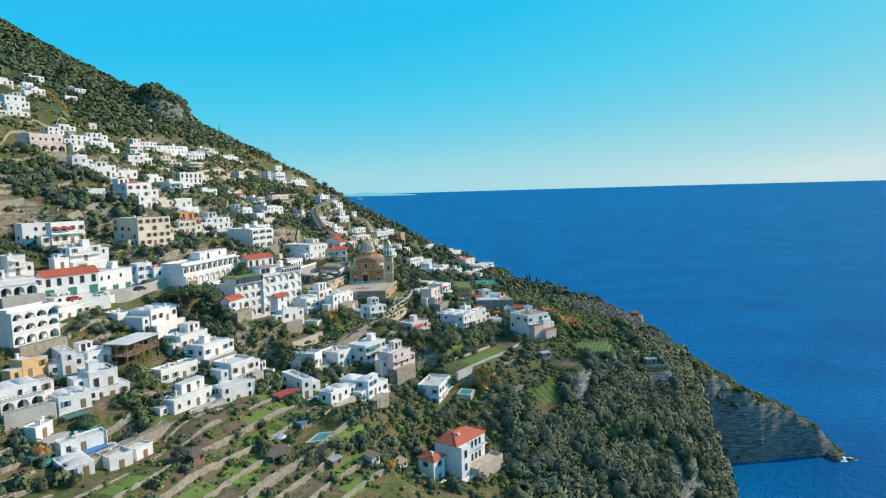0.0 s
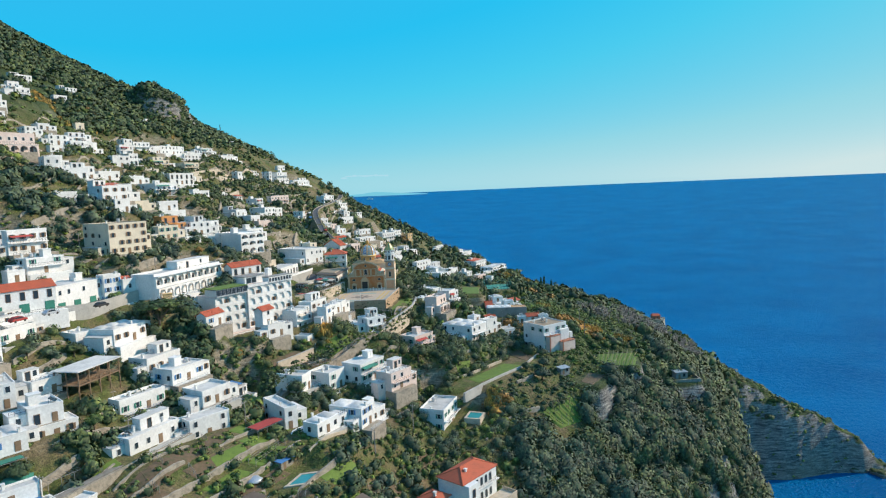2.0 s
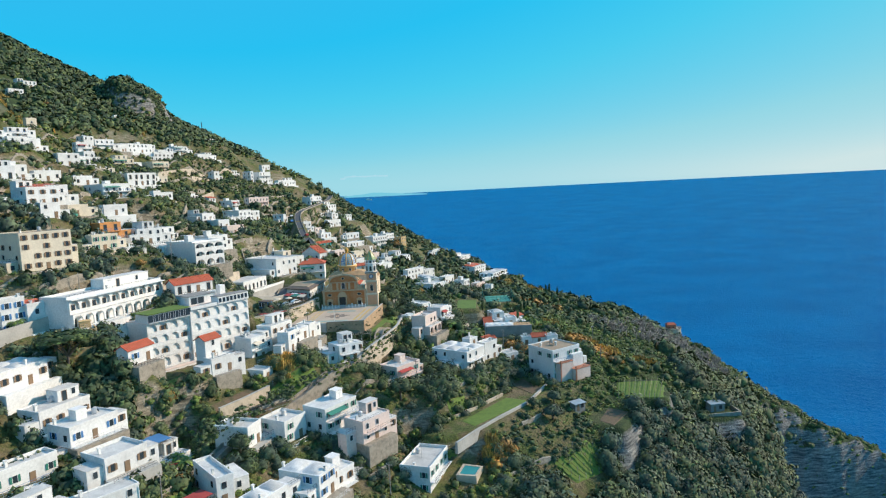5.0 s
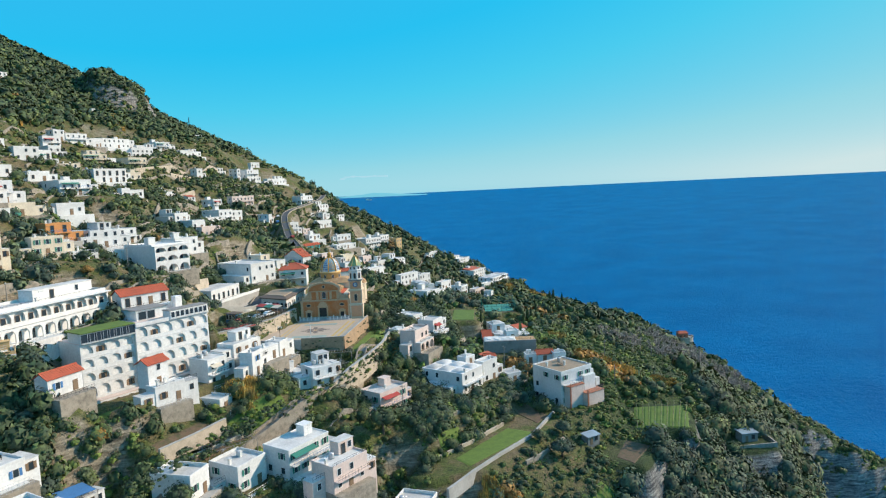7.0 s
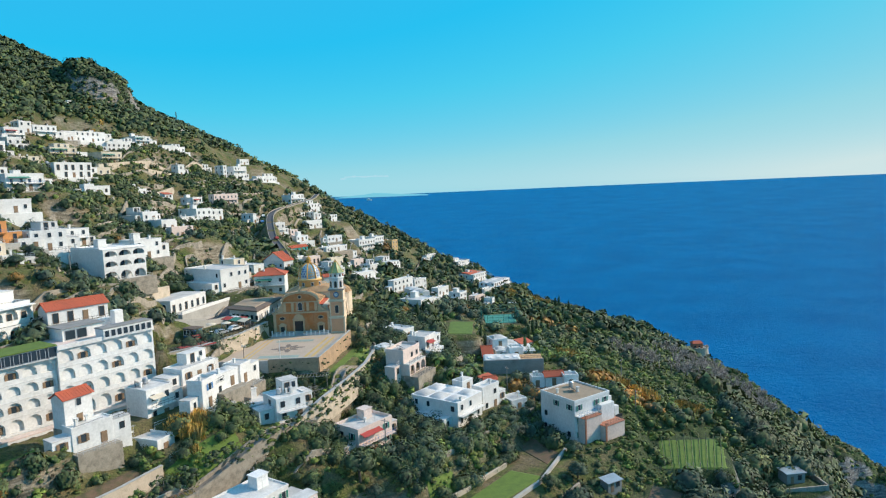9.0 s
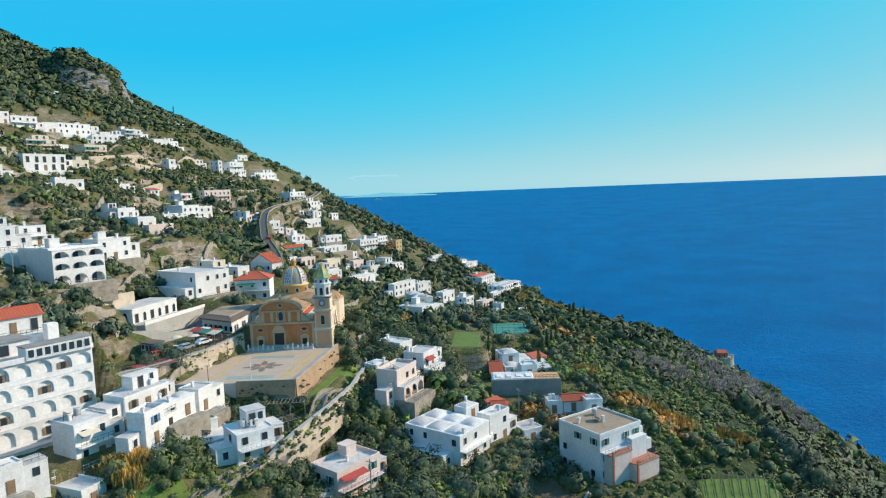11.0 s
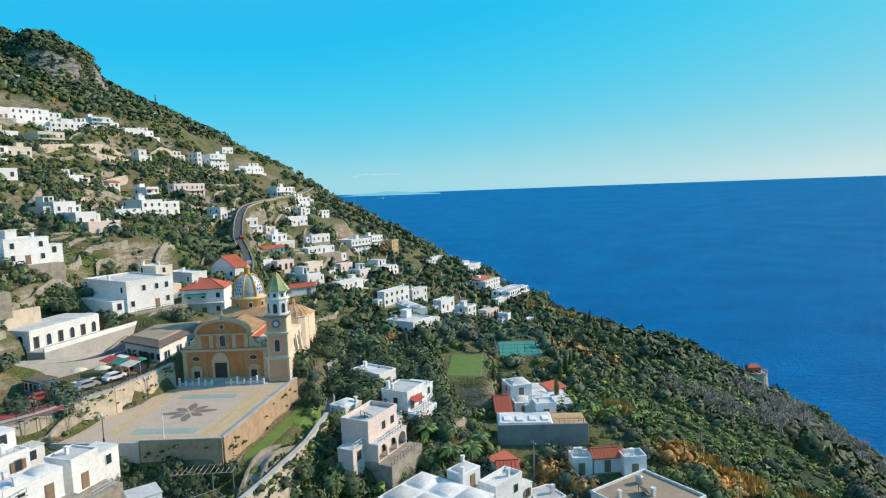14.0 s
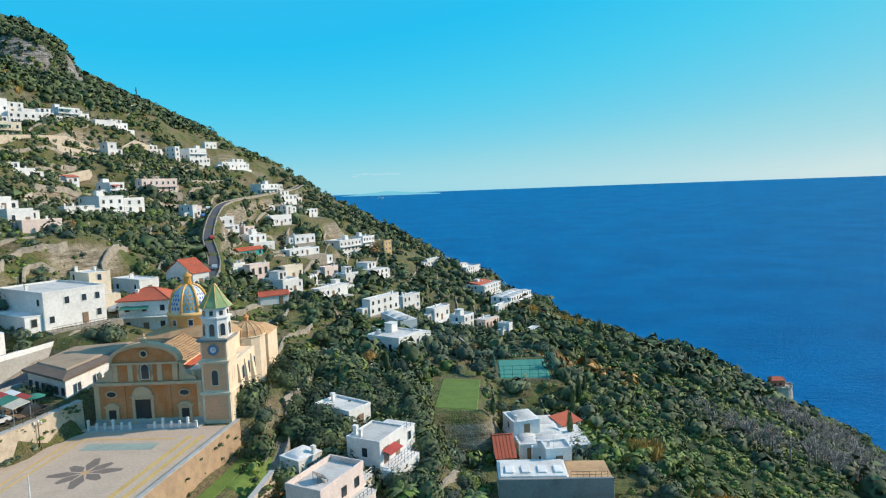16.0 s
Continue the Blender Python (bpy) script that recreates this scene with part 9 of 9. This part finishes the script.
ridge = [(-900, 0), (-820, 12), (-740, 26), (-660, 34), (-590, 52), (-520, 44), (-440, 30), (-360, 18), (-280, 10), (-200, 0)]
coast.loft([[(x, 4705 + k, z) for x, z in [(x, 60.0) for x, h in ridge[::-1]] + [(x, 122.0 + 0.5 * h) for x, h in ridge]] for k in (30, 0)])
tagged(new("backdrop", coast.mesh("backdrop", HAZE)), "faint blue far coast on the horizon", "coast", kind="structure")
puffs = Shape()
for k in range(9):
    f = k / 8
    cx_, cz_, w_, h_ = -790 + 300 * f, 262 + 8 * math.sin(3 * f) + r.uniform(-5, 5), r.uniform(14, 34), r.uniform(3.5, 8)
    ring = [(cx_ + w_ * math.cos(2 * math.pi * j / 14) * r.uniform(0.85, 1.1), cz_ + h_ * math.sin(2 * math.pi * j / 14) * r.uniform(0.8, 1.1)) for j in range(14)]
    puffs.loft([[(x, 4660 + 3 * k + d, z) for x, z in ring] for d in (2, 0)])
tagged(new("backdrop", puffs.mesh("backdrop", CLOUD)), "small pale cloud low over the far coast", "cloud", kind="structure")


# ---- plants rooted in the old walls ----
def wall_plants(points, count, seed, tone, label, drop=4.0, size=(0.25, 0.7)):
    """Small bushes along the outer face of a wall through (x, y, top)."""
    r = np.random.RandomState(seed)
    xs, ys, zs = [], [], []
    for _ in range(count):
        i = r.randint(0, len(points) - 1)
        f = r.rand()
        (ax, ay, az), (bx, by_, bz) = points[i], points[i + 1]
        l = math.hypot(bx - ax, by_ - ay)
        side = r.uniform(0.2, 0.7)
        xs.append(ax + (bx - ax) * f + (by_ - ay) / l * side)
        ys.append(ay + (by_ - ay) * f - (bx - ax) / l * side)
        zs.append(az + (bz - az) * f - drop * r.rand() ** 1.5)
    stuff("wall_plants", tiny, tone, label, "plants", (np.array(xs), np.array(ys), np.array(zs), r), size, (0.7, 1.1), 0.2)


LEFTWALL = [(-63.0, 277.5, 125.0), (-57.0, 285.0, 124.9), (-51.6, 297.5, 124.8), (-48.6, 313.6, 124.8)]
LANEWALL = [(-31, 250, 115.9), (-22.6, 265.5, 116.3), (-19, 278, 116.8), (-16.2, 291, 117.2), (-15.4, 303, 117.6)]
SQUAREWALL = [(-39.2, 282.7, 120.7), (-26.7, 283.1, 120.7), (-23.8, 313.5, 120.7)]
wall_plants(LEFTWALL, 70, 1, LEAF, "small dark bushes growing from the retaining wall", 3.8, (0.15, 0.45))
wall_plants(LEFTWALL, 40, 2, FRESH, "small green plants growing from the retaining wall", 3.8)
wall_plants(LANEWALL, 110, 3, LEAF, "dark creepers over the wall below the lane", 5.0, (0.3, 0.9))
wall_plants(LANEWALL, 90, 4, FRESH, "green plants over the wall below the lane", 5.0)
wall_plants(SQUAREWALL, 60, 5, LEAF, "dark bushes against the wall of the square", 5.0, (0.15, 0.45))
wall_plants([(-63.0, 277.5, 121.0), (-57.0, 285.0, 121.2), (-51.6, 297.5, 121.3), (-48.6, 313.6, 121.3)], 26, 6, OLIVE, "round bushes at the foot of the retaining wall", 0.3, (0.5, 1.1))
grove(520, -26, -8, 318, 356, 150, rich, LEAF, "dark trees beside the choir", (1.4, 2.6))
grove(521, -45, -26, 262, 281, 90, rich, LEAF, "dark garden trees under the square", (0.9, 1.7))
grove(522, -45, -22, 262, 282, 160, tiny, FRESH, "vegetable plants under the square", (0.4, 0.9))
grove(523, -88, -52, 262, 300, 120, rich, OLIVE, "grey-green trees under the street", (1.1, 2.2))
grove(530, -195, -105, 425, 570, 520, light, LEAF, "dark shrubs on the dry terraces", (0.8, 1.9))
grove(531, -195, -105, 425, 570, 700, tiny, FRESH, "green bushes on the dry terraces", (0.5, 1.2))
LOWERWALL = [(-54, 205, 113.6), (-48, 222, 114.3), (-40, 238, 115.5), (-31, 250, 115.9)]
wall_plants(LOWERWALL, 150, 7, LEAF, "dark creepers over the garden wall", 4.2, (0.3, 0.9))
wall_plants(LOWERWALL, 90, 8, FRESH, "green plants over the garden wall", 4.2, (0.2, 0.6))
wall_plants([(-16.6, 303, 117.8), (-17.6, 291, 117.4), (-20.4, 278, 117.0), (-24.0, 265.5, 116.5)], 50, 9, FRESH, "green plants along the lane", 0.4, (0.2, 0.6))
yard = wall_line([(88.5, 281.0, 83.8), (100.0, 282.4, 83.8), (99.6, 290.5, 83.8)], 3.0, 0.5, 0.4, STONE, "low stone wall round the small hut")
grove(533, -26, 4, 254, 302, 260, rich, LEAF, "dark garden trees among the lower houses", (1.0, 2.2))
grove(534, -30, 30, 240, 302, 500, light, SCRUB, "mixed bushes among the lower houses", (0.5, 1.2))
grove(540, -235, -100, 395, 640, 1500, light, LEAF, "dark shrubs between the upper terraces", (0.8, 1.9))
grove(541, -235, -100, 395, 640, 1700, tiny, SCRUB, "dry brownish bushes on the upper terraces", (0.5, 1.2))
grove(542, -235, -100, 300, 640, 1500, tiny, FRESH, "green bushes on the upper terraces", (0.5, 1.2))
grove(543, -84, -44, 186, 224, 170, rich, LEAF, "dark garden trees below the hotel", (1.0, 2.2))
grove(544, -86, -40, 190, 245, 520, tiny, FRESH, "fresh green bushes below the hotel garden", (0.4, 1.1))
grove(545, -84, -44, 190, 226, 120, light, SCRUB, "dry bushes below the hotel garden", (0.6, 1.3))
grove(546, -150, -80, 185, 310, 420, rich, OLIVE, "grey-green olives under the street", (1.0, 2.1))
grove(547, -150, -80, 185, 310, 600, tiny, SCRUB, "dry bushes under the street", (0.4, 1.0))
grove(548, -80, 0, 380, 520, 130, light, LEAF, "dark trees between the farther houses", (1.2, 2.4))
grove(549, -170, -120, 255, 320, 300, rich, OLIVE, "grey olive grove above the white houses", (1.6, 3.0))
grove(550, 34, 52, 326, 346, 110, light, FRESH, "tall yellow-green bushes beside the white houses", (0.9, 2.0))
grove(551, 60, 74, 305, 322, 60, light, FRESH, "yellow-green bushes on the seaward slope", (0.8, 1.6))
grove(552, -26, -2, 372, 405, 60, rich, LEAF, "dense dark trees behind the choir", (1.8, 3.2))
grove(553, -59, -43, 224, 240, 16, light, LEAF, "small garden trees on the hotel terraces", (0.7, 1.3))
grove(554, -24, 16, 300, 372, 130, light, FRESH, "yellow-green garden trees beside the choir", (0.8, 1.8))
grove(555, -24, 40, 330, 420, 220, light, OLIVE, "grey-green olives on the lower gardens", (1.0, 2.2))
grove(556, -24.5, -19, 283, 316, 46, tiny, FRESH, "fresh garden shrubs under the square", (0.4, 1.1))
grove(557, -42, -24, 268, 282, 70, light, LEAF, "dark garden shrubs below the square's lower wall", (0.6, 1.3))
